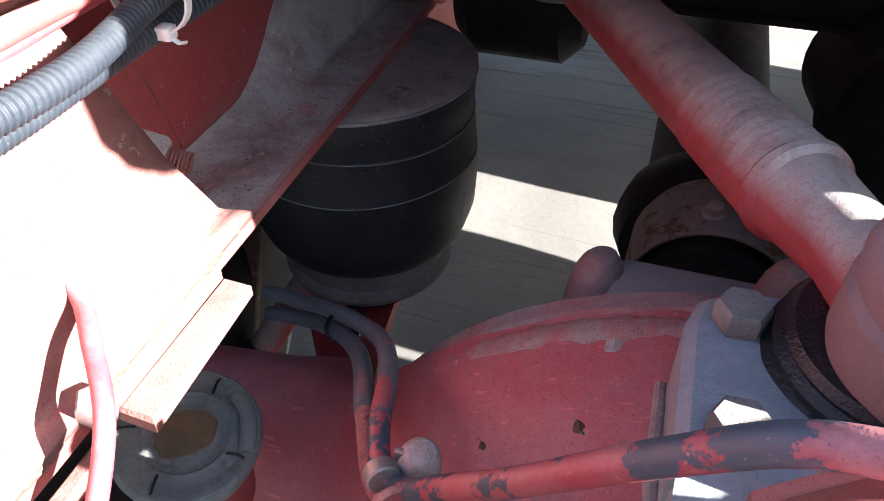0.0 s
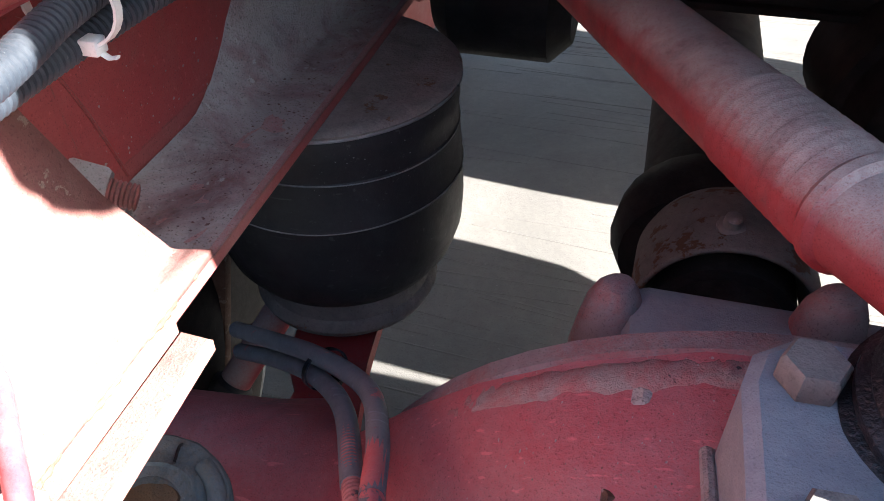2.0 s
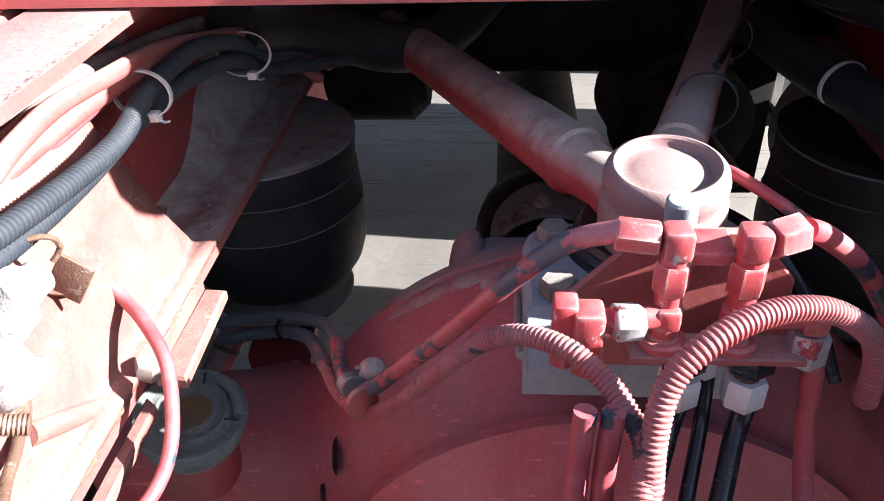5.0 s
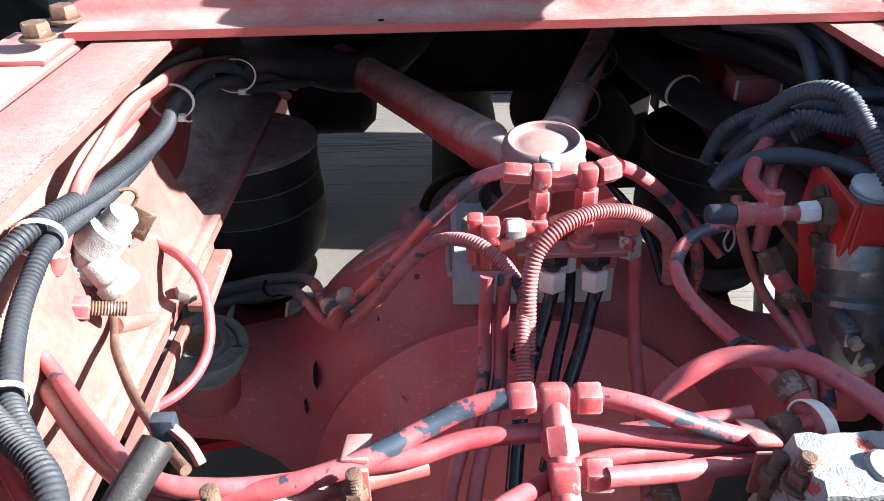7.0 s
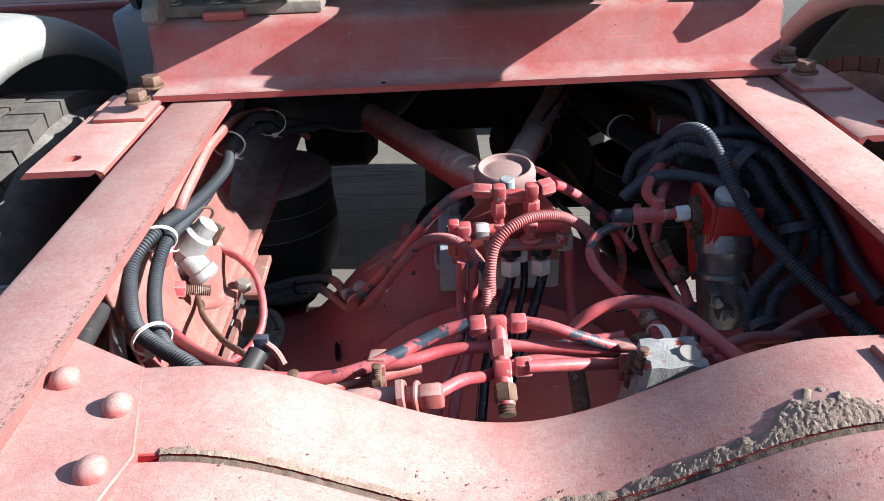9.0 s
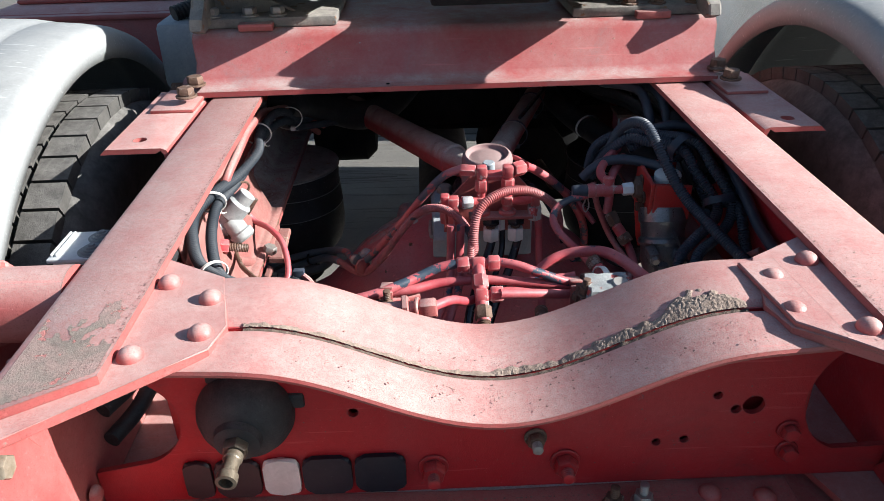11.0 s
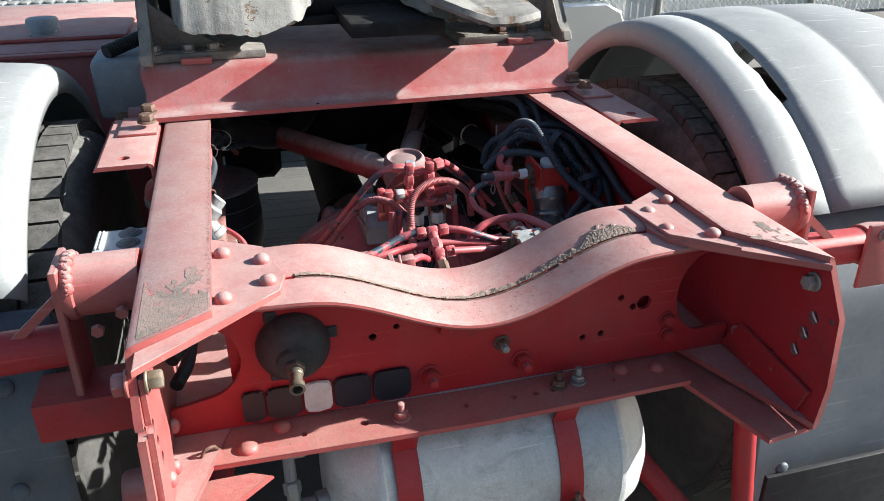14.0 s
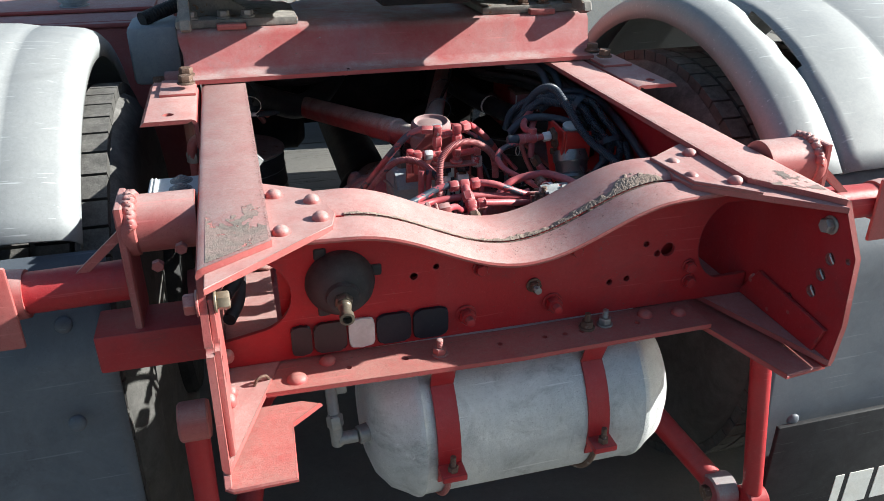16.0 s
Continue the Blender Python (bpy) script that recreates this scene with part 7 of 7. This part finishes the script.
def solenoid_box():
    t = thing("valve_housing", (0.27, 0.55, 0.76), "bright red folded steel bracket box holding a grey alloy valve", "valve")
    part("side_plate", plate(B(), [(0.530, 0.832), (0.526, 0.878), (0.600, 0.884), (0.606, 0.83), (0.575, 0.775), (0.560, 0.767), (0.550, 0.775), (0.545, 0.825)], "x", 0.2495, 0.255, 0.001), RED_BOX, t)
    part("front_plate", plate(B(), [(0.255, 0.832), (0.2555, 0.878), (0.306, 0.874), (0.306, 0.824), (0.268, 0.824)], "y", 0.526, 0.532, 0.001), RED_BOX, t)
    part("back_plate", plate(B(), [(0.255, 0.83), (0.255, 0.884), (0.306, 0.88), (0.306, 0.83)], "y", 0.600, 0.606, 0.001), RED_BOX, t)
    part("base_plate", box(B(), 0.255, 0.306, 0.532, 0.60, 0.832, 0.837, 0.001), RED_BOX, t)
    part("insert", box(B(), 0.257, 0.303, 0.534, 0.585, 0.8375, 0.868, 0.004), PANEL, t, "dusty blue-grey block in the box")
    part("cap", lathe(B(), (0.281, 0.558, 0.866), (-0.05, -0.1, 1), [(0, 0.0175), (0.006, 0.0185), (0.009, 0.0185), (0.0095, 0.0175), (0.012, 0.0175), (0.0125, 0.0185), (0.015, 0.018), (0.017, 0.0155), (0.018, 0.001)], 32), LIGHT_GREY, t, "pale grey ribbed round cap")
    alloy = material("smooth_cast_alloy", (0.20, 0.21, 0.22), (0.32, 0.33, 0.34), 30.0, rough=0.3, metal=0.7, bump=0.12, grime=(0.04, 0.045, 0.05), grime_at=0.5, grime_scale=30.0)
    part("body", lathe(B(), (0.278, 0.553, 0.832), (-0.03, -0.42, -1), [(0, 0.034), (0.02, 0.034), (0.024, 0.031), (0.042, 0.030), (0.045, 0.034), (0.050, 0.0345), (0.054, 0.031), (0.075, 0.030), (0.095, 0.026), (0.108, 0.018), (0.11, 0.004)], 34), alloy, t, "dull grey cast alloy valve body")
    for x, z, w in ((0.252, 0.786, 0.014), (0.266, 0.766, 0.017), (0.289, 0.782, 0.016)):
        boss = part("boss", box(B(), x - w / 2, x + w / 2, 0.484, 0.512, z - 0.008, z + 0.008, 0.003, Matrix.Rotation((x - 0.262) * 14, 4, "Y")), alloy, t)
        part("boss_bolt", hexa(B(), (x, 0.484, z), (x, 0.477, z - 0.001), 0.010), STEEL, boss)
    part("rib", slab(B(), [(0.280, 0.50, 0.812), (0.293, 0.492, 0.785), (0.306, 0.489, 0.758)], (0.004, 0, 0), (0, 0.02, 0.004)), alloy, t)
    for y, z in ((0.553, 0.848), (0.57, 0.866), (0.556, 0.832)):
        hex_bolt(t, (0.2495, y, z), (-1, 0, 0), 0.012, 0.007, True, RUST)
    part("outlet", rod(B(), (0.289, 0.492, 0.778), (0.325, 0.455, 0.752), 0.0095), CONDUIT, t, "blue-grey plastic outlet pipe")
    return t


solenoid_box()
hose([(0.182, 0.580, 0.861), (0.184, 0.565, 0.842), (0.192, 0.560, 0.818), (0.205, 0.550, 0.790), (0.216, 0.530, 0.775), (0.223, 0.500, 0.768), (0.212, 0.460, 0.772), (0.195, 0.420, 0.776)], 0.0044, RED, "thin red painted pipe beside the valve box", group="red air hoses")
hose([(0.236, 0.630, 0.879), (0.220, 0.605, 0.873), (0.207, 0.580, 0.866), (0.203, 0.565, 0.845), (0.200, 0.560, 0.821)], 0.0062, HOSE_RED, "red painted hose rising behind the test valve", group="red air hoses")


def inline_coupling():
    t = thing("pipe_coupling", (0.21, 0.505, 0.80), "rusty brass pipe coupling on a red pipe", "coupling")
    nut(t, (0.196, 0.524, 0.832), (0.203, 0.514, 0.818), 0.0165, RUST)
    part("sleeve", rod(B(), (0.203, 0.514, 0.818), (0.214, 0.503, 0.802), 0.0075), FITTING, t)
    nut(t, (0.211, 0.506, 0.806), (0.218, 0.499, 0.796), 0.018, RUST)
    return t


hose([(0.195, 0.548, 0.874), (0.190, 0.575, 0.877), (0.201, 0.600, 0.884), (0.217, 0.622, 0.888), (0.232, 0.65, 0.885)], 0.0062, HOSE_RED, "red painted hose bending up from the test valve", group="red air hoses")
hose([(0.090, 0.43, 0.745), (0.085, 0.380, 0.752), (0.081, 0.340, 0.758), (0.079, 0.30, 0.765)], 0.009, RUST, "rusty brass pipe union on a red pipe", "fitting")
set_off(inline_coupling(), 0.006, 0.026, -0.005)
hose([(0.221, 0.550, 0.793), (0.228, 0.530, 0.781), (0.229, 0.500, 0.771), (0.222, 0.460, 0.772), (0.209, 0.420, 0.770)], 0.0056, HOSE_CHIP, "flaking red and blue-black pipe below coupling", group="red air hoses")

# coil of conduit on the right rail
COIL = (
    ([(0.225, 0.665, 0.885), (0.229, 0.635, 0.919), (0.237, 0.600, 0.942), (0.248, 0.575, 0.945), (0.259, 0.552, 0.926), (0.269, 0.533, 0.904), (0.280, 0.513, 0.882), (0.292, 0.493, 0.865), (0.308, 0.455, 0.851), (0.327, 0.415, 0.835), (0.344, 0.365, 0.827), (0.355, 0.335, 0.821)], 0.0068, 0.001),
    ([(0.203, 0.710, 0.833), (0.205, 0.690, 0.869), (0.217, 0.670, 0.892), (0.239, 0.655, 0.906), (0.266, 0.640, 0.911), (0.292, 0.615, 0.915), (0.309, 0.590, 0.920), (0.324, 0.565, 0.916), (0.336, 0.543, 0.894), (0.349, 0.525, 0.874), (0.356, 0.508, 0.855), (0.349, 0.492, 0.836), (0.326, 0.472, 0.821), (0.298, 0.450, 0.812), (0.287, 0.430, 0.796), (0.291, 0.405, 0.793), (0.304, 0.375, 0.798)], 0.0064, 0.001),
    ([(0.199, 0.665, 0.835), (0.209, 0.645, 0.874), (0.225, 0.622, 0.903), (0.241, 0.615, 0.913), (0.265, 0.600, 0.911), (0.287, 0.585, 0.911), (0.304, 0.565, 0.908), (0.316, 0.545, 0.886), (0.332, 0.525, 0.864), (0.337, 0.508, 0.849), (0.325, 0.490, 0.835), (0.297, 0.470, 0.823), (0.273, 0.450, 0.807), (0.266, 0.425, 0.789), (0.274, 0.400, 0.784)], 0.0064, 0.001),
    ([(0.170, 0.600, 0.860), (0.184, 0.600, 0.874), (0.203, 0.600, 0.885), (0.229, 0.597, 0.888), (0.257, 0.590, 0.885), (0.278, 0.575, 0.881), (0.296, 0.560, 0.863)], 0.0072, 0.0),
    ([(0.275, 0.665, 0.904), (0.304, 0.655, 0.916), (0.334, 0.645, 0.916), (0.358, 0.625, 0.907), (0.364, 0.581, 0.897), (0.364, 0.527, 0.885), (0.364, 0.478, 0.870), (0.364, 0.434, 0.855), (0.364, 0.380, 0.848)], 0.0072, 0.0),
    ([(0.240, 0.625, 0.893), (0.262, 0.625, 0.904), (0.289, 0.610, 0.909), (0.309, 0.590, 0.904), (0.318, 0.570, 0.885), (0.327, 0.550, 0.861), (0.333, 0.530, 0.837), (0.322, 0.500, 0.819)], 0.0064, 0.001),
    ([(0.340, 0.585, 0.895), (0.362, 0.565, 0.871), (0.364, 0.515, 0.858), (0.364, 0.486, 0.839), (0.364, 0.466, 0.816), (0.364, 0.431, 0.797), (0.364, 0.387, 0.801)], 0.0066, 0.001),
    ([(0.212, 0.700, 0.851), (0.235, 0.685, 0.876), (0.271, 0.670, 0.890), (0.310, 0.645, 0.898), (0.346, 0.620, 0.886), (0.364, 0.585, 0.872)], 0.0062, 0.0),
)
for pts, r, rib in COIL:
    hose(pts, r, CONDUIT, "loop of black corrugated conduit bundled beside the rail" if rib else "smooth black hose bundled with the coiled conduits", "conduit", rib, 0.0036, "coiled conduits")
cable_tie((0.302, 0.577, 0.911), (0.5, -0.8, -0.3), 0.021, "broad black strap round coiled conduit", CONDUIT, 0.0, 0.9, wide=0.006)
cable_tie((0.342, 0.511, 0.857), (0.05, -0.5, -0.6), 0.023, "broad black strap round coiled conduit", CONDUIT, 0.0, 0.8, wide=0.005)
cable_tie((0.278, 0.420, 0.794), (0.1, -0.8, -0.2), 0.017, "broad black strap round coiled conduit", CONDUIT, 0.0, 0.8, wide=0.005)
for pts in ([(0.255, 0.385, 0.793), (0.297, 0.410, 0.801), (0.339, 0.430, 0.807), (0.364, 0.413, 0.833)], [(0.205, 0.355, 0.82), (0.244, 0.380, 0.812), (0.303, 0.400, 0.797)]):
    hose(pts, 0.0062, RED, "red painted hose under the coiled conduit", group="red air hoses")


def red_canister():
    t = thing("relay_box", (0.323, 0.92, 0.799), "small dusty red metal box, darkened for shade, with pale worn edges", "box")
    # the darker red stands in for shade on the box
    part("case", box(B(), 0.296, 0.350, 0.90, 0.945, 0.799, 0.847, 0.002), RED_DUSTY, t)
    part("lid", box(B(), 0.292, 0.354, 0.895, 0.950, 0.847, 0.853, 0.0015), RUST, t, "rusty worn lid")
    for x in (0.2965, 0.3495):
        part("edge_strip", box(B(), x - 0.0017, x + 0.0017, 0.8985, 0.9015, 0.801, 0.845, 0.0008), LIGHT_GREY, t, "pale worn edge")
    part("bracket", box(B(), 0.350, 0.3775, 0.915, 0.935, 0.815, 0.820, 0.001), RED_DEEP_SHADED, t)
    return t


red_canister()
for pts in ([(0.242, 0.827, 0.934), (0.287, 0.768, 0.938), (0.297, 0.729, 0.911), (0.298, 0.709, 0.880)], [(0.273, 0.845, 0.935), (0.313, 0.768, 0.938), (0.323, 0.729, 0.914), (0.323, 0.709, 0.880)]):
    hose(pts, 0.0075, CONDUIT, "black hose bending down behind the coil", group="black hoses")
hose([(-0.315, 0.942, 0.878), (-0.293, 1.014, 0.856), (-0.246, 1.084, 0.822), (-0.187, 1.125, 0.793), (-0.134, 1.175, 0.795), (-0.071, 1.255, 0.839)], 0.03, RUBBER, "thick black hose sagging in the shade")


def sky_block_plate():
    t = thing("sky_block_plate", (0, 2.4, 0.955), "black plate added across the frame to close off the sky", "deck")
    # unseen plates, added to keep sky light out of the frame
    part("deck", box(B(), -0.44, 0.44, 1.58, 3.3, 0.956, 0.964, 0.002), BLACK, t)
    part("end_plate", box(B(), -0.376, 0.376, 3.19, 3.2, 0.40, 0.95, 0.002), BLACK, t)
    return t


sky_block_plate()
hose([(-0.324, 0.993, 0.894), (-0.272, 1.090, 0.880), (-0.167, 1.155, 0.856), (-0.030, 1.255, 0.850), (0.223, 1.245, 0.873)], 0.02, RUBBER, "thick black hose sagging in the shade")
hose([(0.116, 0.896, 0.854), (0.175, 1.031, 0.862), (0.220, 1.145, 0.873)], 0.0035, NYLON, "black cable tied along the torque rod arm", "cable")
for k in (0.35, 0.62):
    cable_tie(Vector((0.032, 0.642, 0.842)).lerp(Vector((0.225, 1.235, 0.84)), k), (0.193, 0.593, 0), 0.0235, "black cable tie round the torque rod arm", CONDUIT, 0.0, 1.0)


# dark clutter under the plate beside the right rail
for k in range(5):
    dx, dz = 0.014 * (k % 3), 0.016 * (k // 2)
    hose([(0.345 - dx, 0.56, 0.885 - dz), (0.352 - dx, 0.66, 0.90 - dz), (0.345 - dx, 0.78, 0.91 - dz * 1.3), (0.33 - dx, 0.90, 0.90 - dz), (0.30 - dx * 2, 1.05, 0.885 - dz), (0.26, 1.22, 0.87 - dz)], 0.0085, RUBBER, "dusty black hose running forward in shade", group="shaded hoses")
hose([(0.366, 0.647, 0.798), (0.346, 0.777, 0.802), (0.286, 0.902, 0.801), (0.238, 1.024, 0.808), (0.204, 1.185, 0.817)], 0.022, RUBBER, "thick dusty black hose hanging in shade", group="shaded hoses")
cable_tie((0.346, 0.921, 0.894), (-0.15, 1, -0.1), 0.03, "white nylon cable tie with loose tail")
cable_tie((0.257, 0.973, 0.806), (-0.45, 1, 0.0), 0.026, "white nylon cable tie with loose tail")


def wiring_bottle():
    t = thing("vent_bottle", (0.335, 0.70, 0.77), "dusty black plastic bottle tied to the hoses", "bottle")
    part("body", lathe(B(), (0.338, 0.705, 0.765), (0.1, -0.2, 1), [(0, 0.012), (0.004, 0.022), (0.05, 0.024), (0.062, 0.018), (0.07, 0.012), (0.08, 0.012)], 24), CONDUIT, t)
    part("cap", rod(B(), (0.346, 0.689, 0.842), (0.348, 0.685, 0.856), 0.014), RUBBER, t)
    return t


set_off(wiring_bottle(), 0.016, 0.028, -0.000)


# black hoses inside the rail end, seen through the crossmember opening
for k in range(3):
    z = 0.80 + 0.036 * k
    hose([(-0.366, 0.15, z), (-0.352 + 0.004 * k, 0.20, z + 0.004), (-0.35, 0.30, z + 0.01), (-0.362, 0.42, z + 0.002)], 0.0085, RUBBER, "black rubber hose tucked inside the rail end", group="hoses inside the rails")


# ---- beside and beyond ----
def junction_box():
    t = thing("junction_box", (-0.42, 0.32, 0.88), "pale grey plastic junction box with ringed cable grommet", "junction box")
    part("case", box(B(), -0.452, -0.389, 0.292, 0.352, 0.878, 0.918, 0.004), LIGHT_GREY, t)
    part("lid", box(B(), -0.455, -0.3875, 0.289, 0.355, 0.918, 0.923, 0.002), LIGHT_GREY, t)
    prof = []
    for k in range(5):
        prof += [(0.0018 * (k + 1), 0.021 - 0.0042 * k), (0.0018 * (k + 1), 0.0178 - 0.0042 * k)]
    for y in (0.307, 0.338):
        part("grommet", lathe(B(), (-0.412, y, 0.922), (0, 0, 1), [(0, 0.0155)] + [(h, r * 0.74) for h, r in prof], 28), GREY_HOSE, t, "grey stepped rubber grommet")
    for k in range(2):
        part("rib", box(B(), -0.452 + 0.005 * k, -0.4495 + 0.005 * k, 0.295, 0.349, 0.922, 0.9265, 0.0008), LIGHT_GREY, t)
    return t


junction_box()


def side_elbow():
    t = thing("elbow_fitting", (-0.41, 0.54, 0.86), "small red painted elbow fitting beside the rail", "fitting")
    part("elbow", tube(B(), [(-0.405, 0.55, 0.84), (-0.405, 0.55, 0.87), (-0.405, 0.545, 0.90), (-0.397, 0.545, 0.915), (-0.386, 0.545, 0.915)], 0.008, 14), RED, t)
    nut(t, (-0.405, 0.55, 0.875), (-0.405, 0.549, 0.893), 0.019, STEEL)
    return t


side_elbow()


def pivot_bolt():
    t = thing("pivot_bolt", (-0.44, 0.86, 0.92), "rusty hex bolt beside the mounting plate", "bolt")
    part("boss", rod(B(), (-0.405, 0.86, 0.93), (-0.455, 0.86, 0.93), 0.026), RED, t)
    nut(t, (-0.455, 0.86, 0.93), (-0.478, 0.86, 0.93), 0.034, RUST)
    return t


pivot_bolt()


def grey_box():
    t = thing("control_box", (-0.47, 1.02, 0.9), "dusty grey control box with a black hose end", "box")
    part("case", box(B(), -0.525, -0.425, 0.965, 1.10, 0.905, 1.025, 0.012), GREY, t)
    part("hose_end", tube(B(), [(-0.492, 0.985, 1.036), (-0.462, 1.01, 1.044), (-0.42, 1.05, 1.054)], 0.0125, 14, 0.005, 0.002, 0.007), RUBBER, t)
    return t


grey_box()


def red_side_tank():
    t = thing("side_tank", (-0.75, 1.7, 0.4), "faded red side tank with a dark filler cap", "tank")
    part("body", box(B(), -1.02, -0.46, 1.34, 2.02, 0.40, 0.985, 0.03), RED, t)
    part("rim", box(B(), -1.03, -0.455, 1.33, 2.03, 0.962, 0.975, 0.005), RED, t)
    part("top_panel", box(B(), -0.98, -0.50, 1.42, 1.98, 0.985, 0.997, 0.006), RED, t)
    part("filler_cap", lathe(B(), (-0.695, 1.47, 0.996), (0, 0, 1), [(0, 0.036), (0.004, 0.036), (0.005, 0.031), (0.012, 0.030), (0.013, 0.037), (0.034, 0.0375), (0.040, 0.034), (0.042, 0.02)], 12), GREY, t, "dark grey ribbed cap")
    return t


red_side_tank()


def ribbed_box():
    t = thing("battery_box", (-0.86, 2.35, 0.4), "dusty grey ribbed plastic box beyond the red tank", "box")
    part("case", box(B(), -1.18, -0.66, 2.12, 2.6, 0.0, 0.975, 0.03), GREY_HOSE, t)
    bm = B()
    for i in range(13):
        for j in range(4):
            x = -1.15 + i * 0.0365
            box(bm, x, x + 0.024, 2.17 + j * 0.1, 2.235 + j * 0.1, 0.972, 0.982, 0.004)
    tagged(part("ribs", bm, GREY_HOSE, t), kind="stuff")
    return t


ribbed_box()


def fuel_tank():
    t = thing("fuel_tank", (0.85, 2.2, 0.3), "polished aluminium fuel tank beside the frame", "tank")
    prof = [(0.52 + 0.05, 0.34), (0.52, 0.40), (0.52, 0.86), (0.53, 0.91), (0.57, 0.94), (1.02, 0.94), (1.08, 0.91), (1.1, 0.86), (1.1, 0.40), (1.05, 0.34)]
    part("body", plate(B(), prof, "y", 1.84, 2.66, 0.006), material("polished_aluminium", (0.72, 0.74, 0.76), (0.66, 0.68, 0.7), 4.0, rough=0.16, metal=0.95, bump=0.03), t)
    for y in (1.95, 2.35):
        bm = B()
        big = [(0.8 + (x - 0.8) * 1.02, 0.64 + (z - 0.64) * 1.02) for x, z in prof]
        plate(bm, big, "y", y, y + 0.05, 0.001)
        part("strap", bm, BLACK, t)
    return t


fuel_tank()


def tank_cradle():
    t = thing("tank_cradle", (0.7, 2.2, 0.28), "black steel cradle bolting the fuel tank to the frame", "bracket")
    for y in (1.96, 2.36):
        part("arm", box(B(), 0.386, 1.08, y, y + 0.04, 0.30, 0.338, 0.004), BLACK, t)
        part("upright", box(B(), 0.386, 0.43, y, y + 0.04, 0.30, 0.95, 0.004), BLACK, t)
    return t


tank_cradle()


def sun_block_box():
    t = thing("sun_block_box", (0.8, 3.4, 0), "dark box added ahead of the fuel tank to block sun", "box")
    # added to keep the sun off the ground farther ahead
    part("case", box(B(), 0.42, 1.12, 3.06, 4.2, 0.0, 1.15, 0.03), BLACK, t)
    return t


sun_block_box()


def shadow_drum():
    t = thing("ground_shadow_drum", (0.56, 1.42, 0.56), "dark drum added under the frame to shade the ground", "air tank")
    # unseen drum, added to shadow the near edge of the lit ground strip
    part("body", lathe(B(), (0.56, 1.25, 0.49), (0, 1, 0), [(0, 0.05), (0.01, 0.11), (0.03, 0.145), (0.32, 0.145), (0.35, 0.11), (0.36, 0.05)], 36), BLACK, t)
    part("hanger", box(B(), 0.387, 0.57, 1.36, 1.40, 0.62, 0.93, 0.004), BLACK, t)
    return t


shadow_drum()


def hanging_bulk(s):
    t = thing("hanging_bulk", (s * 0.2, 1.45, 0.5), "dark can added for the unidentified bulk hanging in shade", "brake chamber", "brake chambers")
    # plain dark can, added for an unidentified bulk below the frame
    part("can", lathe(B(), (s * 0.192, 1.20, 0.64), (-0.25, 1, 0.1), [(0, 0.05), (0.01, 0.085), (0.05, 0.09), (0.055, 0.10), (0.07, 0.10), (0.075, 0.09), (0.16, 0.088), (0.19, 0.05)], 30), BLACK, t)
    part("push_rod", rod(B(), (s * 0.22, 1.10, 0.63), (s * 0.2, 1.21, 0.64), 0.012), RUST, t)
    part("hanger", box(B(), 0.17, 0.30, 1.26, 1.30, 0.52, 0.95, 0.004), BLACK, t)
    return t


hanging_bulk(1)


def fence():
    t = thing("fence", (3, 6.2, 0), "pale slatted chain-link fence behind the yard", "fence")
    for i in range(5):
        part("post", rod(B(), (0.3 + i * 1.75, 6.2, 0), (0.3 + i * 1.75, 6.2, 1.9), 0.03), STEEL, t)
    for i in range(110):
        x = 0.0 + i * 0.075
        part("slat", box(B(), x, x + 0.055, 6.215 + 0.006 * (i % 2), 6.22 + 0.006 * (i % 2), 0.03, 1.8, 0), LIGHT_GREY, t)
    bm = B()
    for i in range(140):
        for k in (-1, 1):
            x = i * 0.06
            tube(bm, [(x, 6.205, 0.02), (x + k * 0.45, 6.206, 0.45), (x + k * 0.9, 6.205, 0.9)], 0.002, 4, 0.45)
    tagged(part("wire_mesh", bm, ZINC, t), kind="stuff")
    return t


fence()
